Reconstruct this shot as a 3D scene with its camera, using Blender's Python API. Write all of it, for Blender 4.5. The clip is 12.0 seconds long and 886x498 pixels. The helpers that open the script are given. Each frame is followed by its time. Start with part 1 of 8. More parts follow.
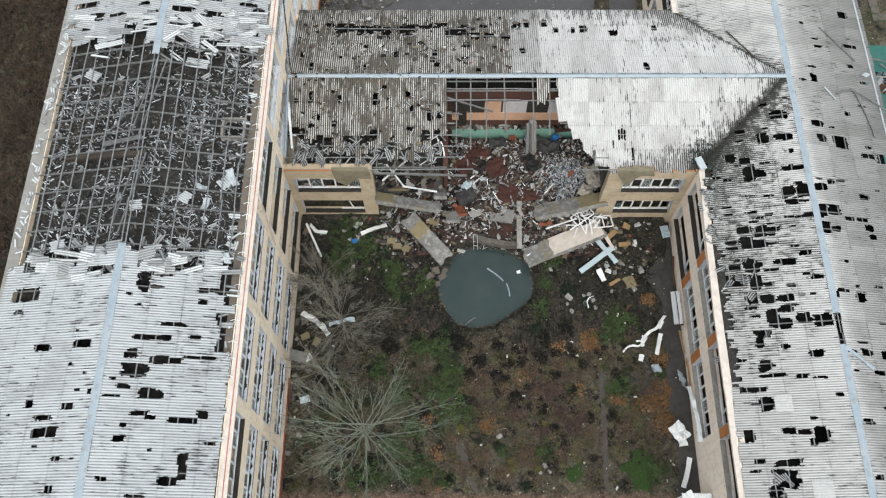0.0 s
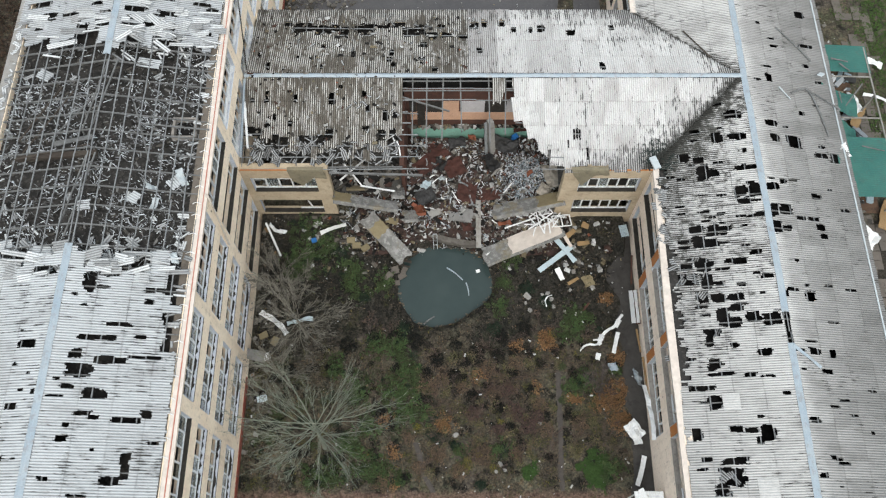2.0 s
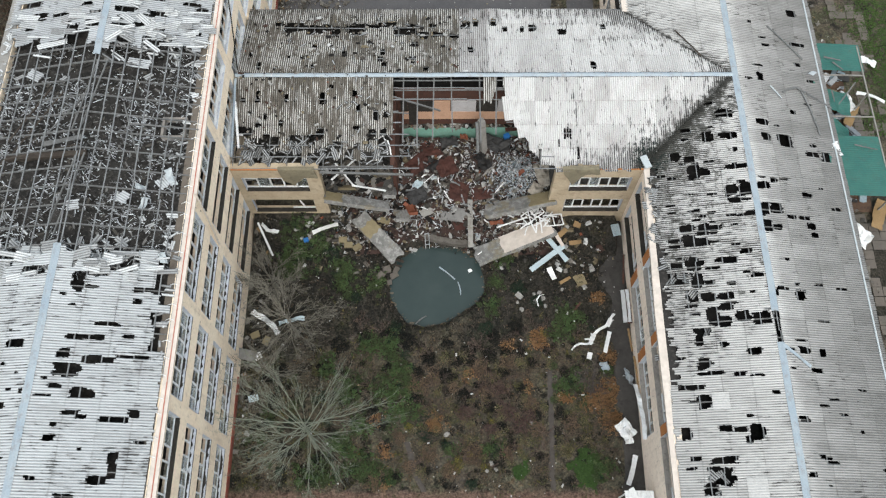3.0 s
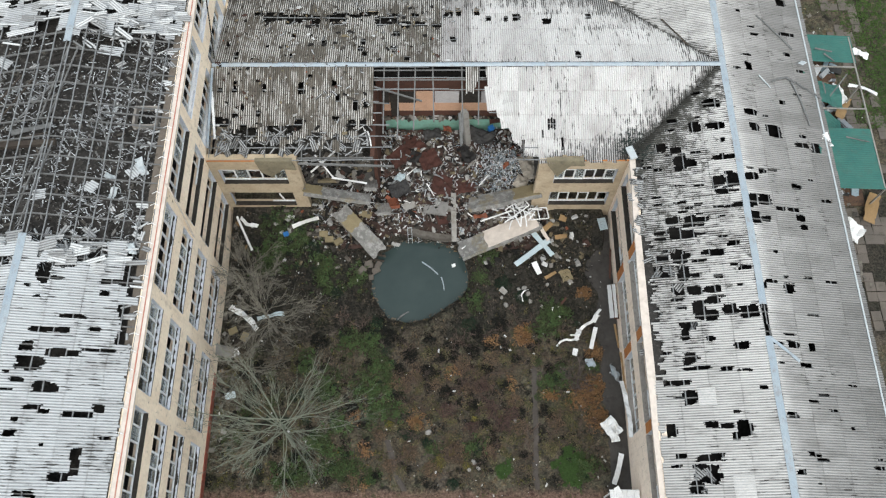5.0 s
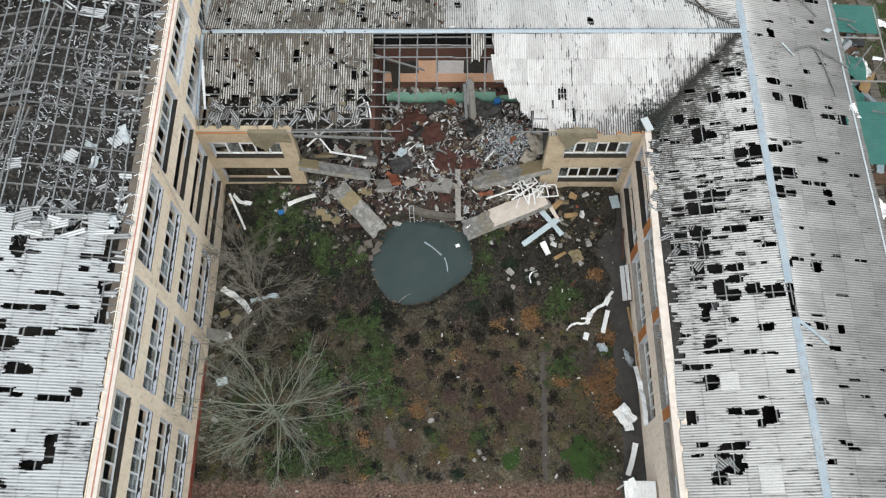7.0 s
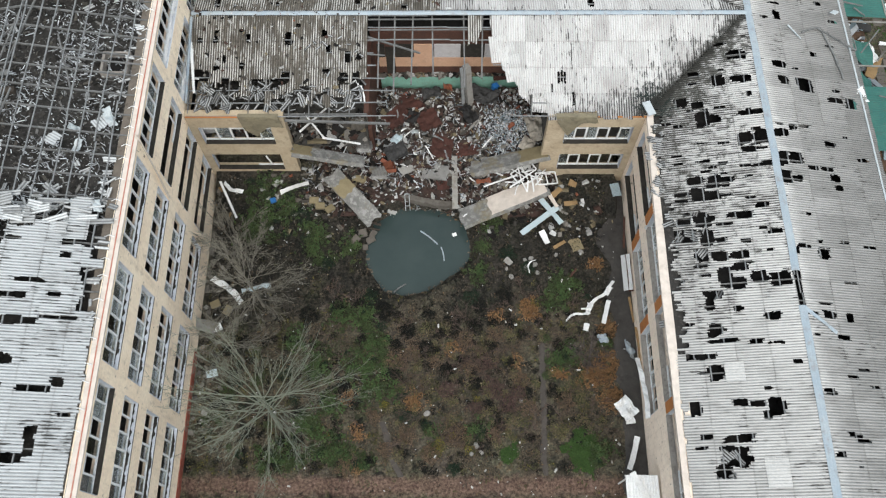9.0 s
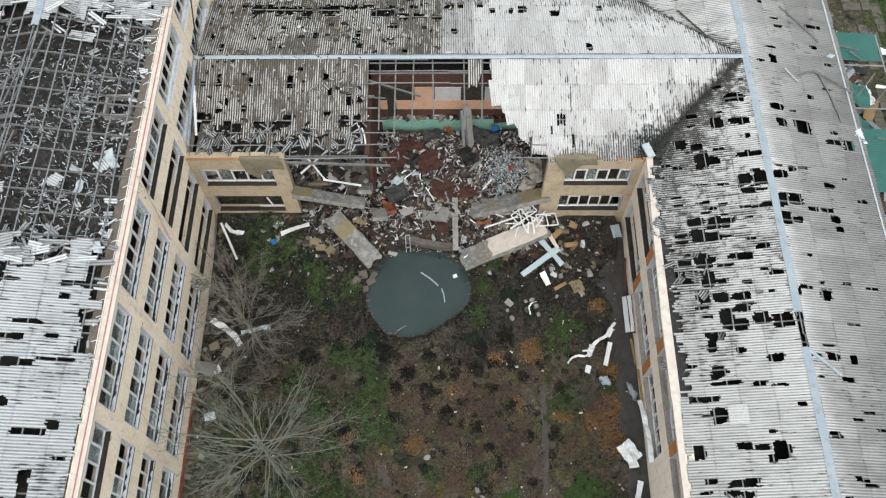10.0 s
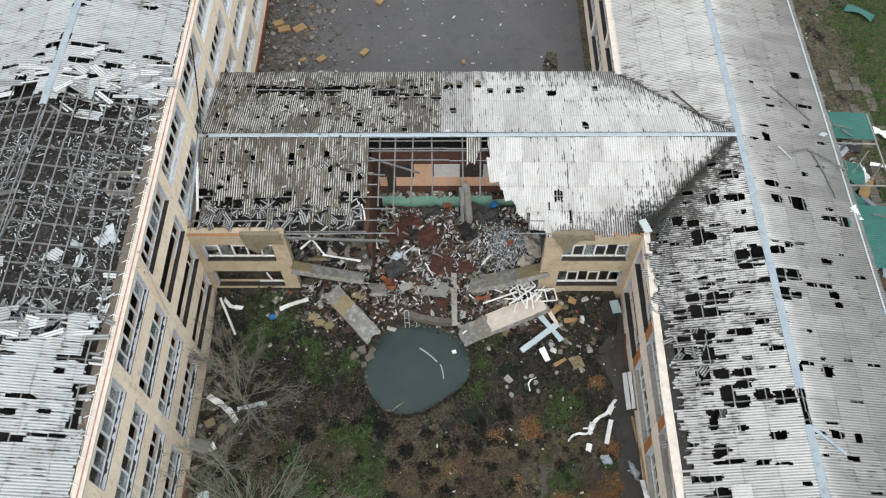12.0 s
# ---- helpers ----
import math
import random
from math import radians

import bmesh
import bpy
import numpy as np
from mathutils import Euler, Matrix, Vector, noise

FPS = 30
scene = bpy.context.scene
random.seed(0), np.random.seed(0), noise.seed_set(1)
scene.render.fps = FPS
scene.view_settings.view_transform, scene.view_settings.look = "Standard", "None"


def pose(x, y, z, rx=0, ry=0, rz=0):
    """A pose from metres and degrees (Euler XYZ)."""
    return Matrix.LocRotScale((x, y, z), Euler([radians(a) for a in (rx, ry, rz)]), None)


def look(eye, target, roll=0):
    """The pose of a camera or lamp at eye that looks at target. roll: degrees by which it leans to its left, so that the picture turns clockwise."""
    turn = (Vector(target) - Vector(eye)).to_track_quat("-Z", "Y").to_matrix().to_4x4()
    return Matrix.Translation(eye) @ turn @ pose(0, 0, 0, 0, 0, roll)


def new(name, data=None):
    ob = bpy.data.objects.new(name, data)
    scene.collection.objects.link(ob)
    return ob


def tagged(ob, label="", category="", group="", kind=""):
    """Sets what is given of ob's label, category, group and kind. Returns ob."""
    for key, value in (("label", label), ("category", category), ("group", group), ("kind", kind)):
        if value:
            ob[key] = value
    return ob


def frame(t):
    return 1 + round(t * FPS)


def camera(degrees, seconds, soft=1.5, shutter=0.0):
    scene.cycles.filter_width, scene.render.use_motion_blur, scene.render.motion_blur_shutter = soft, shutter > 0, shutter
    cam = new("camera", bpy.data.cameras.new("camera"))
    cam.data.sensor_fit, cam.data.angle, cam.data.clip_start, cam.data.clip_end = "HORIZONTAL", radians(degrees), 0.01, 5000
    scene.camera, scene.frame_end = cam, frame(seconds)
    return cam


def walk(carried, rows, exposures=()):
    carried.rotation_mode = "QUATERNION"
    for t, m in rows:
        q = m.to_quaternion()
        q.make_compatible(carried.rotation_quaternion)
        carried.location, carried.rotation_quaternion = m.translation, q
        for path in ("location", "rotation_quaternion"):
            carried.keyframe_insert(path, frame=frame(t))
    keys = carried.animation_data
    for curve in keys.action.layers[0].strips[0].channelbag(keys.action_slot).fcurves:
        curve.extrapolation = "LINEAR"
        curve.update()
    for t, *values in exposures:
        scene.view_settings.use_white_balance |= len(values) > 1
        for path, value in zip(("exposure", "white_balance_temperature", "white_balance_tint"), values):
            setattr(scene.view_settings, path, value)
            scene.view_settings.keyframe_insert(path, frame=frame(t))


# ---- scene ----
cam = camera(57.0, 12.0, 1.25)
PATH = [
    (0, (-0.154, 0.951, 57.507), (-0.164, 1.752, 55.674), -0.6),
    (0.5, (0.221, 0.881, 57.547), (0.208, 1.683, 55.715), -0.8),
    (1, (0.847, 0.884, 57.588), (0.833, 1.686, 55.756), -0.9),
    (1.5, (1.748, 0.931, 57.628), (1.74, 1.73, 55.795), -0.6),
    (2, (2.63, 0.989, 57.673), (2.63, 1.785, 55.839), -0.0),
    (2.5, (3.158, 1.003, 57.717), (3.154, 1.797, 55.882), -0.3),
    (3, (3.495, 0.959, 57.667), (3.487, 1.755, 55.832), -0.6),
    (5, (4.766, 0.727, 56.113), (4.758, 1.535, 54.284), -0.6),
    (5.5, (4.774, 0.966, 54.861), (4.765, 1.767, 53.029), -0.6),
    (6, (4.662, 1.147, 53.64), (4.654, 1.944, 51.806), -0.6),
    (6.5, (4.564, 1.077, 52.989), (4.556, 1.872, 51.154), -0.5),
    (7, (4.532, 0.924, 52.817), (4.523, 1.722, 50.983), -0.6),
    (9, (4.715, 0.897, 51.204), (4.708, 1.692, 49.369), -0.5),
    (9.5, (4.724, 0.899, 51.083), (4.715, 1.7, 49.25), -0.6),
    (10, (4.792, 0.892, 51.089), (4.781, 1.781, 49.297), -0.7),
    (10.5, (4.896, 0.836, 51.112), (4.882, 1.786, 49.353), -0.8),
    (11, (4.975, 0.822, 51.125), (4.959, 1.778, 49.368), -0.9),
    (11.5, (5.033, 0.868, 51.114), (5.015, 1.839, 49.366), -0.9),
    (12, (5.15, 0.804, 51.119), (5.129, 1.856, 49.418), -1.0),
]
walk(cam, [(t, look(eye, target, roll)) for t, eye, target, roll in PATH])

# ---- light ----
world = bpy.data.worlds.new("overcast_sky")
scene.world = world
world.use_nodes = True
wn = world.node_tree
sky = wn.nodes.new("ShaderNodeTexSky")
sky.sky_type, sky.sun_disc = "NISHITA", False
sky.sun_elevation, sky.sun_rotation = radians(53), radians(176)
sky.air_density, sky.dust_density, sky.ozone_density = 1.0, 6.0, 1.0
grey = wn.nodes.new("ShaderNodeMix")
grey.data_type = "RGBA"
grey.inputs[0].default_value = 0.72
grey.inputs[7].default_value = (7.05, 7.6, 7.85, 1)
wn.links.new(sky.outputs[0], grey.inputs[6])
wn.links.new(grey.outputs[2], wn.nodes["Background"].inputs[0])
wn.nodes["Background"].inputs[1].default_value = 0.131
sun = new("sun", bpy.data.lights.new("sun", "SUN"))
sun.data.energy, sun.data.angle, sun.data.color = 1.25, radians(35), (0.985, 0.98, 0.93)
sun.matrix_world = look((2, -30.5, 41), (0, 0, 0))
scene.view_settings.exposure = 0.46


# ---- materials ----
class Nodes:
    """A short way to wire a node material."""

    def __init__(self, name):
        self.mat = bpy.data.materials.new(name)
        self.mat.use_nodes = True
        self.tree = self.mat.node_tree
        self.bsdf = self.tree.nodes["Principled BSDF"]

    def add(self, kind, **values):
        node = self.tree.nodes.new("ShaderNode" + kind)
        for key, value in values.items():
            if key in node.inputs:
                self.feed(node.inputs[key], value)
        return node

    def feed(self, socket, value):
        if isinstance(value, bpy.types.NodeSocket):
            self.tree.links.new(value, socket)
        elif isinstance(value, tuple) and len(value) == 3 and socket.type == "RGBA":
            socket.default_value = (*value, 1)
        else:
            socket.default_value = value

    def coords(self, kind="Object"):
        return self.tree.nodes.new("ShaderNodeTexCoord").outputs[kind]

    def position(self):
        return self.tree.nodes.new("ShaderNodeNewGeometry").outputs["Position"]

    def island(self):
        return self.tree.nodes.new("ShaderNodeNewGeometry").outputs["Random Per Island"]

    def chance(self):
        return self.tree.nodes.new("ShaderNodeObjectInfo").outputs["Random"]

    def scaled(self, vector, scale):
        node = self.add("Mapping")
        self.feed(node.inputs["Vector"], vector)
        node.inputs["Scale"].default_value = scale
        return node.outputs[0]

    def noise(self, vector, scale, detail=4.0, rough=0.6):
        return self.add("TexNoise", Vector=vector, Scale=scale, Detail=detail, Roughness=rough).outputs["Fac"]

    def ramp(self, value, stops, mode="LINEAR"):
        node = self.add("ValToRGB", Fac=value)
        node.color_ramp.interpolation = mode
        el = node.color_ramp.elements
        while len(el) < len(stops):
            el.new(0.5)
        for e, (place, colour) in zip(el, stops):
            e.position = place
            e.color = (colour, colour, colour, 1) if isinstance(colour, float) else (*colour, 1)
        return node.outputs[0]

    def math(self, op, a, b=0.5, clamp=False):
        node = self.add("Math")
        node.operation, node.use_clamp = op, clamp
        self.feed(node.inputs[0], a)
        self.feed(node.inputs[1], b)
        return node.outputs[0]

    def mix(self, fac, a, b, mode="MIX"):
        node = self.add("Mix")
        node.data_type, node.blend_type = "RGBA", mode
        self.feed(node.inputs[0], fac)
        self.feed(node.inputs[6], a)
        self.feed(node.inputs[7], b)
        return node.outputs[2]

    def done(self, colour, rough=0.9, metal=0.0, bump=None, strength=0.3, depth=0.02, tone=0.725):
        """tone: factor on the colour; near 1 keeps walls bright, making up for weak side light."""
        if tone < 1.0:
            colour = self.mix(1.0, colour, (tone, tone, tone), "MULTIPLY")
        self.feed(self.bsdf.inputs["Base Color"], colour)
        self.feed(self.bsdf.inputs["Roughness"], rough)
        self.feed(self.bsdf.inputs["Metallic"], metal)
        self.bsdf.inputs["Specular IOR Level"].default_value = 0.25
        if bump is not None:
            node = self.add("Bump", Strength=strength, Distance=depth, Height=bump)
            self.feed(self.bsdf.inputs["Normal"], node.outputs[0])
        return self.mat


def worn(name, a, b, stain, scale=1.2, fine=14.0, amount=0.5, rough=0.9, metal=0.0, strength=0.3, tone=0.725):
    """A surface of colour a drifting to b, with stains of its own shape."""
    n = Nodes(name)
    p = n.position()
    big = n.noise(p, scale)
    small = n.noise(p, fine, 6.0)
    colour = n.mix(n.ramp(big, [(0.35, 0.0), (0.65, 1.0)]), a, b)
    mask = n.ramp(n.noise(p, scale * 2.7, 8.0, 0.7), [(0.52, 0.0), (0.66, 1.0)])
    colour = n.mix(n.math("MULTIPLY", mask, amount), colour, stain)
    colour = n.mix(0.35, colour, n.ramp(small, [(0.3, 0.65), (0.7, 1.25)]), "MULTIPLY")
    return n.done(colour, rough, metal, small, strength, tone=tone)


def palette(name, stops, rough=0.9, fine=9.0):
    """Loose pieces, each of one colour out of a few."""
    n = Nodes(name)
    p = n.position()
    colour = n.ramp(n.island(), stops, "CONSTANT")
    small = n.noise(p, fine, 6.0)
    colour = n.mix(0.5, colour, n.ramp(small, [(0.3, 0.45), (0.7, 1.3)]), "MULTIPLY")
    return n.done(colour, rough, 0.0, small, 0.4)


def roof_material(name, along, ridge, tones, grime, lines, dash, crest=None, smear=None, dirty=None, low=0.94, high=1.05, spots=0.67):
    """Corrugated asbestos cement. along: the ridge's axis, ridge: its place; tones: grey from ridge to eaves, with any
    slope shading put in;
    lines: grime along the valleys; dash: how many dark runs; crest: worn pale crests over dirt; smear: moss beside the
    valley gutter; dirty: a stretch along y with more runs."""
    n = Nodes(name)
    local = n.coords()
    p = n.position()
    u = n.add("SeparateXYZ")
    n.feed(u.inputs[0], local)
    xyz = n.add("SeparateXYZ")
    n.feed(xyz.inputs[0], p)
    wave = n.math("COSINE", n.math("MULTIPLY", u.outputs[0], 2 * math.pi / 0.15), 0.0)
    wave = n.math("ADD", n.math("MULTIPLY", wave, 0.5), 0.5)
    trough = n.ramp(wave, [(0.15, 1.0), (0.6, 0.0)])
    across = xyz.outputs[0] if along == "y" else xyz.outputs[1]
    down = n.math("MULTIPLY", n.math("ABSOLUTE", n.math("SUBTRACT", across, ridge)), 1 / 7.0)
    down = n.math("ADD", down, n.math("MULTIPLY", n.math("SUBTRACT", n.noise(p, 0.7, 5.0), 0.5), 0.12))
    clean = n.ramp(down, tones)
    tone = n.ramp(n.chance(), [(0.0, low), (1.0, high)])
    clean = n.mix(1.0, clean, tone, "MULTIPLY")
    long = (1.25, 6.67, 1.0) if along == "y" else (6.67, 1.25, 1.0)
    run = n.noise(n.scaled(p, long), 1.0, 4.0, 0.65)
    region = n.math("SUBTRACT", n.noise(p, 0.35, 4.0, 0.6), 0.5)
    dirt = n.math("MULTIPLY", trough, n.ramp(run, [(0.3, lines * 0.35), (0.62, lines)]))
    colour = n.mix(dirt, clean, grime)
    if crest:
        worn_off = n.math("ADD", n.noise(n.scaled(p, long), 0.6, 3.0, 0.6), n.math("MULTIPLY", region, 0.9))
        pale = n.math("MULTIPLY", n.ramp(wave, [(0.45, 0.0), (0.8, 1.0)]), n.ramp(worn_off, [(0.40, 0.0), (0.55, 1.0)]))
        colour = n.mix(pale, colour, crest)
        cover = n.ramp(n.noise(p, 1.1, 8.0, 0.72), [(0.57, 0.0), (0.64, 0.75)])
        colour = n.mix(cover, colour, (0.105, 0.092, 0.073))
        lichen = n.ramp(n.noise(p, 2.9, 5.0, 0.6), [(0.68, 0.0), (0.73, 0.6)])
        colour = n.mix(lichen, colour, (0.30, 0.27, 0.15))
    # laps between the rows of sheets, and soot smudged along the waves
    end = n.math("ABSOLUTE", u.outputs[1])
    smudge = n.noise(n.scaled(p, (0.45, 1.1, 1.0) if along == "y" else (1.1, 0.45, 1.0)), 1.0, 6.0, 0.65)
    colour = n.mix(n.ramp(smudge, [(0.5, 0.0), (0.72, 0.42)]), colour, grime)
    lap = n.math("MULTIPLY", n.ramp(end, [(0.81, 0.0), (0.88, 0.5)]), n.ramp(n.noise(p, 1.7, 4.0), [(0.38, 0.1), (0.6, 1.0)]))
    colour = n.mix(lap, colour, grime)
    amount = n.math("ADD", n.math("MULTIPLY", region, 0.55), dash)
    amount = n.math("ADD", amount, n.ramp(end, [(0.5, 0.0), (0.88, 0.045)]))
    if dirty:
        stretch = n.ramp(n.math("MULTIPLY", xyz.outputs[1], 0.02), [(dirty[0] * 0.02, 0.0), (dirty[1] * 0.02, 1.0), (0.66, 1.0), (0.76, 0.0)])
        amount = n.math("ADD", amount, n.math("MULTIPLY", n.math("MULTIPLY", stretch, n.math("ADD", down, 0.3)), 0.16))
    if along == "x":
        amount = n.math("ADD", amount, n.ramp(down, [(0.62, 0.0), (0.9, 0.13)]))
    if smear:
        gap = n.math("ABSOLUTE", n.math("SUBTRACT", n.math("SUBTRACT", xyz.outputs[0], xyz.outputs[1]), smear))
        north = n.math("ABSOLUTE", n.math("SUBTRACT", n.math("ADD", xyz.outputs[0], xyz.outputs[1]), 58.65))
        gap = n.math("MINIMUM", gap, n.math("ADD", n.math("MULTIPLY", north, 1.6), 0.25))
        amount = n.math("ADD", amount, n.ramp(n.math("MULTIPLY", gap, 0.2), [(0.0, 0.24), (0.35, 0.10), (1.0, 0.0)]))
    mark = n.ramp(n.math("ADD", run, amount), [(0.635, 0.0), (0.68, 0.9)])
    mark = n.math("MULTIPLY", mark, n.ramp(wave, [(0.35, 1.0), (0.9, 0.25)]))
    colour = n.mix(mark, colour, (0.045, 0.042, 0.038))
    if dirty:
        moss = n.math("ADD", n.noise(p, 1.5, 9.0, 0.78), n.math("MULTIPLY", n.math("SUBTRACT", stretch, 1.0), 0.2))
        moss = n.math("ADD", moss, n.math("MULTIPLY", n.math("SUBTRACT", down, 0.5), 0.05))
        moss = n.math("ADD", moss, n.ramp(n.math("MULTIPLY", gap, 0.2), [(0.0, 0.13), (0.8, 0.0)]))
        colour = n.mix(n.ramp(moss, [(0.525, 0.0), (0.61, 0.88)]), colour, (0.05, 0.05, 0.043))
    if smear:
        off_x, off_y = n.math("SUBTRACT", xyz.outputs[0], 17.5), n.math("SUBTRACT", xyz.outputs[1], 29.2)
        foot = n.math("SQRT", n.math("ADD", n.math("MULTIPLY", off_x, off_x), n.math("MULTIPLY", off_y, off_y)), 0.0)
        foot = n.math("ADD", foot, n.math("MULTIPLY", n.math("SUBTRACT", n.noise(p, 3.2, 8.0, 0.8), 0.5), 8.5))
        colour = n.mix(n.ramp(n.math("MULTIPLY", foot, 0.2), [(0.10, 0.97), (0.22, 0.0)]), colour, (0.012, 0.024, 0.021))
        core = n.math("ADD", gap, n.math("MULTIPLY", n.math("SUBTRACT", n.noise(p, 2.4, 6.0, 0.75), 0.5), 2.6))
        colour = n.mix(n.ramp(core, [(0.25, 0.9), (0.7, 0.0)]), colour, (0.03, 0.03, 0.026))
    speck = n.ramp(n.noise(p, 7.0, 4.0, 0.7), [(spots, 0.0), (spots + 0.05, 0.7)])
    colour = n.mix(speck, colour, (0.10, 0.09, 0.08))
    colour = n.mix(0.45, colour, n.ramp(n.noise(p, 22.0, 5.0, 0.7), [(0.3, 0.75), (0.7, 1.2)]), "MULTIPLY")
    return n.done(colour, 0.9, 0.0, n.noise(p, 30.0), 0.2)


def greys(*stops, red=1.0, blue=0.985):
    return [(place, (g * red, g, g * blue)) for place, g in stops]


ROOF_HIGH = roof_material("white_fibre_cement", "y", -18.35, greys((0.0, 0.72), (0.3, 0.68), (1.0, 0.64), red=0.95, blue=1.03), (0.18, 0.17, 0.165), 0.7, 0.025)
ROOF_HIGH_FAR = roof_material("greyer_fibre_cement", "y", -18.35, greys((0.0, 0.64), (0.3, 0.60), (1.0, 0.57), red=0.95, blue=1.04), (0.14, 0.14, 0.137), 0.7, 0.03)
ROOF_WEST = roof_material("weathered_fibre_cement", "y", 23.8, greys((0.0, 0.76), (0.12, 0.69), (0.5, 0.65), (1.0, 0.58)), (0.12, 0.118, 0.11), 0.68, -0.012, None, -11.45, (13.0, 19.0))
# East slope gets darker greys that hold its shading as well as dirt.
ROOF_EAST = roof_material("shaded_grey_fibre_cement", "y", 23.8, greys((0.03, 0.70), (0.13, 0.50), (0.45, 0.38), (1.0, 0.275)), (0.12, 0.117, 0.108), 0.58, -0.02, None, None, None, 0.84, 1.12)
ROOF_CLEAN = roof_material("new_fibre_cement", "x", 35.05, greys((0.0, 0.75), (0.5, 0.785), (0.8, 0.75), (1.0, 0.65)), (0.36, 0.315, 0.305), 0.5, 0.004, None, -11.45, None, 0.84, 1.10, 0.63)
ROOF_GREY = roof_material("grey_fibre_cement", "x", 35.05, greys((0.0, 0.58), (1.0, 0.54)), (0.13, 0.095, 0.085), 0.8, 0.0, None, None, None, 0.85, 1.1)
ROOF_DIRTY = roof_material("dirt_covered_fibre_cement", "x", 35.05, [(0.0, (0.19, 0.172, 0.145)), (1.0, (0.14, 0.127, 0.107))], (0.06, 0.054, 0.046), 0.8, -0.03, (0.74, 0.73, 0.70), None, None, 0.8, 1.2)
PALE_TIMBER = worn("pale_battens", (0.345, 0.362, 0.37), (0.24, 0.252, 0.258), (0.125, 0.12, 0.115), 1.6, 20.0, 0.6)
EAVES_WOOD = worn("brown_grey_eaves_board", (0.22, 0.19, 0.16), (0.17, 0.145, 0.12), (0.09, 0.075, 0.06), 1.3, 14.0, 0.6)
def plaster_material(name, a, b, stain):
    """Painted render, chipped by splinters, with rain streaks down the wall."""
    n = Nodes(name)
    p = n.position()
    colour = n.mix(n.ramp(n.noise(p, 0.5), [(0.35, 0.0), (0.65, 1.0)]), a, b)
    streak = n.ramp(n.noise(n.scaled(p, (2.2, 2.2, 0.35)), 1.0, 6.0, 0.7), [(0.52, 0.0), (0.72, 0.45)])
    colour = n.mix(streak, colour, stain)
    patch = n.ramp(n.noise(p, 1.35, 8.0, 0.7), [(0.57, 0.0), (0.66, 0.5)])
    colour = n.mix(patch, colour, stain)
    chips = n.noise(p, 3.4, 3.0, 0.65)
    colour = n.mix(n.ramp(chips, [(0.665, 0.0), (0.69, 0.85)]), colour, (0.16, 0.115, 0.085))
    colour = n.mix(0.3, colour, n.ramp(n.noise(p, 6.0, 6.0), [(0.3, 0.65), (0.7, 1.25)]), "MULTIPLY")
    return n.done(colour, 0.9, 0.0, chips, 0.3, tone=1.0)


PLASTER = plaster_material("cream_plaster", (0.93, 0.80, 0.63), (0.88, 0.73, 0.56), (0.50, 0.40, 0.30))
# Dirty cream, also darkened to offset the sun on the south-facing cross walls.
DARKENED_PLASTER = worn("darkened_cream_plaster", (0.66, 0.55, 0.40), (0.58, 0.47, 0.33), (0.30, 0.25, 0.18), 0.8, 6.0, 0.5)
PINK = plaster_material("pinkish_plaster", (0.93, 0.81, 0.69), (0.88, 0.75, 0.63), (0.58, 0.48, 0.39))
CREAM = worn("pale_cornice_paint", (0.76, 0.68, 0.61), (0.70, 0.62, 0.55), (0.50, 0.44, 0.38), 0.7, 2.5, 0.4, 0.9, 0.0, 0.1, tone=0.8)
RED = worn("brick_red_paint", (0.33, 0.08, 0.05), (0.28, 0.085, 0.06), (0.36, 0.29, 0.23), 1.5, 12.0, 0.5)
PINK_RED = worn("faded_red_paint", (0.50, 0.17, 0.12), (0.56, 0.26, 0.20), (0.62, 0.5, 0.42), 1.5, 12.0, 0.6)
ORANGE = worn("orange_plaster", (0.62, 0.25, 0.08), (0.55, 0.22, 0.08), (0.5, 0.40, 0.30), 1.2, 12.0, 0.3)
CONCRETE = worn("grey_concrete", (0.30, 0.295, 0.285), (0.23, 0.225, 0.215), (0.13, 0.12, 0.11), 1.1, 12.0, 0.6)
PALE_CONCRETE = worn("pale_concrete", (0.40, 0.39, 0.37), (0.32, 0.31, 0.29), (0.20, 0.17, 0.13), 1.0, 14.0, 0.6)


def mortar_material():
    """Bare wall back with a lattice of pale mortar."""
    n = Nodes("mortar_smeared_concrete")
    p = n.position()
    bed = n.ramp(n.noise(p, 1.3, 6.0, 0.7), [(0.35, (0.20, 0.198, 0.19)), (0.65, (0.30, 0.298, 0.285))])
    pale = n.ramp(n.noise(p, 2.6, 6.0, 0.75), [(0.50, 0.0), (0.58, 0.7)])
    colour = n.mix(pale, bed, (0.44, 0.437, 0.425))
    tan = n.ramp(n.noise(p, 0.7, 4.0, 0.6), [(0.54, 0.0), (0.62, 0.6)])
    colour = n.mix(tan, colour, (0.30, 0.25, 0.155))
    dark = n.ramp(n.noise(p, 5.0, 6.0, 0.75), [(0.61, 0.0), (0.68, 0.6)])
    colour = n.mix(dark, colour, (0.06, 0.055, 0.05))
    return n.done(colour, 0.95, 0.0, n.noise(p, 9.0, 6.0), 0.6)


MORTAR = mortar_material()
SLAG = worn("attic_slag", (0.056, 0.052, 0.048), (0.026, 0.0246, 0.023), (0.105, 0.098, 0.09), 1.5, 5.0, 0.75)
# Near-black copy of the slag: shade under the closed roofs is put into it.
SHADED_SLAG = worn("shaded_attic_slag", (0.020, 0.019, 0.018), (0.012, 0.011, 0.011), (0.04, 0.038, 0.035), 1.5, 4.0, 0.6)
TIMBER = worn("weathered_timber", (0.243, 0.248, 0.246), (0.185, 0.188, 0.186), (0.078, 0.074, 0.07), 1.6, 20.0, 0.6)
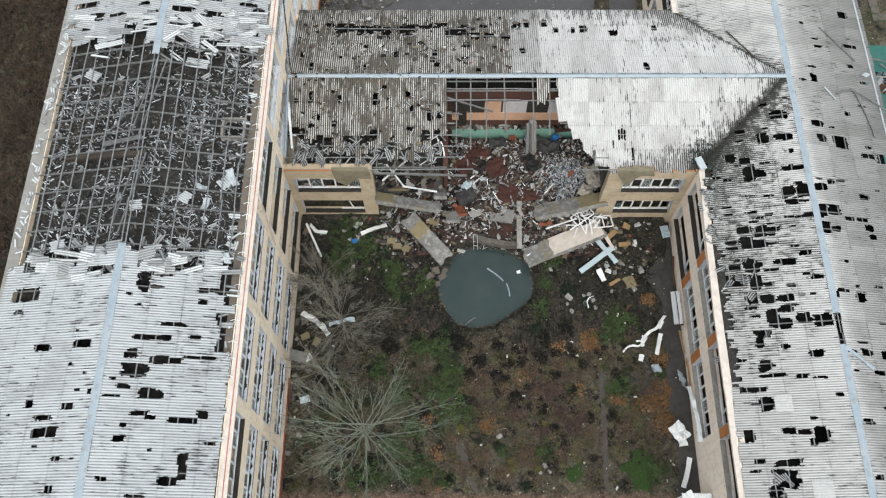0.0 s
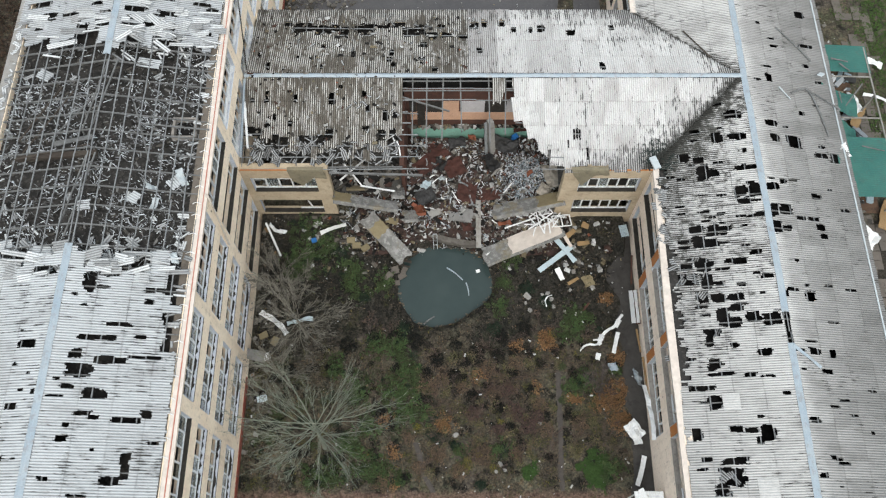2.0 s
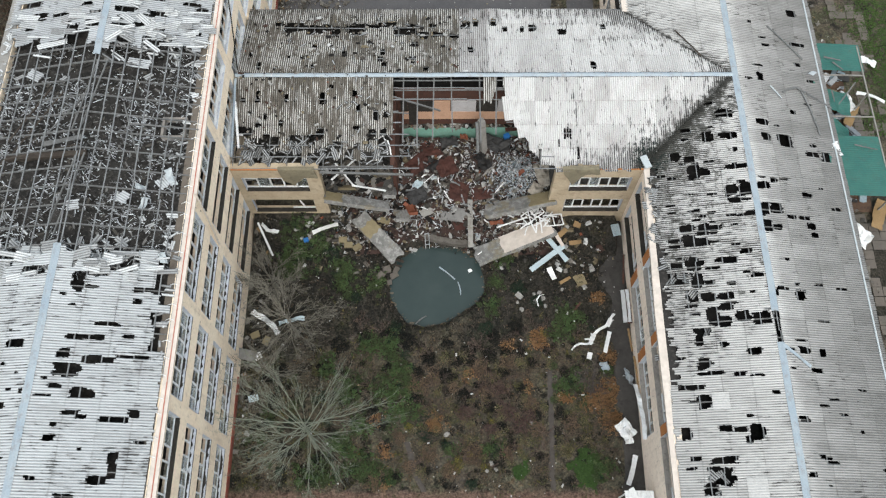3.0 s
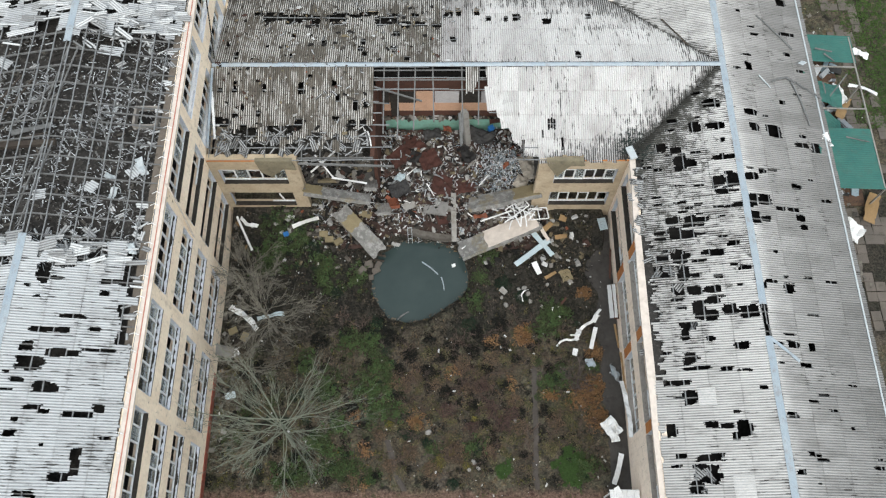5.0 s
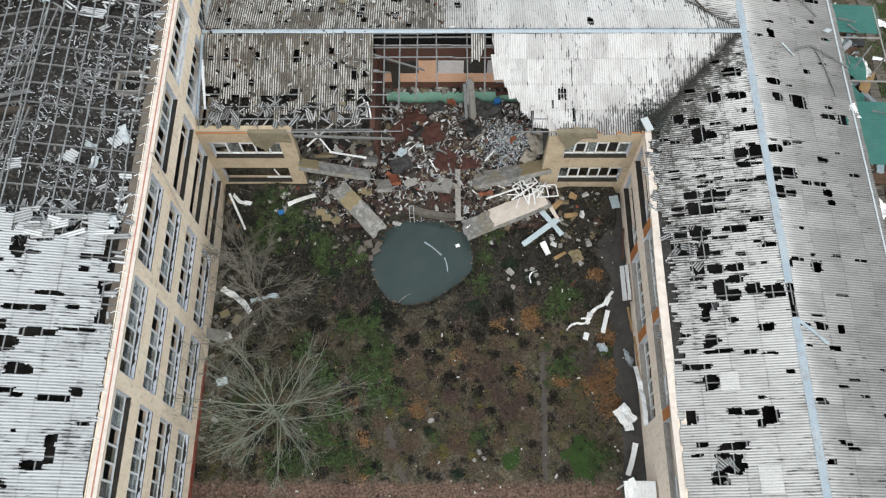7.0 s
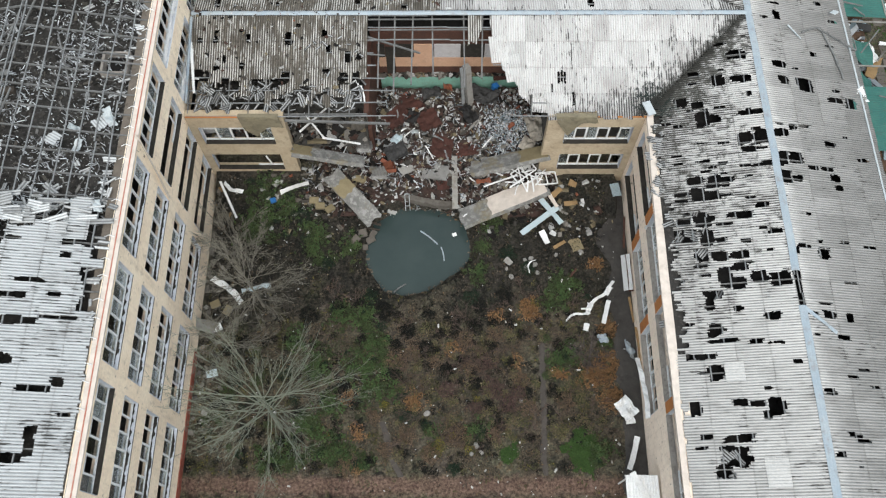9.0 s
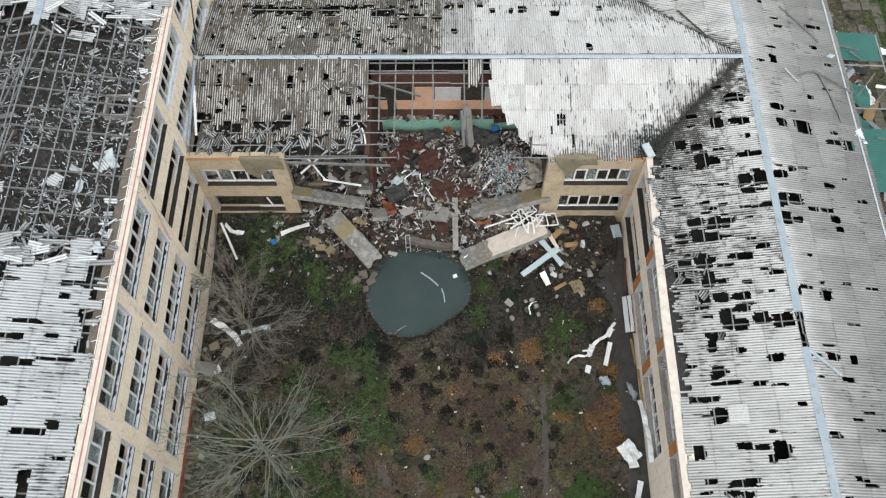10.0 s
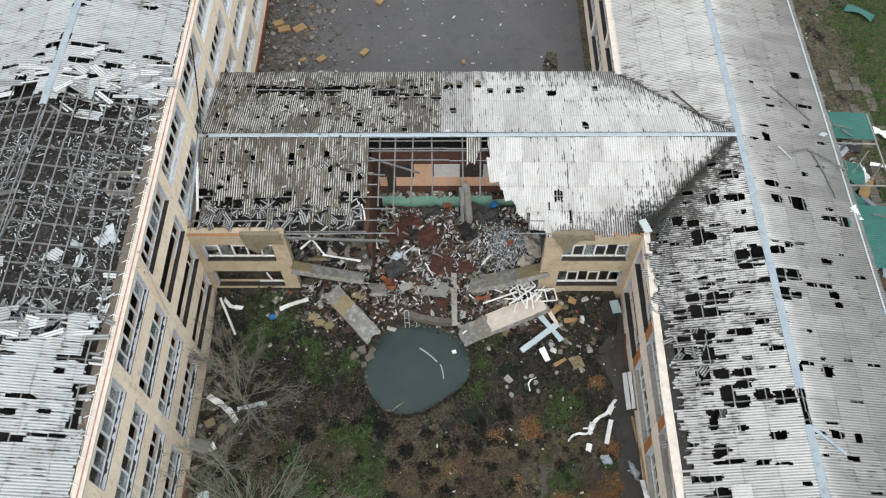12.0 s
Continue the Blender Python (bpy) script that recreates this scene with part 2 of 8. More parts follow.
DARK_TIMBER = worn("dark_timber", (0.075, 0.06, 0.05), (0.10, 0.085, 0.07), (0.04, 0.035, 0.03), 1.6, 20.0, 0.5)
BRICKISH = worn("bare_red_brown_masonry", (0.13, 0.062, 0.045), (0.10, 0.052, 0.04), (0.06, 0.045, 0.04), 1.2, 14.0, 0.6)
CAP = worn("pale_blue_sheet_metal", (0.42, 0.51, 0.59), (0.50, 0.57, 0.62), (0.36, 0.345, 0.33), 0.9, 16.0, 0.65, 0.6, 0.15)
DUST = worn("grey_plaster_dust", (0.44, 0.41, 0.375), (0.34, 0.31, 0.28), (0.14, 0.125, 0.11), 1.6, 9.0, 0.7)
REVEAL = worn("pale_blue_grey_paint", (0.62, 0.65, 0.71), (0.55, 0.58, 0.64), (0.36, 0.35, 0.34), 1.2, 10.0, 0.5, tone=1.0)
WHITE = worn("white_plastic", (0.86, 0.87, 0.87), (0.80, 0.82, 0.83), (0.50, 0.50, 0.48), 1.5, 12.0, 0.35, 0.5, tone=0.9)
PALE_METAL = worn("pale_bluish_metal", (0.66, 0.72, 0.74), (0.60, 0.66, 0.69), (0.45, 0.47, 0.47), 1.5, 14.0, 0.5, 0.5, 0.2)
PALE_BLUE = worn("pale_blue_panel", (0.50, 0.62, 0.68), (0.56, 0.66, 0.70), (0.45, 0.48, 0.48), 1.5, 20.0, 0.4, 0.6, tone=0.85)
GUTTER = worn("dark_felt_gutter", (0.05, 0.047, 0.045), (0.035, 0.033, 0.031), (0.13, 0.12, 0.11), 1.5, 14.0, 0.6)
LILAC = worn("pale_lilac_paint", (0.66, 0.64, 0.65), (0.60, 0.58, 0.585), (0.42, 0.39, 0.36), 1.1, 12.0, 0.5)
PEACH = worn("peach_paint", (0.76, 0.48, 0.33), (0.70, 0.43, 0.29), (0.45, 0.3, 0.2), 1.3, 14.0, 0.4)
TURQUOISE = worn("turquoise_paint", (0.30, 0.58, 0.47), (0.26, 0.52, 0.42), (0.25, 0.32, 0.27), 1.2, 14.0, 0.5)
# Gloom of the unlit rooms is put into this paint's dark colour.
ROOM = worn("unlit_room_paint", (0.12, 0.116, 0.108), (0.085, 0.082, 0.077), (0.035, 0.034, 0.032), 0.9, 8.0, 0.7)
DARK_BOARD = worn("dark_board", (0.035, 0.032, 0.028), (0.055, 0.049, 0.042), (0.11, 0.095, 0.08), 1.6, 8.0, 0.5)
GREEN_METAL = worn("green_sheet_metal", (0.038, 0.165, 0.145), (0.058, 0.195, 0.165), (0.085, 0.14, 0.12), 0.8, 10.0, 0.5, 0.5)
ASPHALT = worn("wet_asphalt", (0.115, 0.113, 0.12), (0.135, 0.132, 0.138), (0.085, 0.083, 0.09), 0.25, 6.0, 0.6, 0.55)
PAVING = worn("paving_slab_concrete", (0.19, 0.165, 0.145), (0.145, 0.13, 0.115), (0.10, 0.10, 0.07), 0.7, 12.0, 0.6)
BARK = worn("grey_green_bark", (0.25, 0.27, 0.215), (0.20, 0.22, 0.175), (0.14, 0.17, 0.11), 1.3, 20.0, 0.5)
BROWN_BARK = worn("brown_twigs", (0.27, 0.255, 0.21), (0.21, 0.195, 0.165), (0.09, 0.075, 0.06), 0.8, 20.0, 0.5)
RED_METAL = worn("orange_red_plate", (0.36, 0.13, 0.07), (0.25, 0.085, 0.05), (0.12, 0.06, 0.045), 2.2, 9.0, 0.8, 0.7)
BLUE_PLASTIC = worn("blue_plastic", (0.03, 0.18, 0.50), (0.04, 0.2, 0.5), (0.1, 0.2, 0.4), 1.2, 14.0, 0.3, 0.5)
YELLOW_WOOL = worn("yellowish_wool", (0.33, 0.28, 0.17), (0.28, 0.23, 0.14), (0.25, 0.19, 0.10), 2.0, 14.0, 0.5)
CARD = worn("ochre_board", (0.42, 0.28, 0.14), (0.35, 0.23, 0.115), (0.22, 0.155, 0.1), 2.0, 14.0, 0.4)
RUBBLE = palette("mixed_rubble", [(0.0, (0.075, 0.068, 0.06)), (0.16, (0.018, 0.017, 0.016)), (0.40, (0.15, 0.135, 0.115)), (0.58, (0.085, 0.05, 0.04)),
                                  (0.66, (0.26, 0.245, 0.22)), (0.76, (0.24, 0.20, 0.13)), (0.83, (0.46, 0.46, 0.445)), (0.92, (0.68, 0.69, 0.69)), (0.985, (0.26, 0.09, 0.05))])
SCRAP = palette("pale_scrap", [(0.0, (0.52, 0.56, 0.60)), (0.2, (0.26, 0.29, 0.32)), (0.36, (0.05, 0.05, 0.05)), (0.60, (0.78, 0.81, 0.84)), (0.80, (0.34, 0.44, 0.50)), (0.93, (0.36, 0.31, 0.22)), (0.98, (0.3, 0.1, 0.06))], 0.6)


def shard_material(name, light, deep=0.9):
    n = Nodes(name)
    u = n.add("SeparateXYZ")
    n.feed(u.inputs[0], n.coords("UV"))
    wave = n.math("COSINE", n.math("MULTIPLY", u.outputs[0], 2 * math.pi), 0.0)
    # Troughs are coloured darker so the small pieces read as corrugated.
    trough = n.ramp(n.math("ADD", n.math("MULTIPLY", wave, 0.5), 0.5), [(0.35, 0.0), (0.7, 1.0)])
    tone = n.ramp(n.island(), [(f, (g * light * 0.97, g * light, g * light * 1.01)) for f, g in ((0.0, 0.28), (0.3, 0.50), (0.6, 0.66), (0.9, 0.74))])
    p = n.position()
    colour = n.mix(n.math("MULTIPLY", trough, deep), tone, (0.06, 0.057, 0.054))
    colour = n.mix(0.5, colour, n.ramp(n.noise(p, 9.0, 6.0), [(0.3, 0.5), (0.7, 1.25)]), "MULTIPLY")
    return n.done(colour, 0.9, 0.0, n.noise(p, 20.0), 0.2)


SHARDS = shard_material("broken_sheet_shards", 1.15, 0.5)
DULL_SHARDS = shard_material("dirty_sheet_shards", 1.25, 0.5)
DIRTY_SHARDS = shard_material("muddy_sheet_shards", 0.72)
SLIVERS = palette("sheet_slivers", [(0.0, (0.17, 0.168, 0.165)), (0.26, (0.075, 0.073, 0.07)), (0.44, (0.33, 0.343, 0.355)), (0.63, (0.59, 0.62, 0.645)), (0.79, (0.87, 0.92, 0.96))])
WEEDS = palette("green_weeds", [(0.0, (0.068, 0.098, 0.042)), (0.3, (0.082, 0.115, 0.048)), (0.55, (0.042, 0.058, 0.028)), (0.75, (0.095, 0.128, 0.053)), (0.93, (0.12, 0.14, 0.06))])
LITTER = palette("dry_stems_and_leaves", [(0.0, (0.115, 0.095, 0.072)), (0.25, (0.155, 0.12, 0.085)), (0.45, (0.065, 0.058, 0.046)), (0.65, (0.18, 0.148, 0.11)), (0.85, (0.20, 0.135, 0.075)), (0.96, (0.18, 0.17, 0.14))])
RUST_LEAVES = palette("rust_coloured_leaves", [(0.0, (0.38, 0.21, 0.10)), (0.35, (0.46, 0.27, 0.13)), (0.6, (0.26, 0.15, 0.075)), (0.78, (0.16, 0.115, 0.07)), (0.9, (0.54, 0.35, 0.18))])
RUBBISH = palette("pale_litter", [(0.0, (0.62, 0.62, 0.60)), (0.4, (0.42, 0.41, 0.38)), (0.7, (0.72, 0.73, 0.74)), (0.9, (0.36, 0.30, 0.18))])


def ground_material():
    n = Nodes("soil_litter_and_grass")
    p = n.position()
    warp = n.add("VectorMath")
    n.feed(warp.inputs[0], p)
    shift = n.add("TexNoise", Vector=p, Scale=0.9, Detail=3.0)
    warp.operation = "ADD"
    n.feed(warp.inputs[1], shift.outputs["Color"])
    q = warp.outputs[0]
    fine = n.noise(p, 6.0, 8.0, 0.7)
    hair = n.noise(p, 28.0, 4.0, 0.7)
    tints = [(0.20, (0.013, 0.013, 0.011)), (0.34, (0.042, 0.040, 0.032)), (0.46, (0.085, 0.075, 0.055)), (0.55, (0.15, 0.122, 0.086)), (0.63, (0.066, 0.068, 0.046)), (0.72, (0.15, 0.142, 0.105)), (0.82, (0.18, 0.125, 0.07))]
    wide = n.ramp(n.math("ADD", n.math("MULTIPLY", n.noise(q, 0.6, 9.0, 0.66), 1.9), -0.45), tints)
    close = n.ramp(n.math("ADD", n.math("MULTIPLY", n.noise(q, 2.1, 8.0, 0.66), 1.9), -0.45), tints)
    colour = n.mix(0.4, wide, close)
    heather = n.ramp(n.noise(n.scaled(q, (1.0, 1.0, 1.0)), 0.33, 6.0, 0.6), [(0.54, 0.0), (0.62, 0.55)])
    colour = n.mix(heather, colour, (0.125, 0.105, 0.092))
    green = n.ramp(n.noise(q, 0.4, 9.0, 0.75), [(0.53, 0.0), (0.60, 0.6)])
    colour = n.mix(green, colour, n.ramp(fine, [(0.3, (0.03, 0.036, 0.018)), (0.7, (0.085, 0.10, 0.05))]))
    black = n.ramp(n.noise(q, 0.85, 5.0, 0.62), [(0.57, 0.0), (0.62, 0.85)])
    colour = n.mix(black, colour, (0.012, 0.0125, 0.011))
    place = n.add("SeparateXYZ")
    n.feed(place.inputs[0], p)
    south = n.math("ADD", place.outputs[1], n.math("MULTIPLY", n.noise(p, 1.4, 6.0), 1.1))
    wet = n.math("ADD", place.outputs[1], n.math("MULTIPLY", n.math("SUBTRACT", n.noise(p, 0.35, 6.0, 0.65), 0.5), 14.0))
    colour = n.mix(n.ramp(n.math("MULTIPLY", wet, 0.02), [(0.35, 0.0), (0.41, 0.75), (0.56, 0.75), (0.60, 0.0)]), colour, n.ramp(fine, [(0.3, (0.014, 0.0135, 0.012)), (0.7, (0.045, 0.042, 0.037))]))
    strip = n.ramp(n.math("MULTIPLY", south, 0.05), [(0.358, 0.0), (0.38, 0.7), (0.412, 0.7), (0.432, 0.0)])
    colour = n.mix(strip, colour, n.ramp(fine, [(0.3, (0.15, 0.085, 0.065)), (0.7, (0.23, 0.15, 0.12))]))
    colour = n.mix(0.8, colour, n.ramp(fine, [(0.34, 0.25), (0.5, 0.95), (0.66, 1.7)]), "MULTIPLY")
    colour = n.mix(0.5, colour, n.ramp(hair, [(0.3, 0.5), (0.7, 1.45)]), "MULTIPLY")
    return n.done(colour, 1.0, 0.0, fine, 0.8, 0.08)


def water_material():
    n = Nodes("murky_pond_water")
    p = n.position()
    colour = n.ramp(n.noise(p, 0.5, 4.0), [(0.3, (0.042, 0.065, 0.064)), (0.7, (0.054, 0.079, 0.077))])
    return n.done(colour, 0.12, 0.0, n.noise(p, 2.0), 0.03)


def glass_material():
    """Panes, some clear and some dull with dust."""
    n = Nodes("window_glass")
    p = n.position()
    dust = n.ramp(n.math("ADD", n.math("MULTIPLY", n.chance(), 0.5), n.math("MULTIPLY", n.noise(p, 1.3, 5.0), 0.6)), [(0.40, 0.0), (0.80, 0.14)])
    n.feed(n.bsdf.inputs["Base Color"], n.mix(dust, (0.85, 0.92, 0.94), (0.62, 0.70, 0.73)))
    n.feed(n.bsdf.inputs["Roughness"], n.math("ADD", n.math("MULTIPLY", dust, 0.3), 0.04))
    n.feed(n.bsdf.inputs["Transmission Weight"], n.math("SUBTRACT", 1.0, dust))
    n.bsdf.inputs["IOR"].default_value = 1.45
    return n.mat


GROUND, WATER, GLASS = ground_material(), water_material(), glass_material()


# ---- building blocks ----
rng = random.Random(7)


def mesh_of(name, verts, faces, material):
    me = bpy.data.meshes.new(name)
    me.from_pydata(verts, [], faces)
    me.materials.append(material)
    me.update()
    return me


class Build:
    """Collects boxes, tubes and sheets into one mesh."""

    def __init__(self):
        self.v, self.f, self.uv = [], [], []

    def hexa(self, pts):
        k = len(self.v)
        self.v += [tuple(q) for q in pts]
        self.f += [tuple(k + i for i in q) for q in ((0, 3, 2, 1), (4, 5, 6, 7), (0, 1, 5, 4), (1, 2, 6, 5), (2, 3, 7, 6), (3, 0, 4, 7))]
        return self

    def box(self, x0, y0, z0, x1, y1, z1):
        return self.hexa([(x0, y0, z0), (x1, y0, z0), (x1, y1, z0), (x0, y1, z0), (x0, y0, z1), (x1, y0, z1), (x1, y1, z1), (x0, y1, z1)])

    def block(self, m, sx, sy, sz, rough=0.0):
        """A box of that size centred on the pose m, its corners pushed about by rough."""
        pts = []
        for z in (-1, 1):
            for x, y in ((-1, -1), (1, -1), (1, 1), (-1, 1)):
                w = [1 + rng.uniform(-rough, rough) for _ in range(3)]
                pts.append(m @ Vector((x * sx / 2 * w[0], y * sy / 2 * w[1], z * sz / 2 * w[2])))
        return self.hexa(pts)

    def beam(self, a, b, wide, deep=None):
        """A squared bar from a to b."""
        a, b = Vector(a), Vector(b)
        way = b - a
        m = Matrix.Translation((a + b) / 2) @ way.to_track_quat("Y", "Z").to_matrix().to_4x4()
        return self.block(m, wide, way.length, deep or wide)

    def tube(self, points, radii, sides=5):
        rings = []
        for i, q in enumerate(points):
            a, b = points[max(i - 1, 0)], points[min(i + 1, len(points) - 1)]
            turn = (Vector(b) - Vector(a)).to_track_quat("Z", "Y").to_matrix()
            k = len(self.v)
            for s in range(sides):
                ang = 2 * math.pi * s / sides
                self.v.append(tuple(Vector(q) + turn @ Vector((math.cos(ang), math.sin(ang), 0)) * radii[i]))
            rings.append(k)
        for a, b in zip(rings, rings[1:]):
            self.f += [(a + s, a + (s + 1) % sides, b + (s + 1) % sides, b + s) for s in range(sides)]
        self.f.append(tuple(rings[-1] + s for s in range(sides)))
        return self

    def grid(self, rows):
        k, n = len(self.v), len(rows[0])
        for row in rows:
            self.v += [tuple(q) for q in row]
        for i in range(len(rows) - 1):
            self.f += [(k + i * n + j, k + i * n + j + 1, k + (i + 1) * n + j + 1, k + (i + 1) * n + j) for j in range(n - 1)]
        return self

    def mesh(self, name, material):
        me = mesh_of(name, self.v, self.f, material)
        if self.uv:
            layer = me.uv_layers.new(name="across")
            at = np.empty(len(me.loops), dtype=np.int32)
            me.loops.foreach_get("vertex_index", at)
            layer.data.foreach_set("uv", np.array(self.uv, dtype=np.float32)[at].ravel())
        return me


def part(name, build, material, parent, label=""):
    ob = new(name, build.mesh(name, material) if isinstance(build, Build) else build)
    ob.parent = parent
    return tagged(ob, label)


def thing(name, label, category, m=None, build=None, material=None, group="", kind=""):
    ob = new(name, build.mesh(name, material) if build else None)
    if m is not None:
        ob.matrix_world = m
    return tagged(ob, label, category, group, kind)


def setting(name, build, material, label, category):
    return thing(name, label, category, None, build, material, "", "structure")


def bevel(ob, width=0.03):
    mod = ob.modifiers.new("edges", "BEVEL")
    mod.width, mod.segments, mod.limit_method = width, 1, "ANGLE"
    return ob


# ---- plan ----
LEFT_X, LEFT_RIDGE, LEFT_WEST = -11.45, -18.35, -25.15
LEFT_TOP, LEFT_PEAK = 14.4, 15.8
RIGHT_X, RIGHT_RIDGE, RIGHT_EAST = 17.08, 23.8, 30.4
LOW_TOP, LOW_PEAK = 8.35, 9.85
CROSS_S, CROSS_RIDGE, CROSS_N = 28.35, 35.05, 41.75
SOUTH, NORTH = -10.0, 78.0
HOLE_W, HOLE_E = -0.2, 9.3
HOLES_LEFT_EAST_A = [
    (-16.9, 17.36, 0.33, 0.6), (-16.18, 17.05, 0.37, 0.1), (-17.57, 16.54, 0.15, 0.08), (-15.06, 14.96, 0.68, 0.11),
    (-16.02, 14.16, 0.9, 0.13), (-13.87, 14.3, 0.33, 0.1), (-16.94, 13.22, 0.34, 0.28), (-15.17, 12.93, 0.89, 0.19),
    (-13.59, 13.18, 0.91, 0.06), (-16.67, 12.31, 0.64, 0.36), (-17.64, 11.8, 0.17, 0.09), (-17.09, 11.44, 0.36, 0.12),
    (-15.66, 11.09, 0.59, 0.27), (-16.15, 10.06, 0.42, 0.1), (-15.57, 9.85, 0.28, 0.13), (-13.98, 9.75, 0.65, 0.13),
    (-13.01, 10.09, 0.29, 0.21), (-16.9, 8.72, 0.3, 0.14), (-15.35, 8.21, 0.11, 0.07), (-12.51, 8.61, 0.26, 0.07),
    (-13.74, 7.79, 0.25, 0.28), (-13.63, 7.17, 0.22, 0.42), (-14.33, 6.67, 0.49, 0.19), (-17.39, 6.69, 0.27, 0.11),
]
HOLES_LEFT_EAST_B = [
    (-15.81, 5.86, 0.54, 0.16), (-12.37, 13.92, 0.39, 0.38), (-13.67, 16.34, 0.23, 0.13), (-13.15, 17.05, 0.76, 0.13),
    (-16.79, 9.42, 0.11, 0.09), (-12.35, 15.12, 0.39, 0.26), (-12.2, 16.62, 0.37, 0.37), (-14.79, 18.28, 0.76, 0.24),
    (-15.94, 17.94, 0.6, 0.2), (-17.56, 10.91, 0.42, 0.04), (-16.99, 15.93, 0.2, 0.05), (-11.63, 12.44, 0.15, 0.16),
]
HOLES_LEFT_WEST = [
    (-23.64, 16.81, 0.8, 0.45), (-23.93, 15.83, 0.25, 0.13), (-21.99, 13.63, 0.45, 0.18), (-19.68, 13.74, 0.58, 0.25),
    (-22.14, 10.6, 0.2, 0.21), (-19.88, 10.35, 0.33, 0.18), (-21.15, 9.81, 0.53, 0.12), (-20.89, 9.05, 0.66, 0.23),
    (-19.96, 7.7, 0.19, 0.08), (-19.11, 7.68, 0.13, 0.06), (-20.04, 6.21, 0.19, 0.16), (-19.44, 11.22, 0.17, 0.06),
    (-18.74, 11.09, 0.08, 0.12), (-19.38, 17.96, 0.78, 0.27), (-20.11, 12.62, 0.14, 0.06), (-21.31, 8.37, 0.16, 0.04),
    (-23.17, 10.04, 0.14, 0.06), (-20.06, 14.5, 0.14, 0.06), (-19.19, 12.11, 0.1, 0.05),
]
HOLES_RIGHT_WEST_A = [
    (22.56, 32.02, 0.55, 0.4), (20.05, 30.9, 0.33, 0.2), (21.42, 30.36, 0.33, 0.48), (22.65, 30.2, 0.54, 0.22),
    (19.07, 28.92, 0.37, 0.33), (20.01, 28.67, 0.33, 0.22), (23.0, 29.05, 0.18, 0.17), (20.16, 27.7, 0.36, 0.64),
    (20.85, 27.61, 0.32, 0.25), (22.97, 27.75, 0.7, 0.17), (22.36, 26.04, 0.38, 0.45), (23.28, 26.02, 0.41, 0.45),
    (22.42, 25.28, 0.35, 0.2), (23.34, 24.27, 0.24, 0.16), (19.35, 23.58, 0.45, 0.2), (20.25, 23.37, 0.38, 0.44),
    (20.98, 23.42, 0.52, 0.2), (19.35, 22.57, 0.42, 0.44), (20.14, 22.57, 0.41, 0.28), (19.42, 21.05, 0.51, 0.5),
    (21.45, 21.18, 0.71, 0.15), (18.61, 20.06, 0.44, 0.42), (19.49, 19.87, 0.37, 0.53), (20.23, 19.7, 0.37, 0.15),
]
HOLES_RIGHT_WEST_B = [
    (19.17, 18.75, 0.34, 0.41), (20.08, 18.68, 0.43, 0.26), (21.07, 18.72, 0.43, 0.22), (21.04, 18.04, 0.4, 0.22),
    (20.24, 17.47, 0.36, 0.55), (20.82, 17.02, 0.39, 0.4), (21.9, 17.35, 0.42, 0.33), (22.92, 17.17, 0.52, 0.4),
    (23.13, 19.95, 0.36, 0.13), (19.44, 16.49, 0.53, 0.16), (19.2, 15.93, 0.23, 0.36), (20.6, 15.58, 0.19, 0.12),
    (22.26, 15.05, 0.35, 0.21), (19.3, 14.41, 0.36, 0.35), (19.69, 13.79, 0.68, 0.1), (18.46, 12.99, 0.71, 0.14),
    (19.06, 12.03, 0.38, 0.51), (19.97, 10.44, 0.34, 0.16), (20.78, 10.34, 0.4, 0.13), (21.82, 10.07, 0.37, 0.45),
    (21.23, 9.77, 0.22, 0.23), (17.77, 10.23, 0.29, 0.41), (18.18, 8.74, 0.34, 0.13), (19.68, 8.59, 0.77, 0.19),
]
HOLES_RIGHT_WEST_C = [
    (19.45, 7.64, 0.7, 0.57), (18.92, 6.96, 0.46, 0.31), (21.46, 11.14, 0.16, 0.07), (17.07, 18.53, 0.34, 0.19),
    (17.0, 16.66, 0.27, 0.26), (17.93, 20.0, 0.31, 0.27), (17.19, 15.54, 0.3, 0.18), (18.39, 20.94, 0.35, 0.19),
    (22.68, 21.62, 0.33, 0.15), (20.93, 24.52, 0.24, 0.12), (17.54, 14.44, 0.23, 0.14), (21.52, 19.51, 0.3, 0.13),
]
HOLES_RIGHT_EAST_A = [
    (29.18, 41.26, 0.4, 0.27), (29.03, 38.41, 0.54, 0.13), (28.86, 36.59, 0.22, 0.15), (25.68, 35.12, 0.28, 0.32),
    (27.75, 32.46, 0.21, 0.17), (25.15, 31.32, 0.4, 0.21), (25.34, 30.13, 0.31, 0.27), (26.66, 30.0, 0.5, 0.46),
    (28.53, 29.16, 0.5, 0.18), (29.58, 29.08, 0.37, 0.37), (28.8, 29.82, 0.23, 0.09), (24.44, 26.3, 0.47, 0.26),
    (25.28, 26.78, 0.26, 0.17), (24.22, 24.58, 0.42, 0.54), (25.13, 24.67, 0.43, 0.38), (26.15, 24.13, 0.34, 0.13),
    (27.05, 24.14, 0.39, 0.1), (24.25, 23.36, 0.38, 0.37), (24.97, 23.31, 0.34, 0.21), (27.45, 23.57, 0.3, 0.21),
    (27.56, 22.97, 0.26, 0.17), (27.56, 25.85, 0.4, 0.19), (25.75, 18.72, 0.37, 0.31), (24.01, 18.77, 0.2, 0.19),
]
HOLES_RIGHT_EAST_B = [
    (25.31, 15.04, 0.36, 0.22), (26.43, 14.94, 0.2, 0.25), (24.53, 10.84, 0.27, 0.12), (25.9, 13.85, 0.35, 0.11),
    (24.38, 7.69, 0.22, 0.13), (24.77, 34.89, 0.23, 0.1),
]
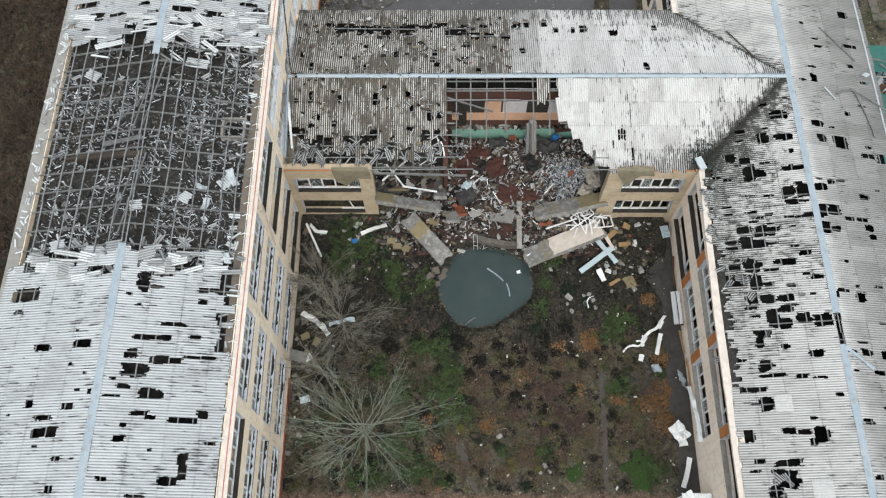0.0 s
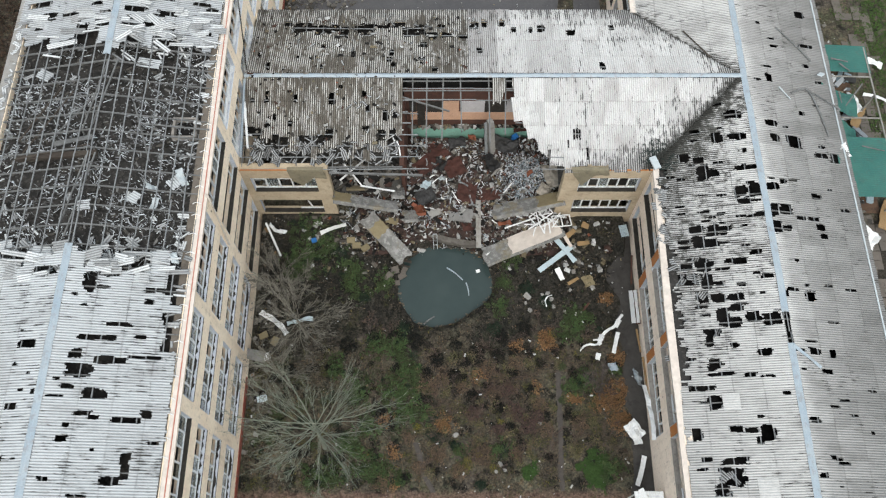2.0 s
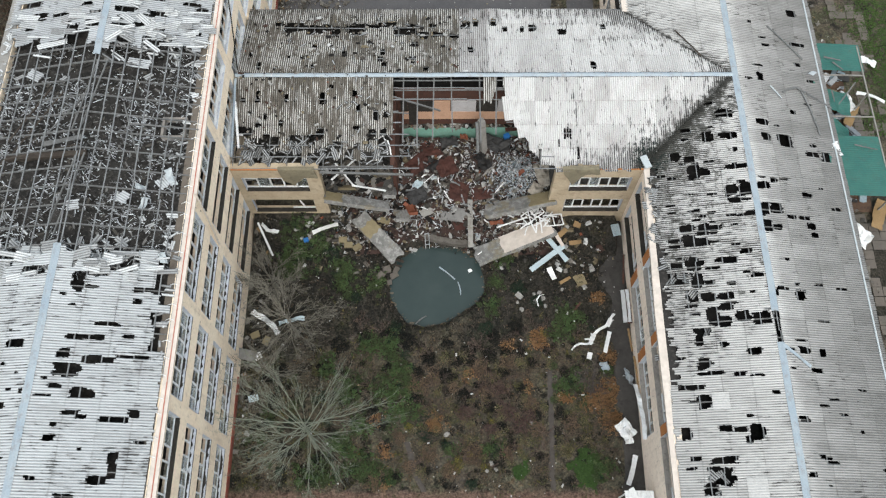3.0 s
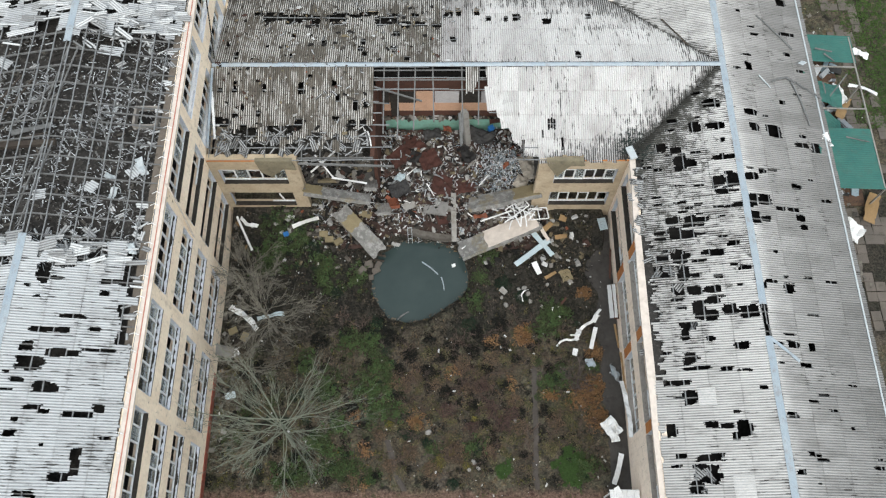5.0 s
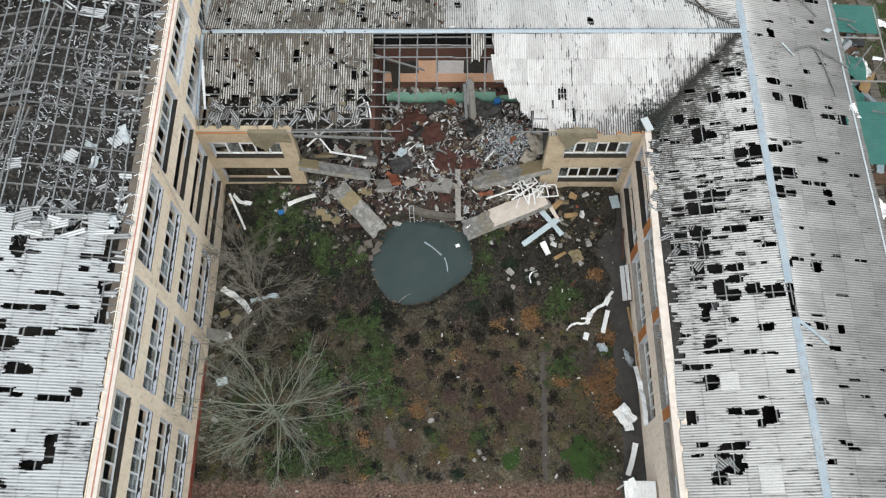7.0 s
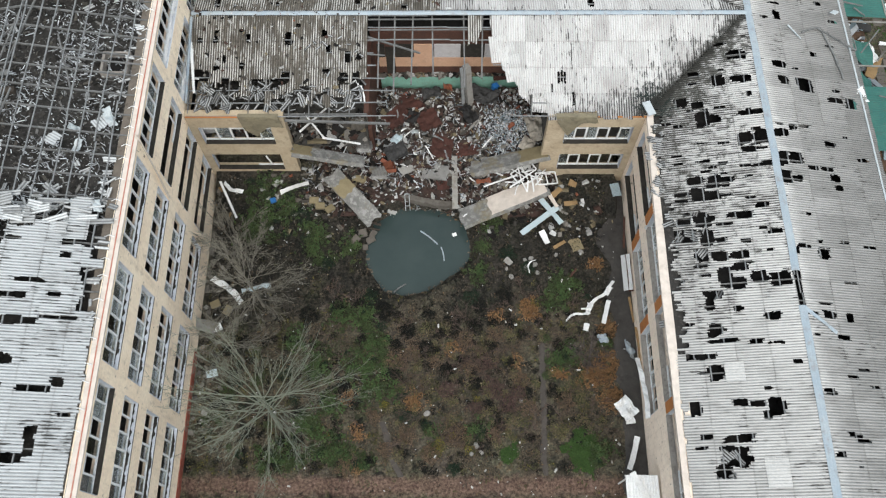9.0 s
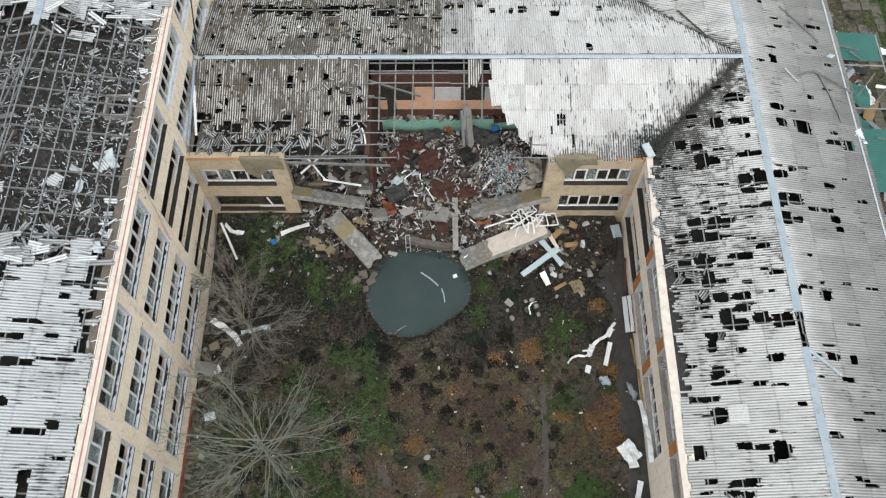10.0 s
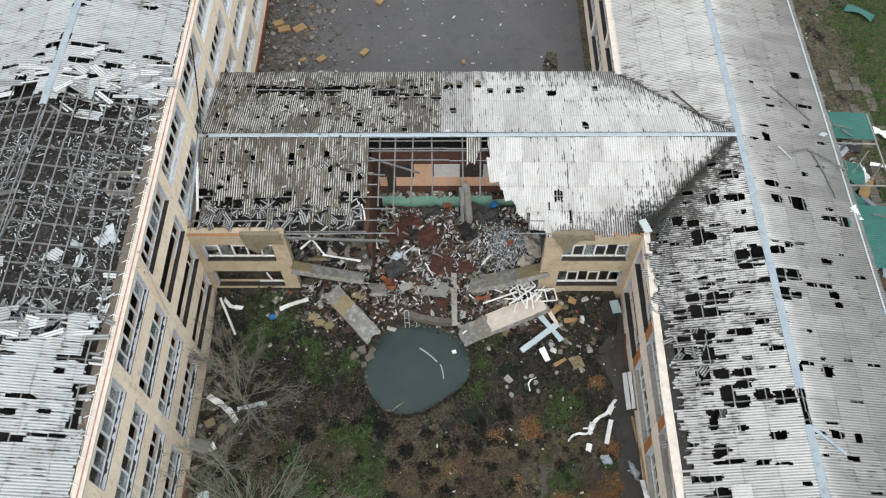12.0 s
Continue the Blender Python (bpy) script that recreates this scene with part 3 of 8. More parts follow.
HOLES_CROSS_NORTH_A = [
    (-7.44, 39.91, 0.51, 0.33), (-6.09, 39.78, 0.55, 0.39), (-4.64, 39.51, 0.31, 0.58), (-2.67, 40.15, 0.43, 0.26),
    (-1.11, 40.28, 0.39, 0.26), (0.35, 39.56, 0.7, 0.52), (1.78, 39.1, 0.39, 0.32), (2.94, 39.22, 0.47, 0.26),
    (-1.07, 37.29, 0.19, 0.28), (-1.2, 36.63, 0.17, 0.27), (-0.89, 36.03, 0.19, 0.24), (1.12, 36.74, 0.26, 0.24),
    (2.07, 35.67, 0.2, 0.26), (1.24, 38.21, 0.23, 0.25), (-3.82, 37.18, 0.15, 0.31), (-5.99, 35.93, 0.11, 0.24),
    (-9.83, 35.88, 0.15, 0.41), (5.26, 37.58, 0.17, 0.25), (4.99, 40.38, 0.31, 0.3), (5.7, 40.52, 0.18, 0.46),
    (7.0, 40.51, 0.2, 0.4), (4.03, 39.09, 0.31, 0.19), (7.84, 39.78, 0.2, 0.26), (9.09, 39.78, 0.16, 0.23),
]
HOLES_CROSS_NORTH_B = [
    (9.88, 39.97, 0.27, 0.33), (12.03, 39.5, 0.31, 0.26), (15.04, 40.01, 0.2, 0.26), (13.95, 35.98, 0.15, 0.29),
    (-0.54, 40.54, 0.32, 0.33), (-3.18, 39.37, 0.43, 0.19), (-8.83, 40.44, 0.28, 0.27), (-12.88, 39.93, 0.16, 0.2),
]
HOLES_CROSS_SOUTH = [
    (-10.47, 30.89, 0.49, 0.44), (-8.4, 30.15, 0.38, 0.33), (-6.49, 30.37, 1.09, 0.36), (-5.24, 30.81, 0.25, 0.4),
    (-5.13, 33.31, 0.19, 0.48), (-10.69, 33.21, 0.16, 0.17), (-9.1, 32.02, 0.12, 0.22), (-2.6, 32.64, 0.18, 0.26),
    (-2.91, 33.68, 0.14, 0.19), (-1.38, 32.09, 0.18, 0.37), (-4.02, 29.9, 0.35, 0.43), (-2.66, 31.17, 0.25, 0.15),
    (-1.6, 30.8, 0.28, 0.26), (-9.08, 29.72, 0.24, 0.22), (-7.48, 29.18, 0.35, 0.25), (-3.28, 28.81, 0.38, 0.25),
    (-1.9, 29.17, 0.42, 0.36), (-0.87, 29.53, 0.31, 0.54), (-10.61, 29.18, 0.28, 0.25), (-5.73, 29.17, 0.35, 0.25),
]

# ---- ground ----
POND = (2.8, 23.2)


def pond_radius(a):
    """The crater's uneven rim, by the angle round its middle."""
    return 3.46 - 0.12 * math.cos(a) + 0.13 * math.sin(a) + 0.21 * math.cos(2 * a) + 0.19 * math.sin(2 * a) + 0.12 * math.cos(3 * a) + 0.09 * math.sin(3 * a)


def shore(x, y):
    """1 at the water's edge, less over the water."""
    return math.hypot(x - POND[0], y - POND[1]) / pond_radius(math.atan2(y - POND[1], x - POND[0]))


def swell(x, y):
    return noise.noise((x * 0.35, y * 0.35, 0.0)) * 0.16 + noise.noise((x * 1.3, y * 1.3, 4.0)) * 0.07


def ground_height(x, y):
    z = swell(x, y) if -11.3 < x < 16.6 and y < 28.5 else swell(x * 0.5, y * 0.5) * 0.6
    d = shore(x, y) + 0.05 * noise.noise((x * 0.9, y * 0.9, 9.0)) + 0.03 * noise.noise((x * 2.6, y * 2.6, 9.0))
    z -= 1.6 * max(0.0, min(1.0, (1.14 - d) / 0.36))
    if -11.4 < x < 16.7 and 23.5 < y < 42:
        z += (0.9 * max(0.0, min(1.0, (y - 24.0) / 3.5)) + 0.55 * max(0.0, min(1.0, (y - 27.4) / 0.8))) * max(0.0, min(1.0, (-1.5 - x) / 3.0))
        z += 1.0 * max(0.0, min(1.0, (y - 25.0) / 2.5)) * max(0.0, min(1.0, (x - 11.0) / 2.0))
    return z


def axis(fine0, fine1, step, far):
    inner = list(np.arange(fine0, fine1 + step / 2, step))
    low = [fine0 - 1.2 * 1.35 ** k for k in range(1, 24)]
    high = [fine1 + 1.2 * 1.35 ** k for k in range(1, 24)]
    return [-far] + [a for a in reversed(low) if a > -far] + inner + [a for a in high if a < far] + [far]


b = Build()
b.grid([[(x, y, ground_height(x, y)) for x in axis(-14.0, 18.0, 0.35, 1500.0)] for y in axis(3.0, 31.0, 0.35, 1500.0)])
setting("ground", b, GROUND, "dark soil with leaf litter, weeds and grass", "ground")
b = Build()
b.grid([[(POND[0] + r * math.cos(a) * 5.0, POND[1] + r * math.sin(a) * 4.6, -0.66) for a in np.linspace(0, 2 * math.pi, 49)] for r in (0.0, 0.5, 1.0)])
setting("water", b, WATER, "still grey-green water in a bomb crater", "water")
b = Build()
b.grid([[(x, y, 0.06 + 0.03 * noise.noise((x * 0.2, y * 0.2, 0))) for x in np.linspace(LEFT_X + 0.6, RIGHT_X - 0.6, 24)] for y in np.linspace(CROSS_N, 92, 40)])
setting("pavement", b, ASPHALT, "wet dark asphalt yard strewn with debris", "yard")
b = Build()
b.grid([[(min(x + (17.07 - x) * 0.5 * noise.noise((x, y * 0.6, 0)), 17.07), y, 0.1 - 0.12 * (x < 15.6) + ground_height(x, y) * 0.4) for x in (15.5, 15.95, 16.5, 17.07)] for y in np.linspace(-8, 28.2, 60)])
setting("path", b, worn("dark_path_soil", (0.085, 0.079, 0.074), (0.06, 0.056, 0.052), (0.035, 0.033, 0.03), 0.8, 5.0, 0.7, 0.9), "dark asphalt path along the wall", "path")


# ---- walls with openings ----
def wall_with_windows(axis_name, face, inward, a0, a1, z0, z1, rows, spans, solid=(), piers=None):
    """A wall along x or y: face is its outer plane, inward its thickness with sign. rows: (sill, head); spans: (from, to) of the openings."""
    b = Build()

    def add(p0, p1, q0, q1, b=b):
        lo, hi = sorted((face, face + inward))
        if axis_name == "y":
            b.box(lo, p0, q0, hi, p1, q1)
        else:
            b.box(p0, lo, q0, p1, hi, q1)

    edges = [z0]
    for sill, head in rows:
        edges += [sill, head]
    edges.append(z1)
    for k in range(0, len(edges), 2):
        if piers is None or k == 0:
            add(a0, a1, edges[k], edges[k + 1])
        else:
            piers.append(("spandrel", Build()))
            add(a0, a1, edges[k], edges[k + 1], piers[-1][1])
    for k, (sill, head) in enumerate(rows):
        at = a0
        for s0, s1 in spans:
            if (k, s0) in solid:
                continue
            if piers is None:
                add(at, s0, sill, head)
            else:
                piers.append(("pier", Build()))
                add(at, s0, sill, head, piers[-1][1])
            at = s1
        add(at, a1, sill, head)
    return b


window_count = 0
window_meshes = {}


def pane_mesh(w, h):
    key = ("pane", round(w, 3), round(h, 3))
    if key not in window_meshes:
        window_meshes[key] = Build().box(-w / 2, -0.008, 0, w / 2, 0.008, h).mesh("pane", GLASS)
    return window_meshes[key]


def window(m, w, h, lights, recess, missing=(), broken_frame=False, dirty_sill=True, edging=False):
    """White frame in local x (width), z up, y outward; the sill reaches out to the wall's face."""
    global window_count
    window_count += 1
    step = w / lights
    key = ("frame", round(w, 2), round(h, 2), lights, broken_frame)
    if key not in window_meshes:
        b = Build()
        t, d = 0.1, 0.05
        if not broken_frame:
            b.box(-w / 2, -d, 0, w / 2, d, t).box(-w / 2, -d, h - t, w / 2, d, h)
            for k in range(lights + 1):
                x = -w / 2 + k * step
                b.box(max(x - t / 2, -w / 2), -d, t, min(x + t / 2, w / 2), d, h - t)
            for k in range(0, lights, 2):
                b.box(-w / 2 + k * step + t / 2, -d * 0.8, h * 0.68, -w / 2 + (k + 1) * step - t / 2, d * 0.8, h * 0.68 + t * 0.8)
        else:
            b.box(-w / 2, -d, 0, -w * 0.1, d, t)
            b.box(-w / 2, -d, t, -w / 2 + t, d, h * 0.8)
            b.beam((-w / 2 + step, 0, t), (-w / 2 + step * 1.2, 0.1, h * 0.7), t)
        window_meshes[key] = b.mesh("window", WHITE)
    ob = new("window_%d" % window_count, window_meshes[key])
    ob.matrix_world = m
    tagged(ob, "white plastic window frame with shattered panes" if missing or broken_frame else "white plastic window frame in cream wall", "window", "", "structure")
    key = ("sill", round(w, 2), recess, dirty_sill)
    if key not in window_meshes:
        b = Build()
        b.grid([[(x, 0.03 + recess * 1.08 * s, 0.035 - 0.02 * s + 0.025 * noise.noise((x * 3, s * 3, 1.0))) for x in np.linspace(-w / 2 + 0.02, w / 2 - 0.02, 24)] for s in (0.0, 0.35, 0.7, 1.0)])
        window_meshes[key] = b.mesh("sill", DUST if dirty_sill == "dust" else DARK_BOARD if dirty_sill else WHITE)
    part("sill", window_meshes[key], None, ob)
    key = ("reveal", round(w, 2), round(h, 2), recess)
    if key not in window_meshes:
        b = Build().box(-w / 2 + 0.002, 0.055, 0.03, -w / 2 + 0.02, recess, h).box(w / 2 - 0.02, 0.055, 0.03, w / 2 - 0.002, recess, h)
        window_meshes[key] = b.mesh("reveal", REVEAL)
    part("reveal", window_meshes[key], None, ob, "pale blue-grey reveal")
    if edging and rng.random() < 0.85:
        key = ("edge", round(w, 2), recess, rng.randint(0, 5))
        if key not in window_meshes:
            b, rows, seed = Build(), [], rng.uniform(0, 50)
            whole = rng.uniform(-0.2, 0.25)
            for x in np.linspace(-w / 2 + 0.02, w / 2 - 0.02, 110):
                deep = 0.09 + 0.13 * (noise.noise((x * 1.1, seed, 0)) + whole) + 0.12 * noise.noise((x * 3.5, seed, 3)) + 0.05 * noise.noise((x * 13.0, seed, 5))
                deep = max(0.004, min(deep, recess * 0.75))
                rows.append([(x, recess + 0.015, 0.0), (x, recess + 0.012, 0.06), (x, recess - deep * 0.6, 0.065), (x, recess - deep, 0.045)])
            window_meshes[key] = b.grid(rows).mesh("sill_edge", REVEAL)
        part("sill_edge", window_meshes[key], None, ob, "chipped white sill edge")
    if not broken_frame:
        for k in range(lights):
            if k not in missing:
                p = part("pane", pane_mesh(step - 0.085, h - 0.17), None, ob)
                p.matrix_parent_inverse = Matrix.Identity(4)
                p.location = (-w / 2 + (k + 0.5) * step, 0, 0.085)
                p.visible_shadow = False
    return ob


# left wing: four storeys
LEFT_ROWS = [(1.9, 3.9), (5.4, 7.35), (8.7, 10.65), (12.05, 14.0)]
LEFT_BAYS = [7.95 + 5.95 * k for k in range(-2, 12)]
LEFT_SPANS = [(c - 2.55, c + 2.55) for c in LEFT_BAYS]
left_piers = []
east = wall_with_windows("y", LEFT_X, -0.5, SOUTH, NORTH, 0.0, LEFT_TOP, LEFT_ROWS, LEFT_SPANS, (), left_piers)
left_wall = setting("wall_left_wing", east, PLASTER, "cream plastered four-storey wall with scarred patches", "wall")
for name, b in left_piers:
    part(name, b, PLASTER, left_wall)
b = Build().box(LEFT_WEST, SOUTH, 0, LEFT_WEST + 0.5, NORTH, LEFT_TOP)
b.box(LEFT_WEST + 0.5, SOUTH, 0, LEFT_X - 0.5, SOUTH + 0.5, LEFT_TOP).box(LEFT_WEST + 0.5, NORTH - 0.5, 0, LEFT_X - 0.5, NORTH, LEFT_TOP)
setting("wall_left_wing_outer", b, PLASTER, "cream plastered outer wall", "wall")
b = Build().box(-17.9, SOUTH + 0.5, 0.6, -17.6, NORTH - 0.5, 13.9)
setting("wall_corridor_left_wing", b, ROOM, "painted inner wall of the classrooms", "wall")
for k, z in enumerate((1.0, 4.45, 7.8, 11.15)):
    setting("floor_left_%d" % (k + 1), Build().box(LEFT_WEST + 0.5, SOUTH + 0.5, z - 0.25, LEFT_X - 0.5, NORTH - 0.5, z), ROOM, "classroom floor coloured as in unlit rooms", "floor")
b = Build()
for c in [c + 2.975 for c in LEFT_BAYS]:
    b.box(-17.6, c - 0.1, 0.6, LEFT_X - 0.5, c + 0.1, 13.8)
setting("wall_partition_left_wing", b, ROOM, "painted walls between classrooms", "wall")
b = Build()
b.grid([[(x, y, 13.95 + 0.1 * noise.noise((x * 0.8, y * 0.8, 2))) for x in np.linspace(LEFT_WEST + 0.5, LEFT_X - 0.5, 40)] for y in np.linspace(SOUTH, NORTH, 220)])
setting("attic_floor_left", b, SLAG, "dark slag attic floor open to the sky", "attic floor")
b = Build().box(LEFT_X - 0.38, SOUTH, LEFT_TOP, LEFT_X + 0.1, NORTH, LEFT_TOP + 0.1)
setting("trim_left_cornice", b, CREAM, "cream painted cornice along the eaves", "cornice")
b = Build().box(LEFT_X - 0.15, SOUTH, LEFT_TOP + 0.1, LEFT_X - 0.09, NORTH, LEFT_TOP + 0.12)
setting("trim_left_red_line", b, PINK_RED, "thin red edging on the cornice", "trim")
b = Build().box(LEFT_X - 0.95, SOUTH + 2, LEFT_TOP - 0.12, LEFT_X - 0.4, 36.5, LEFT_TOP - 0.04)
setting("trim_left_eaves_board", b, EAVES_WOOD, "brown-grey boarded eaves inside the cornice", "eaves")
b = Build()
for k in range(58):
    y = 8.0 + k * 1.06 + rng.uniform(-0.2, 0.2)
    b.tube([(LEFT_X - 0.75, y, LEFT_TOP), (LEFT_X - 0.45, y + 0.03, LEFT_TOP + 0.17), (LEFT_X - 0.2, y - 0.06, LEFT_TOP + 0.14)], [0.02, 0.022, 0.02], 4)
setting("trim_gutter_hooks", b, WHITE, "white gutter hooks along the cornice", "bracket")
b = Build().box(LEFT_X, SOUTH, 0.0, LEFT_X + 0.06, 15.8, 0.6).box(LEFT_X, CROSS_N + 0.1, 0.0, LEFT_X + 0.06, NORTH, 0.5)
setting("baseboard_left", b, RED, "red painted plinth at the foot of the wall", "plinth")
b = Build().box(LEFT_WEST - 0.25, SOUTH, LEFT_TOP - 0.25, LEFT_WEST + 0.45, NORTH, LEFT_TOP + 0.05)
setting("trim_left_gutter", b, PALE_CONCRETE, "wide concrete eaves slab littered with shards", "eaves")

for c in LEFT_BAYS:
    for s, (sill, head) in enumerate(LEFT_ROWS):
        if s < 2 and CROSS_S - 0.5 < c < CROSS_N + 0.5:
            continue
        gone = 24 < c < 27 and s < 3
        miss = tuple(k for k in range(6) if rng.random() < (0.35 if c < 17 else 0.6))
        m = pose(LEFT_X - 0.26, c, sill + 0.02, 0, 0, -90)
        window(m, 5.06, head - sill - 0.04, 6, 0.26, miss, gone, c < 30, c < 21 or c > 30)

# right wing: two storeys
RIGHT_ROWS = [(1.6, 3.8), (5.5, 7.45)]
RIGHT_SPANS = [(-6.1, -1.0), (-0.35, 4.75), (5.45, 10.6), (11.25, 16.5), (17.17, 22.2), (22.85, 27.9)] + [(42.6 + 5.35 * k, 47.3 + 5.35 * k) for k in range(6)]
west = wall_with_windows("y", RIGHT_X, 0.5, SOUTH, NORTH, 0.0, LOW_TOP, RIGHT_ROWS, RIGHT_SPANS, ((0, 5.45), (0, -0.35)))
setting("wall_right_wing", west, PINK, "pinkish cream plastered two-storey wall", "wall")
b = Build().box(RIGHT_EAST - 0.7, SOUTH, 0, RIGHT_EAST - 0.2, NORTH, 7.9)
b.box(RIGHT_X + 0.5, SOUTH, 0, RIGHT_EAST - 0.7, SOUTH + 0.5, LOW_TOP).box(RIGHT_X + 0.5, NORTH - 0.5, 0, RIGHT_EAST - 0.7, NORTH, LOW_TOP)
setting("wall_right_wing_outer", b, PLASTER, "cream plastered outer wall", "wall")
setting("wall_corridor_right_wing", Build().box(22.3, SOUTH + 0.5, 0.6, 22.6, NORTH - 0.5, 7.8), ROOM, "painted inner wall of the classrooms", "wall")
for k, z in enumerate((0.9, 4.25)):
    setting("floor_right_%d" % (k + 1), Build().box(RIGHT_X + 0.5, SOUTH + 0.5, z - 0.25, RIGHT_EAST - 0.7, NORTH - 0.5, z), ROOM, "classroom floor coloured as in unlit rooms", "floor")
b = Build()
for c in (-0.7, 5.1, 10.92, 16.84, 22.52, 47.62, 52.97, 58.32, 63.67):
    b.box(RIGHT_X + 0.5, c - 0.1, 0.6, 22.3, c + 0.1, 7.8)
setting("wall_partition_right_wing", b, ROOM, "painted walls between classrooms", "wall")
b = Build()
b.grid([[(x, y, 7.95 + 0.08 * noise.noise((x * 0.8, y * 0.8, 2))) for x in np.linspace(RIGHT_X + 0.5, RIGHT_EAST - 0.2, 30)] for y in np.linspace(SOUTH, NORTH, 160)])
setting("attic_floor_right", b, SHADED_SLAG, "slag attic floor coloured for shade under the holed roof", "attic floor")


def ledge(stations, z0, z1):
    """A straight-sided bar through stations of (y, from x, to x)."""
    return Build().grid([[(p, y, z0), (q, y, z0), (q, y, z1), (p, y, z1), (p, y, z0)] for y, p, q in stations])


b = ledge(((SOUTH, 16.76, 17.06), (9.9, 16.75, 17.06), (12.9, 16.77, 17.2), (13.1, 16.75, 17.25), (18.0, 16.75, 17.26), (21.0, 16.84, 17.28), (24.2, 16.93, 17.30), (27.0, 17.04, 17.40), (CROSS_S, 17.06, 17.46)), LOW_TOP - 0.1, LOW_TOP + 0.1)
b.box(16.74, CROSS_N, LOW_TOP - 0.1, 17.24, NORTH, LOW_TOP + 0.1)
setting("trim_right_cornice", b, CREAM, "pale cornice along the eaves", "cornice")
# Second strip blackens the gap between cornice and sheets.
b = Build().box(17.47, 13.0, LOW_TOP - 0.05, 17.85, CROSS_S, LOW_TOP + 0.06).box(17.2, 13.0, LOW_TOP - 0.05, 17.47, 24.2, LOW_TOP + 0.06)
setting("trim_right_gutter", b, GUTTER, "dark felt gutter behind the cornice", "gutter")
for s0, s1 in RIGHT_SPANS:
    for s, (sill, head) in enumerate(RIGHT_ROWS):
        if s == 0 and s0 in (5.45, -0.35):
            continue
        gone = not ((s == 1 and s0 == 17.17) or (s == 0 and s0 in (11.25, 17.17)) or s0 > 42)
        miss = tuple(k for k in range(6) if rng.random() < 0.5)
        window(pose(RIGHT_X + 0.32, (s0 + s1) / 2, sill + 0.02, 0, 0, 90), s1 - s0 - 0.05, head - sill - 0.04, 6, 0.32, miss, gone, "dust" if s0 < 20 else True)
b = Build()
for y in (10.92, 16.84, 22.52):
    b.box(RIGHT_X - 0.03, y - 0.32, 5.55, RIGHT_X, y + 0.32, 7.4)
for y in (16.84, 22.52):
    b.box(RIGHT_X - 0.03, y - 0.32, 1.55, RIGHT_X, y + 0.32, 3.7)
setting("trim_orange_piers", b, ORANGE, "orange painted piers between the windows", "pier")

# cross wing: two storeys, broken open
CROSS_ROWS = [(1.8, 3.75), (5.15, 7.1)]
b = wall_with_windows("x", CROSS_S, 0.5, LEFT_X, -5.35, 0.0, LOW_TOP, CROSS_ROWS, [(-10.95, -6.35)])
setting("wall_cross_west_part", b, DARKENED_PLASTER, "cream plastered wall, torn off at the collapse", "wall")
b = wall_with_windows("x", CROSS_S, 0.5, 11.1, RIGHT_X, 0.0, LOW_TOP, CROSS_ROWS, [(12.3, 16.6)])
setting("wall_cross_east_part", b, DARKENED_PLASTER, "cream plastered wall, torn off at the collapse", "wall")
b = Build().box(LEFT_X, CROSS_N - 0.5, 0, RIGHT_X, CROSS_N, LOW_TOP)
setting("wall_cross_north", b, PLASTER, "cream plastered wall to the asphalt yard", "wall")
for x, w, n in ((-8.62, 4.6, 5), (14.45, 4.25, 6)):
    for s, (sill, head) in enumerate(CROSS_ROWS):
        window(pose(x, CROSS_S + 0.32, sill + 0.02, 0, 0, 180), w, head - sill - 0.04, n, 0.32, (1, 2, 4) if s else (0, 1, 2, 3, 4), s == 0 and x < 0)
setting("trim_cross_red_edge", Build().box(LEFT_X + 0.1, CROSS_S - 0.1, LOW_TOP, -6.6, CROSS_S - 0.01, LOW_TOP + 0.06).box(13.6, CROSS_S - 0.1, LOW_TOP, 17.05, CROSS_S - 0.01, LOW_TOP + 0.06), ORANGE, "orange painted eaves edge", "trim")
setting("wall_inner_corridor", Build().box(HOLE_W, 34.6, 0, 17.5, 34.9, 8.6), BRICKISH, "red-brown bare masonry above a painted corridor wall", "wall")
setting("wall_panel_peach", Build().box(HOLE_W + 0.4, 34.52, 5.0, 11, 34.6, 5.98).box(2.6, 34.52, 5.98, 3.8, 34.6, 7.35), PEACH, "peach painted corridor wall", "wall")
setting("wall_panel_grey", Build().box(3.95, 34.54, 5.98, 5.7, 34.6, 7.35).box(7.3, 34.54, 5.98, 11.0, 34.6, 7.35), LILAC, "pale grey plastered corridor wall", "wall")
setting("wall_panel_dark", Build().box(0.15, 34.54, 5.98, 0.65, 34.6, 7.35).box(1.35, 34.54, 5.98, 2.55, 34.6, 7.35).box(5.72, 34.54, 5.98, 7.28, 34.6, 7.35), DARK_BOARD, "dark glazed panels in the corridor wall", "panel")
# No opening here: a dark plate stands for the shaded doorway.
setting("door_1", Build().box(0.7, 34.5, 4.2, 1.3, 34.56, 7.1), DARK_BOARD, "dark plate standing for the open doorway in the corridor wall", "doorway")
setting("wall_panel_turquoise", Build().box(HOLE_W + 0.4, 34.44, 1.0, 11.5, 34.6, 3.95), TURQUOISE, "turquoise painted ground-floor wall", "wall")
setting("wall_brown_partition", Build().box(HOLE_W - 0.25, 30.3, 0.5, HOLE_W + 0.1, 34.6, 8.05).box(HOLE_W - 0.2, 28.85, 7.75, HOLE_W + 0.1, 30.3, 8.05).box(HOLE_W - 0.2, 29.5, 0.5, HOLE_W + 0.05, 30.3, 5.1), BRICKISH, "bare red-brown cross wall left standing", "wall")
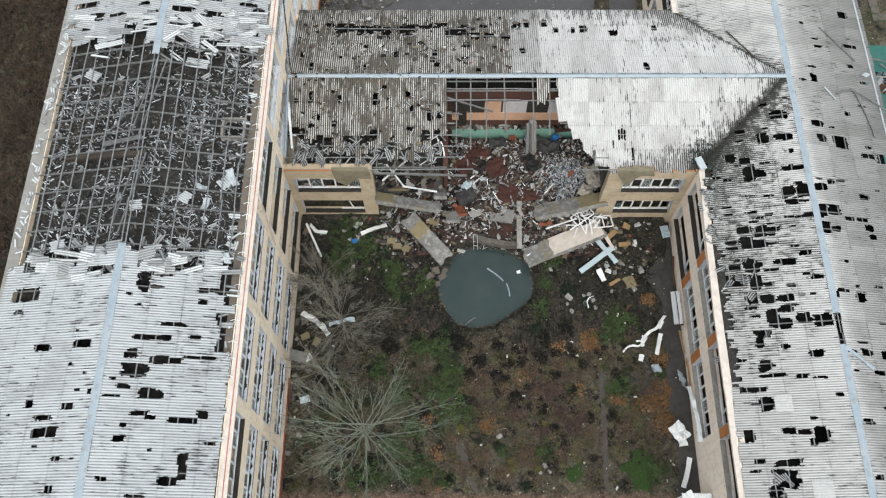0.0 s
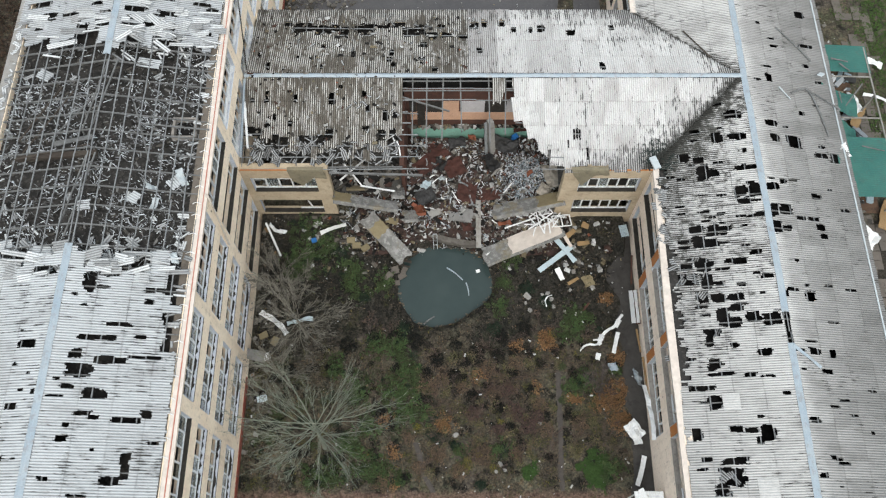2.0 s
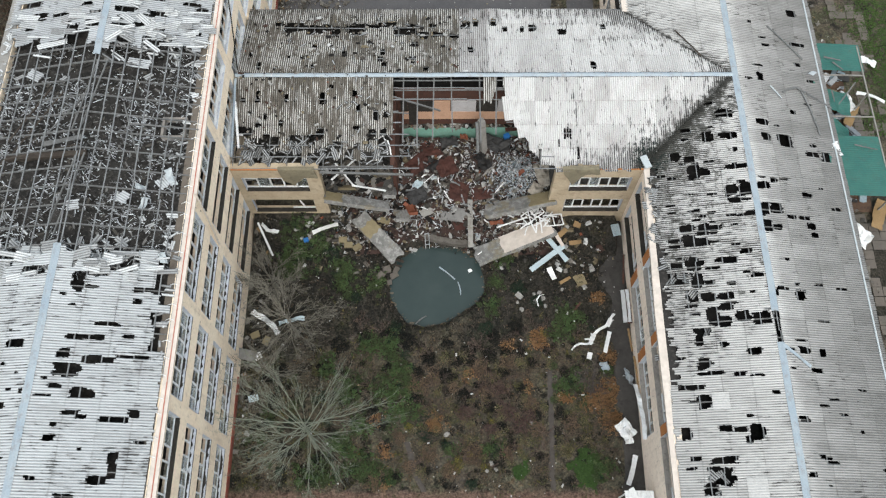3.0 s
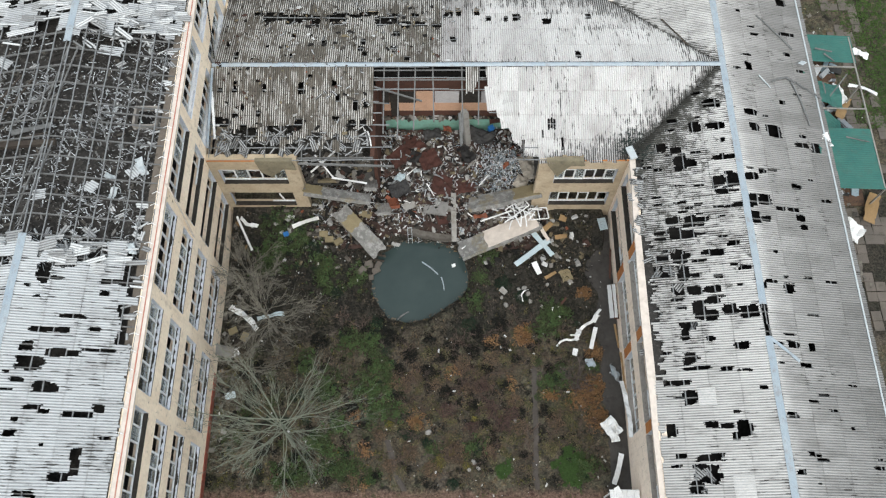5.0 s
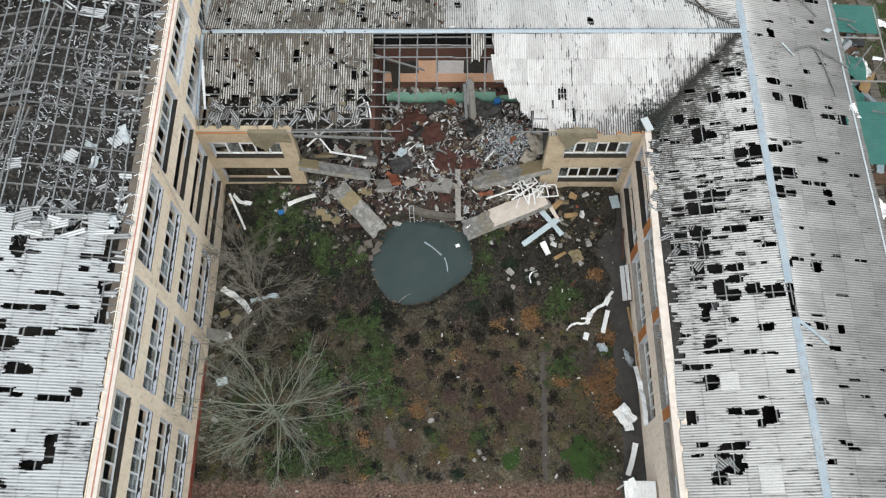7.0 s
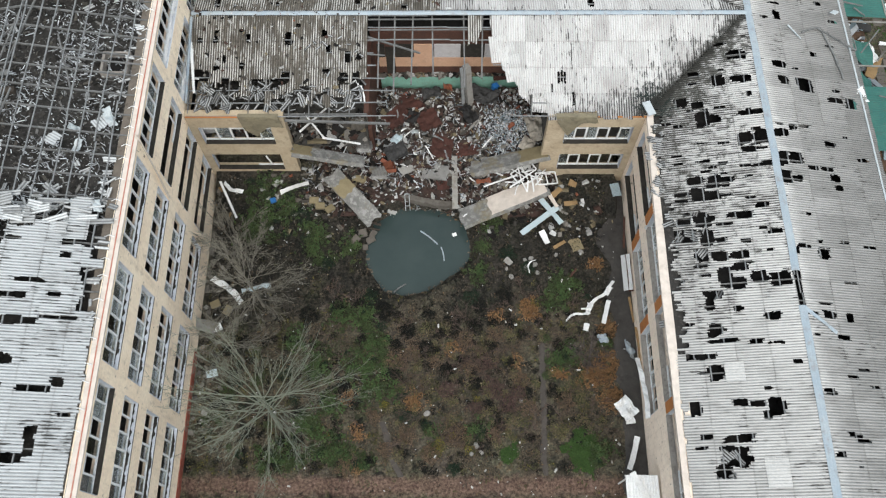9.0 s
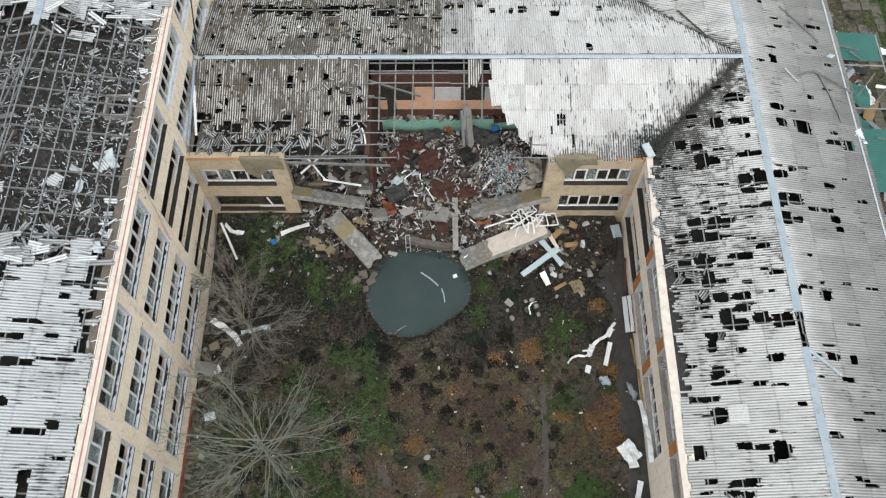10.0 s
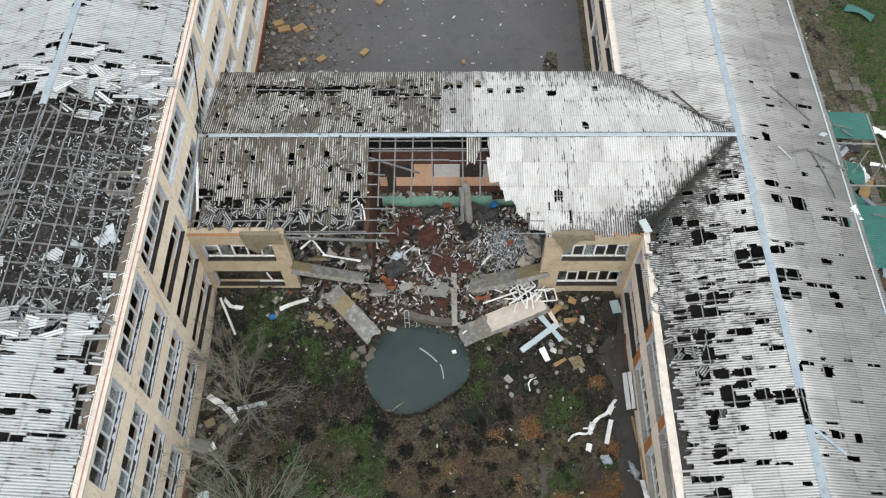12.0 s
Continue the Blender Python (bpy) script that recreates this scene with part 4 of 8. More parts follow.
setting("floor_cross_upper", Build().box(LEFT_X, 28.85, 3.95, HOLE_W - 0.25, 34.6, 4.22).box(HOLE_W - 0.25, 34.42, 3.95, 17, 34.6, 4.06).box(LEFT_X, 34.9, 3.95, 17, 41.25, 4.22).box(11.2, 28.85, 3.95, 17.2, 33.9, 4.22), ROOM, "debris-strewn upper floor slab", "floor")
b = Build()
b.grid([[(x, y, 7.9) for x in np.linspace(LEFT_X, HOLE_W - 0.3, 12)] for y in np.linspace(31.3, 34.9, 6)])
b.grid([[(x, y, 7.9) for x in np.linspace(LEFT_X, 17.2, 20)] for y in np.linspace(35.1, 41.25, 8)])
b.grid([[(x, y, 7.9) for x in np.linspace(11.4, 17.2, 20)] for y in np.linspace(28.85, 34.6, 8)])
setting("attic_floor_cross", b, SHADED_SLAG, "attic floor coloured for shade under the cross roof", "attic floor")


# ---- roofs ----
WAVE, COL, ROWLEN = 0.15, 1.05, 1.74
whole_sheets = {}


def wave_z(u):
    return 0.026 * math.cos(2 * math.pi * u / WAVE)


def whole_sheet(material):
    if material.name not in whole_sheets:
        us = [-COL / 2 + COL * k / 28 for k in range(29)]
        b = Build().grid([[(u, v, wave_z(u)) for u in us] for v in (-0.89, 0.89)])
        whole_sheets[material.name] = b.mesh("sheet", material)
    return whole_sheets[material.name]


def broken_sheet(material, m, gone):
    """A sheet with the cells left out whose place on the roof is gone."""
    nu, nv = 28, 16
    b = Build()
    keep, used = [], {}
    for j in range(nv):
        for i in range(nu):
            u, v = -COL / 2 + COL * (i + 0.5) / nu, -0.89 + 1.78 * (j + 0.5) / nv
            p = m @ Vector((u, v, 0))
            if not gone(p.x, p.y):
                keep.append((i, j))
    if not keep:
        return None

    def vert(i, j):
        if (i, j) not in used:
            u, v = -COL / 2 + COL * i / nu, -0.89 + 1.78 * j / nv
            if 0 < j < nv:
                v += 0.05 * noise.noise((i * 0.7 + m.translation.x, j * 1.7 + m.translation.y, 3.0))
            used[(i, j)] = len(b.v)
            b.v.append((u, v, wave_z(u)))
        return used[(i, j)]

    for i, j in keep:
        b.f.append((vert(i, j), vert(i + 1, j), vert(i + 1, j + 1), vert(i, j + 1)))
    return b.mesh("sheet", material)


def in_holes(holes, x, y):
    for cx, cy, hx, hy in holes:
        dx, dy = abs(x - cx) / (hx + 0.02), abs(y - cy) / (hy + 0.02)
        if dx < 1.5 and dy < 1.5:
            ragged = 0.45 * noise.noise((x * 1.3 + cx, round(y / 0.15) * 0.47, 1.7)) + 0.12 * noise.noise((x * 9, y * 9, 5.0))
            if max(dx, dy) + 0.10 * dx * dy + ragged < 1.0:
                return True
    return False


def near_holes(holes, x, y, r=1.35):
    return any(abs(x - cx) < r + hx and abs(y - cy) < r + hy for cx, cy, hx, hy in holes)


def lay_slope(roof, along, a0, a1, ridge, peak, pitch, side, holes, absent, cut, choose):
    """Sheets on one slope. along: the ridge's axis; side: +1 or -1, the way down. absent(x, y): a whole sheet is missing; cut(x, y): a cell is cut off."""
    slope = math.atan(pitch)
    count = int((a1 - a0) / COL)
    for row in range(4):
        for k in range(count):
            a = a0 + (k + 0.5) * COL
            run = 0.22 + ROWLEN * (row + 0.5)
            d = run * math.cos(slope) * side
            z = peak - run * math.sin(slope) + 0.012 * (3 - row) + 0.03
            x, y = (ridge + d, a) if along == "y" else (a, ridge + d)
            if absent(x, y):
                continue
            tilt = math.degrees(slope) + rng.uniform(-0.3, 0.3)
            turn = rng.uniform(-0.5, 0.5)
            jog = rng.uniform(-0.03, 0.03)
            if along == "y":
                m = Matrix.Translation((x + jog, y, z)) @ Matrix.Rotation(radians(tilt * side), 4, "Y") @ Matrix.Rotation(radians(90 + turn), 4, "Z")
            else:
                m = Matrix.Translation((x, y + jog, z)) @ Matrix.Rotation(radians(-tilt * side), 4, "X") @ Matrix.Rotation(radians(turn), 4, "Z")
            material = choose(x, y)
            edge = any(cut(x + p, y + q) for p in (-0.95, 0, 0.95) for q in (-0.95, 0, 0.95))
            if edge or near_holes(holes, x, y):
                me = broken_sheet(material, m, lambda px, py: cut(px, py) or in_holes(holes, px, py))
                if me is None:
                    continue
            else:
                me = whole_sheet(material)
            part("sheet", me, None, roof).matrix_world = m


def roof_frame(name, along, a0, a1, ridge, peak, pitch, half, skip, label):
    """Rafters and purlins of a gable roof, as one timber frame."""
    b, battens = Build(), Build()
    for side in (-1, 1):
        for k in range(int((a1 - a0) / 1.25) + 1):
            a = a0 + 0.1 + k * 1.25
            p, q = (ridge, ridge + side * half)
            zp, zq = peak - 0.17, peak - 0.17 - half * pitch
            pa, pb = ((p, a, zp), (q, a, zq)) if along == "y" else ((a, p, zp), (a, q, zq))
            if not skip((pa[0] + pb[0]) / 2, (pa[1] + pb[1]) / 2):
                b.beam(pa, pb, 0.055, 0.12)
        for k in range(9):
            d = 0.1 + k * (half - 0.15) / 8
            z = peak - 0.07 - d * pitch
            at = a0
            while at < a1 - 0.5:
                end = min(at + rng.uniform(3.0, 5.0), a1)
                w = ridge + side * d + rng.uniform(-0.04, 0.04)
                e, sag = w + rng.uniform(-0.06, 0.06), rng.uniform(-0.03, 0.0)
                pa, pb = ((w, at, z), (e, end, z + sag)) if along == "y" else ((at, w, z), (end, e, z + sag))
                if not skip((pa[0] + pb[0]) / 2, (pa[1] + pb[1]) / 2):
                    battens.beam(pa, pb, rng.uniform(0.05, 0.075), 0.05)
                at = end
    roof = setting(name, b, TIMBER, label, "roof")
    part("battens", battens, PALE_TIMBER, roof, "pale grey roof battens")
    return roof


def nowhere(x, y):
    return False


def step(x, width, seed):
    return random.Random(int(math.floor(x / width)) * 131 + seed).uniform(-1, 1)


def bare(x, y):
    """The stripped stretch of the left roof, its edges torn sheet by sheet."""
    if x > -11.95 + 0.05 * step(y, 0.15, 71):
        return True
    tooth = 0.12 * noise.noise((x * 6, y * 2, 1))
    south = 18.7 + 0.75 * step(x, 1.74, 5) + 0.35 * step(x + 0.4, 0.7, 9) + tooth
    if x > -12.9 and y > 13.0:
        south = min(south, 13.2 + 2.2 * (-12.1 - x) / 0.8 + 1.4 * step(y, 1.05, 3))
        if step(y, 1.05, 17) > 0.15 and y < 17.5:
            south = y + 1
    north = 33.9 + (0.6 if x < -20 else 0.0) + 0.9 * step(x, 1.74, 7) + 0.5 * step(x + 0.3, 0.6, 2) + tooth
    return south < y < north


PITCH_HIGH = (LEFT_PEAK - LEFT_TOP) / 6.9
roof_1 = roof_frame("roof_1", "y", SOUTH + 2, 67, LEFT_RIDGE, LEFT_PEAK, PITCH_HIGH, 6.55, nowhere, "high gable roof, timber frame laid bare for a long stretch")
LEFT_FAR = [(-18.3 + 6.0 * rng.uniform(-1, 1), rng.uniform(34.6, 37.5), rng.uniform(0.25, 0.9), rng.uniform(0.08, 0.22)) for _ in range(26)] + [(-18 + 6.2 * rng.uniform(-1, 1), rng.uniform(35.5, 55), rng.uniform(0.15, 0.5), rng.uniform(0.1, 0.25)) for _ in range(16)]


def pick_left(x, y):
    return ROOF_HIGH if y < 30 else ROOF_HIGH_FAR


lay_slope(roof_1, "y", -4.0, 66.0, LEFT_RIDGE, LEFT_PEAK, PITCH_HIGH, 1, HOLES_LEFT_EAST_A + HOLES_LEFT_EAST_B + LEFT_FAR, lambda x, y: 20.2 < y < 32, bare, pick_left)
lay_slope(roof_1, "y", -4.0, 66.0, LEFT_RIDGE, LEFT_PEAK, PITCH_HIGH, -1, HOLES_LEFT_WEST + LEFT_FAR, lambda x, y: 20.2 < y < 32, bare, pick_left)

PITCH_LOW = 0.215


def valley(x, y):
    """True where the cross roof covers the right roof."""
    return CROSS_S - 0.1 < y < CROSS_N + 0.1 and x < 16.85 + min(y - CROSS_S, CROSS_N - y)


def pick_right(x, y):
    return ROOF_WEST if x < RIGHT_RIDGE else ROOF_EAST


def torn_eaves(x, y):
    if y < 13.5:
        return x < 17.14 + 0.04 * step(y, 0.3, 44)
    return 13.5 < y < 28.4 and x < 17.62 + 0.3 * step(y, 0.6, 41) + 0.2 * step(y, 0.15, 43) + 0.1 * noise.noise((x * 5, y * 5, 1))


def pocks(count, x0, x1, y0, y1, seed, hx=(0.07, 0.2), hy=(0.08, 0.3)):
    """Small holes knocked through a roof."""
    r = random.Random(seed)
    return [(r.uniform(x0, x1), r.uniform(y0, y1), r.uniform(*hx), r.uniform(*hy)) for _ in range(count)]


def slits(count, x0, x1, y0, y1, seed):
    """Small splits that run along the waves of the right roof."""
    r = random.Random(seed)
    return [(r.uniform(x0, x1), r.uniform(y0, y1), r.uniform(0.12, 0.42), r.uniform(0.05, 0.1)) for _ in range(count)]


setting("trim_east_edge", Build().box(RIGHT_EAST + 0.0, SOUTH, LOW_TOP + 0.02, RIGHT_EAST + 0.1, NORTH, LOW_TOP + 0.16), PALE_METAL, "thin pale edging along the low eaves", "trim")
roof_2 = roof_frame("roof_2", "y", SOUTH + 2, 69, RIGHT_RIDGE, LOW_PEAK, PITCH_LOW, 6.6, nowhere, "low gable roof of weathered grey corrugated sheets with many holes")
lay_slope(roof_2, "y", -4.0, 67.0, RIGHT_RIDGE, LOW_PEAK, PITCH_LOW, -1, HOLES_RIGHT_WEST_A + HOLES_RIGHT_WEST_B + HOLES_RIGHT_WEST_C + slits(70, 17.3, 23.4, 17, 36, 3) + slits(12, 17.3, 23.4, 6, 17, 6), nowhere, lambda x, y: valley(x, y) or torn_eaves(x, y), pick_right)
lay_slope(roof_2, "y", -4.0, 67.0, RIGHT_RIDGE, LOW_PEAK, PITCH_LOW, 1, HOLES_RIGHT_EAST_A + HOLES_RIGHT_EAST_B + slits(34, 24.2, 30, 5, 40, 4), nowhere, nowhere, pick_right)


def breach(x, y):
    """The collapsed stretch of the cross roof."""
    if y > CROSS_RIDGE:
        return False
    if y < (28.95 if x <= HOLE_W else 28.6 if x < 14.0 else 28.2) + 0.12 * step(x, 0.3, 61):
        return True
    edge_y = float(np.interp(x, (7.3, 7.7, 8.4, 9.9, 11.2, 12.0), (36.0, 33.2, 31.2, 29.6, 28.6, 28.0)))
    torn = y < edge_y + 0.45 * step(x, 0.9, 51) + 0.3 * step(x, 0.3, 52) + 0.15 * noise.noise((x * 4, y * 2, 0))
    if 6.1 + 0.1 * noise.noise((y * 5, 3, 0)) < x < 7.0 - 0.35 * max(0, 34.0 - y) and y > 33.0 + 0.3 * noise.noise((x * 5, 0, 0)):
        return False
    if HOLE_W < x and torn:
        return True
    edge = 30.3 + 0.7 * step(x, 1.05, 21) + 0.35 * step(x + 0.2, 0.45, 22) + 0.15 * noise.noise((x * 3, y, 8))
    strip = step(x + 0.5, 0.6, 31) > 0.45 and y < 29.9 + 0.5 * step(x, 0.6, 33)
    return x <= HOLE_W and y < edge and not strip


def off_cross(x, y):
    return breach(x, y) or (x > 16.85 and not valley(x, y))


def pick_cross(x, y):
    if x > (6.4 if y > CROSS_RIDGE else 7.4):
        return ROOF_CLEAN
    if y > CROSS_RIDGE and x > 4.5:
        return ROOF_GREY
    return ROOF_DIRTY


def frame_skip(x, y):
    return y < 32.8 and HOLE_W < x < 9.0


roof_3 = roof_frame("roof_3", "x", LEFT_X + 0.1, 17.0, CROSS_RIDGE, LOW_PEAK, PITCH_LOW, 6.7, frame_skip, "cross roof, dirt-covered on one half, clean white on the other, with a great breach")
lay_slope(roof_3, "x", LEFT_X + 0.15, 24.2, CROSS_RIDGE, LOW_PEAK, PITCH_LOW, -1, HOLES_CROSS_SOUTH + pocks(9, -10.8, -0.5, 30.5, 34.7, 14, (0.05, 0.16), (0.08, 0.35)) + [(11.72, 30.87, 0.055, 0.42), (11.92, 30.9, 0.055, 0.45), (12.1, 30.85, 0.05, 0.38), (11.3, 30.0, 0.04, 0.35), (10.75, 29.9, 0.05, 0.3), (12.6, 29.4, 0.05, 0.35)], nowhere, off_cross, pick_cross)
lay_slope(roof_3, "x", LEFT_X + 0.15, 24.2, CROSS_RIDGE, LOW_PEAK, PITCH_LOW, 1, HOLES_CROSS_NORTH_A + HOLES_CROSS_NORTH_B + pocks(20, -8.3, 5.2, 39.6, 40.4, 12, (0.2, 0.6), (0.12, 0.4)) + pocks(10, -10.8, 5.5, 35.6, 41.3, 13), nowhere, lambda x, y: x > 16.85 and not valley(x, y), pick_cross)


def ridge_cap(roof, along, a0, a1, ridge, peak, wide=0.22):
    b = Build()
    rows = []
    for a in np.arange(a0, a1 + 0.01, 0.5):
        w = 0.03 * noise.noise((a * 0.7, ridge, 0))
        z = 0.02 * noise.noise((a * 1.3, ridge, 3))
        prof = [(-wide, -0.02), (-0.07, 0.045), (0.0, 0.07), (0.07, 0.045), (wide, -0.02)]
        rows.append([((ridge + d + w, a, peak + h + z + 0.06) if along == "y" else (a, ridge + d + w, peak + h + z + 0.06)) for d, h in prof])
    b.grid(rows)
    part("ridge_cap", b, CAP, roof, "pale blue folded metal ridge cap")


ridge_cap(roof_1, "y", SOUTH + 2, 19.6, LEFT_RIDGE, LEFT_PEAK)
ridge_cap(roof_1, "y", 32.4, 66.5, LEFT_RIDGE, LEFT_PEAK)
ridge_cap(roof_2, "y", SOUTH + 2, 15.6, RIGHT_RIDGE, LOW_PEAK)
ridge_cap(roof_2, "y", 17.5, 67.0, RIGHT_RIDGE, LOW_PEAK)
ridge_cap(roof_3, "x", LEFT_X + 0.1, 23.75, CROSS_RIDGE, LOW_PEAK, 0.17)

# rafters still hanging over the breach
b = Build()
for x, end in ((0.5, 30.3), (1.5, 29.9), (2.65, 30.5), (3.85, 31.1), (5.85, 30.3), (7.05, 30.9)):
    b.beam((x, CROSS_RIDGE, LOW_PEAK - 0.2), (x + rng.uniform(-0.1, 0.1), end, LOW_PEAK - 0.25 - (CROSS_RIDGE - end) * PITCH_LOW), 0.09, 0.12)
for y, far in ((34.7, 8.0), (34.0, 8.0), (33.3, 1.4), (32.4, 0.9)):
    b.beam((HOLE_W, y, LOW_PEAK - 0.1 - (CROSS_RIDGE - y) * PITCH_LOW), (far, y + rng.uniform(-0.1, 0.1), LOW_PEAK - 0.1 - (CROSS_RIDGE - y) * PITCH_LOW), 0.07)
b.beam((-1.0, 33.7, 9.6), (3.1, 32.9, 8.6), 0.1)
part("rafters", b, TIMBER, roof_3, "grey rafters hanging over the breach")


# ---- shards and rubble ----
def corrugated_shard(b, m, waves, length):
    n = waves * 2 + 1
    w = waves * 0.15
    rows = []
    for v in (-length / 2, 0.0, length / 2):
        rows.append([m @ Vector((-w / 2 + w * i / (n - 1), v + rng.uniform(-0.06, 0.06), 0.035 * (i % 2))) for i in range(n)])
        b.uv += [(i * 0.5, v) for i in range(n)]
    b.grid(rows)


def scatter_shards(b, count, place, waves=(1, 4), length=(0.25, 0.9), tip=18, heading=None, spread=35):
    for _ in range(count):
        x, y, z = place()
        turn = rng.uniform(0, 360) if heading is None else rng.gauss(heading, spread)
        m = pose(x, y, z, rng.uniform(-tip, tip), rng.uniform(-tip, tip), turn)
        corrugated_shard(b, m, rng.randint(*waves), rng.uniform(*length))


def attic_place():
    while True:
        x, y = rng.uniform(-24.6, -12.0), rng.uniform(18.3, 34.3)
        if noise.noise((x * 0.35, y * 0.35, 21)) + rng.uniform(-0.4, 0.4) > -0.05:
            return x, y, 14.05 + rng.uniform(0, 0.15)


b = Build()
for _ in range(1500):
    x, y, z = attic_place()
    turn = rng.gauss(75, 40)
    for _k in range(rng.randint(1, 6)):
        l, w = 0.06 + 0.40 * rng.random() ** 2.2, rng.uniform(0.018, 0.055)
        b.block(pose(x + rng.gauss(0, 0.22), y + rng.gauss(0, 0.16), z + 0.05, rng.uniform(-18, 18), rng.uniform(-18, 18), turn + rng.gauss(0, 14)), w, l, 0.012, 0.3)
thing("roof_sheet_shards", "pale broken roof sheet slivers on the attic floor", "debris", None, b, SLIVERS, "", "stuff")
b = Build()
scatter_shards(b, 34, attic_place, (1, 2), (0.25, 0.7))
grit = Build()
for _ in range(3800):
    x, y = rng.uniform(-24.6, -12.0), rng.uniform(18.3, 34.3)
    l = 0.03 + 0.12 * rng.random() ** 4
    grit.block(pose(x, y, 14.0, rng.uniform(-25, 25), rng.uniform(-25, 25), rng.uniform(0, 360)), l * rng.uniform(1, 4), l, l * 0.5, 0.35)
thing("attic_grit", "crumbled slag and splinters strewn over the attic floor", "debris", None, grit, palette("slag_grit", [(0.0, (0.07, 0.066, 0.06)), (0.35, (0.03, 0.028, 0.026)), (0.6, (0.13, 0.12, 0.105)), (0.85, (0.25, 0.245, 0.235))]), "", "stuff")
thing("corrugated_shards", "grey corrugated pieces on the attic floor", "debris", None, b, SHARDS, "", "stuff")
b = Build()


def left_roof_z(x):
    return LEFT_PEAK - abs(x - LEFT_RIDGE) * (LEFT_PEAK - LEFT_TOP) / 6.9


scatter_shards(b, 34, lambda: (lambda x, y: (x, y, left_roof_z(x) + rng.uniform(0.02, 0.1)))(rng.uniform(-24.0, -12.3), rng.gauss(18.6, 0.45)), (1, 4), (0.7, 1.8), 6, 88, 10)
scatter_shards(b, 60, lambda: (lambda x, y: (x, y, 14.15 + rng.uniform(0, 0.3)))(rng.uniform(-24.0, -12.0), rng.gauss(19.6, 0.5)), (1, 2), (0.3, 1.0), 22, 60, 40)
scatter_shards(b, 46, lambda: (lambda x, y: (x, y, left_roof_z(x) + rng.uniform(0.02, 0.12)))(rng.uniform(-18.0, -12.0), rng.gauss(35.0, 0.9)), (1, 3), (0.6, 1.8), 8, 84, 16)
scatter_shards(b, 30, lambda: (lambda x, y: (x, y, left_roof_z(x) - rng.uniform(0.1, 0.5)))(rng.uniform(-18.0, -12.0), rng.gauss(33.6, 0.6)), (1, 1), (0.4, 1.3), 20, 78, 25)
scatter_shards(b, 20, lambda: (lambda x, y: (x, y, left_roof_z(x) + rng.uniform(0.02, 0.1)))(rng.uniform(-24.3, -18.5), rng.gauss(35.0, 0.8)), (1, 4), (0.7, 2.2), 6, 92, 10)
scatter_shards(b, 60, lambda: (rng.uniform(-25.2, -24.75), rng.uniform(17.5, 36.5), 14.5), (1, 2), (0.15, 0.5), 15)
scatter_shards(b, 34, lambda: (rng.uniform(-12.7, -12.0), rng.uniform(13, 36.5), 14.5), (1, 2), (0.3, 0.8), 20, 80)
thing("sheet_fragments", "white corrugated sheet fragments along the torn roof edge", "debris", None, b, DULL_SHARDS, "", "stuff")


def slope_z(y):
    return LOW_PEAK - abs(CROSS_RIDGE - y) * PITCH_LOW + 0.08


b = Build()
scatter_shards(b, 40, lambda: (lambda x, y: (x, y, slope_z(y) - rng.uniform(0.0, 0.2)))(rng.uniform(-11, -0.4), max(28.9, rng.gauss(29.5, 0.5))), (1, 3), (0.3, 0.9), 18, 4, 45)
scatter_shards(b, 120, lambda: (lambda x, y: (x, y, slope_z(y) - rng.uniform(0.1, 0.5)))(rng.uniform(-11, -0.4), max(28.9, rng.gauss(29.8, 0.7))), (1, 1), (0.15, 0.8), 25)
scatter_shards(b, 22, lambda: (lambda x, y: (x, y, slope_z(y) + 0.03))(rng.uniform(-4, -0.5), rng.uniform(29.5, 34.8)), (1, 1), (0.12, 0.5), 8)
scatter_shards(b, 34, lambda: (lambda x, y: (x, y, slope_z(y) + 0.03))(rng.uniform(-9, 5.5), rng.uniform(35.5, 41.4)), (1, 1), (0.12, 0.5), 8)
scatter_shards(b, 22, lambda: (lambda x, y: (x, y, LOW_PEAK - abs(RIGHT_RIDGE - x) * PITCH_LOW - 0.02))(rng.gauss(17.6, 0.2), rng.uniform(20, 28)), (1, 4), (0.5, 1.0), 14, 90, 25)
scatter_shards(b, 9, lambda: (lambda x, y: (x, y, LOW_PEAK - abs(RIGHT_RIDGE - x) * PITCH_LOW - 0.25))(rng.gauss(19.2, 0.4), rng.gauss(7.4, 0.35)), (1, 3), (0.4, 1.0), 22, 40)
scatter_shards(b, 22, lambda: (lambda x, y: (x, y, LOW_PEAK - abs(RIGHT_RIDGE - x) * PITCH_LOW - 0.3))(rng.gauss(19.0, 0.9), rng.uniform(15, 22)), (1, 4), (0.4, 1.1), 22, 90)
lumps = Build()
for _ in range(1300):
    x, y = rng.uniform(-11, 5), rng.uniform(29.6, 41.2)
    if y < CROSS_RIDGE and x > HOLE_W - 0.3:
        continue
    l = 0.025 + 0.18 * rng.random() ** 5
    lumps.block(pose(x, y, slope_z(y) + 0.03, 0, 0, rng.uniform(0, 360)), l * rng.uniform(0.8, 2.2), l, 0.05, 0.4)
thing("roof_litter", "lumps of plaster and masonry scattered on the dirty roof", "debris", None, lumps, RUBBLE, "", "stuff")
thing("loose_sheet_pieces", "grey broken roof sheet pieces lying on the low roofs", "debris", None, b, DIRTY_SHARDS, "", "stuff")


def smooth(a, lo, hi):
    t = max(0.0, min(1.0, (a - lo) / (hi - lo)))
    return t * t * (3 - 2 * t)


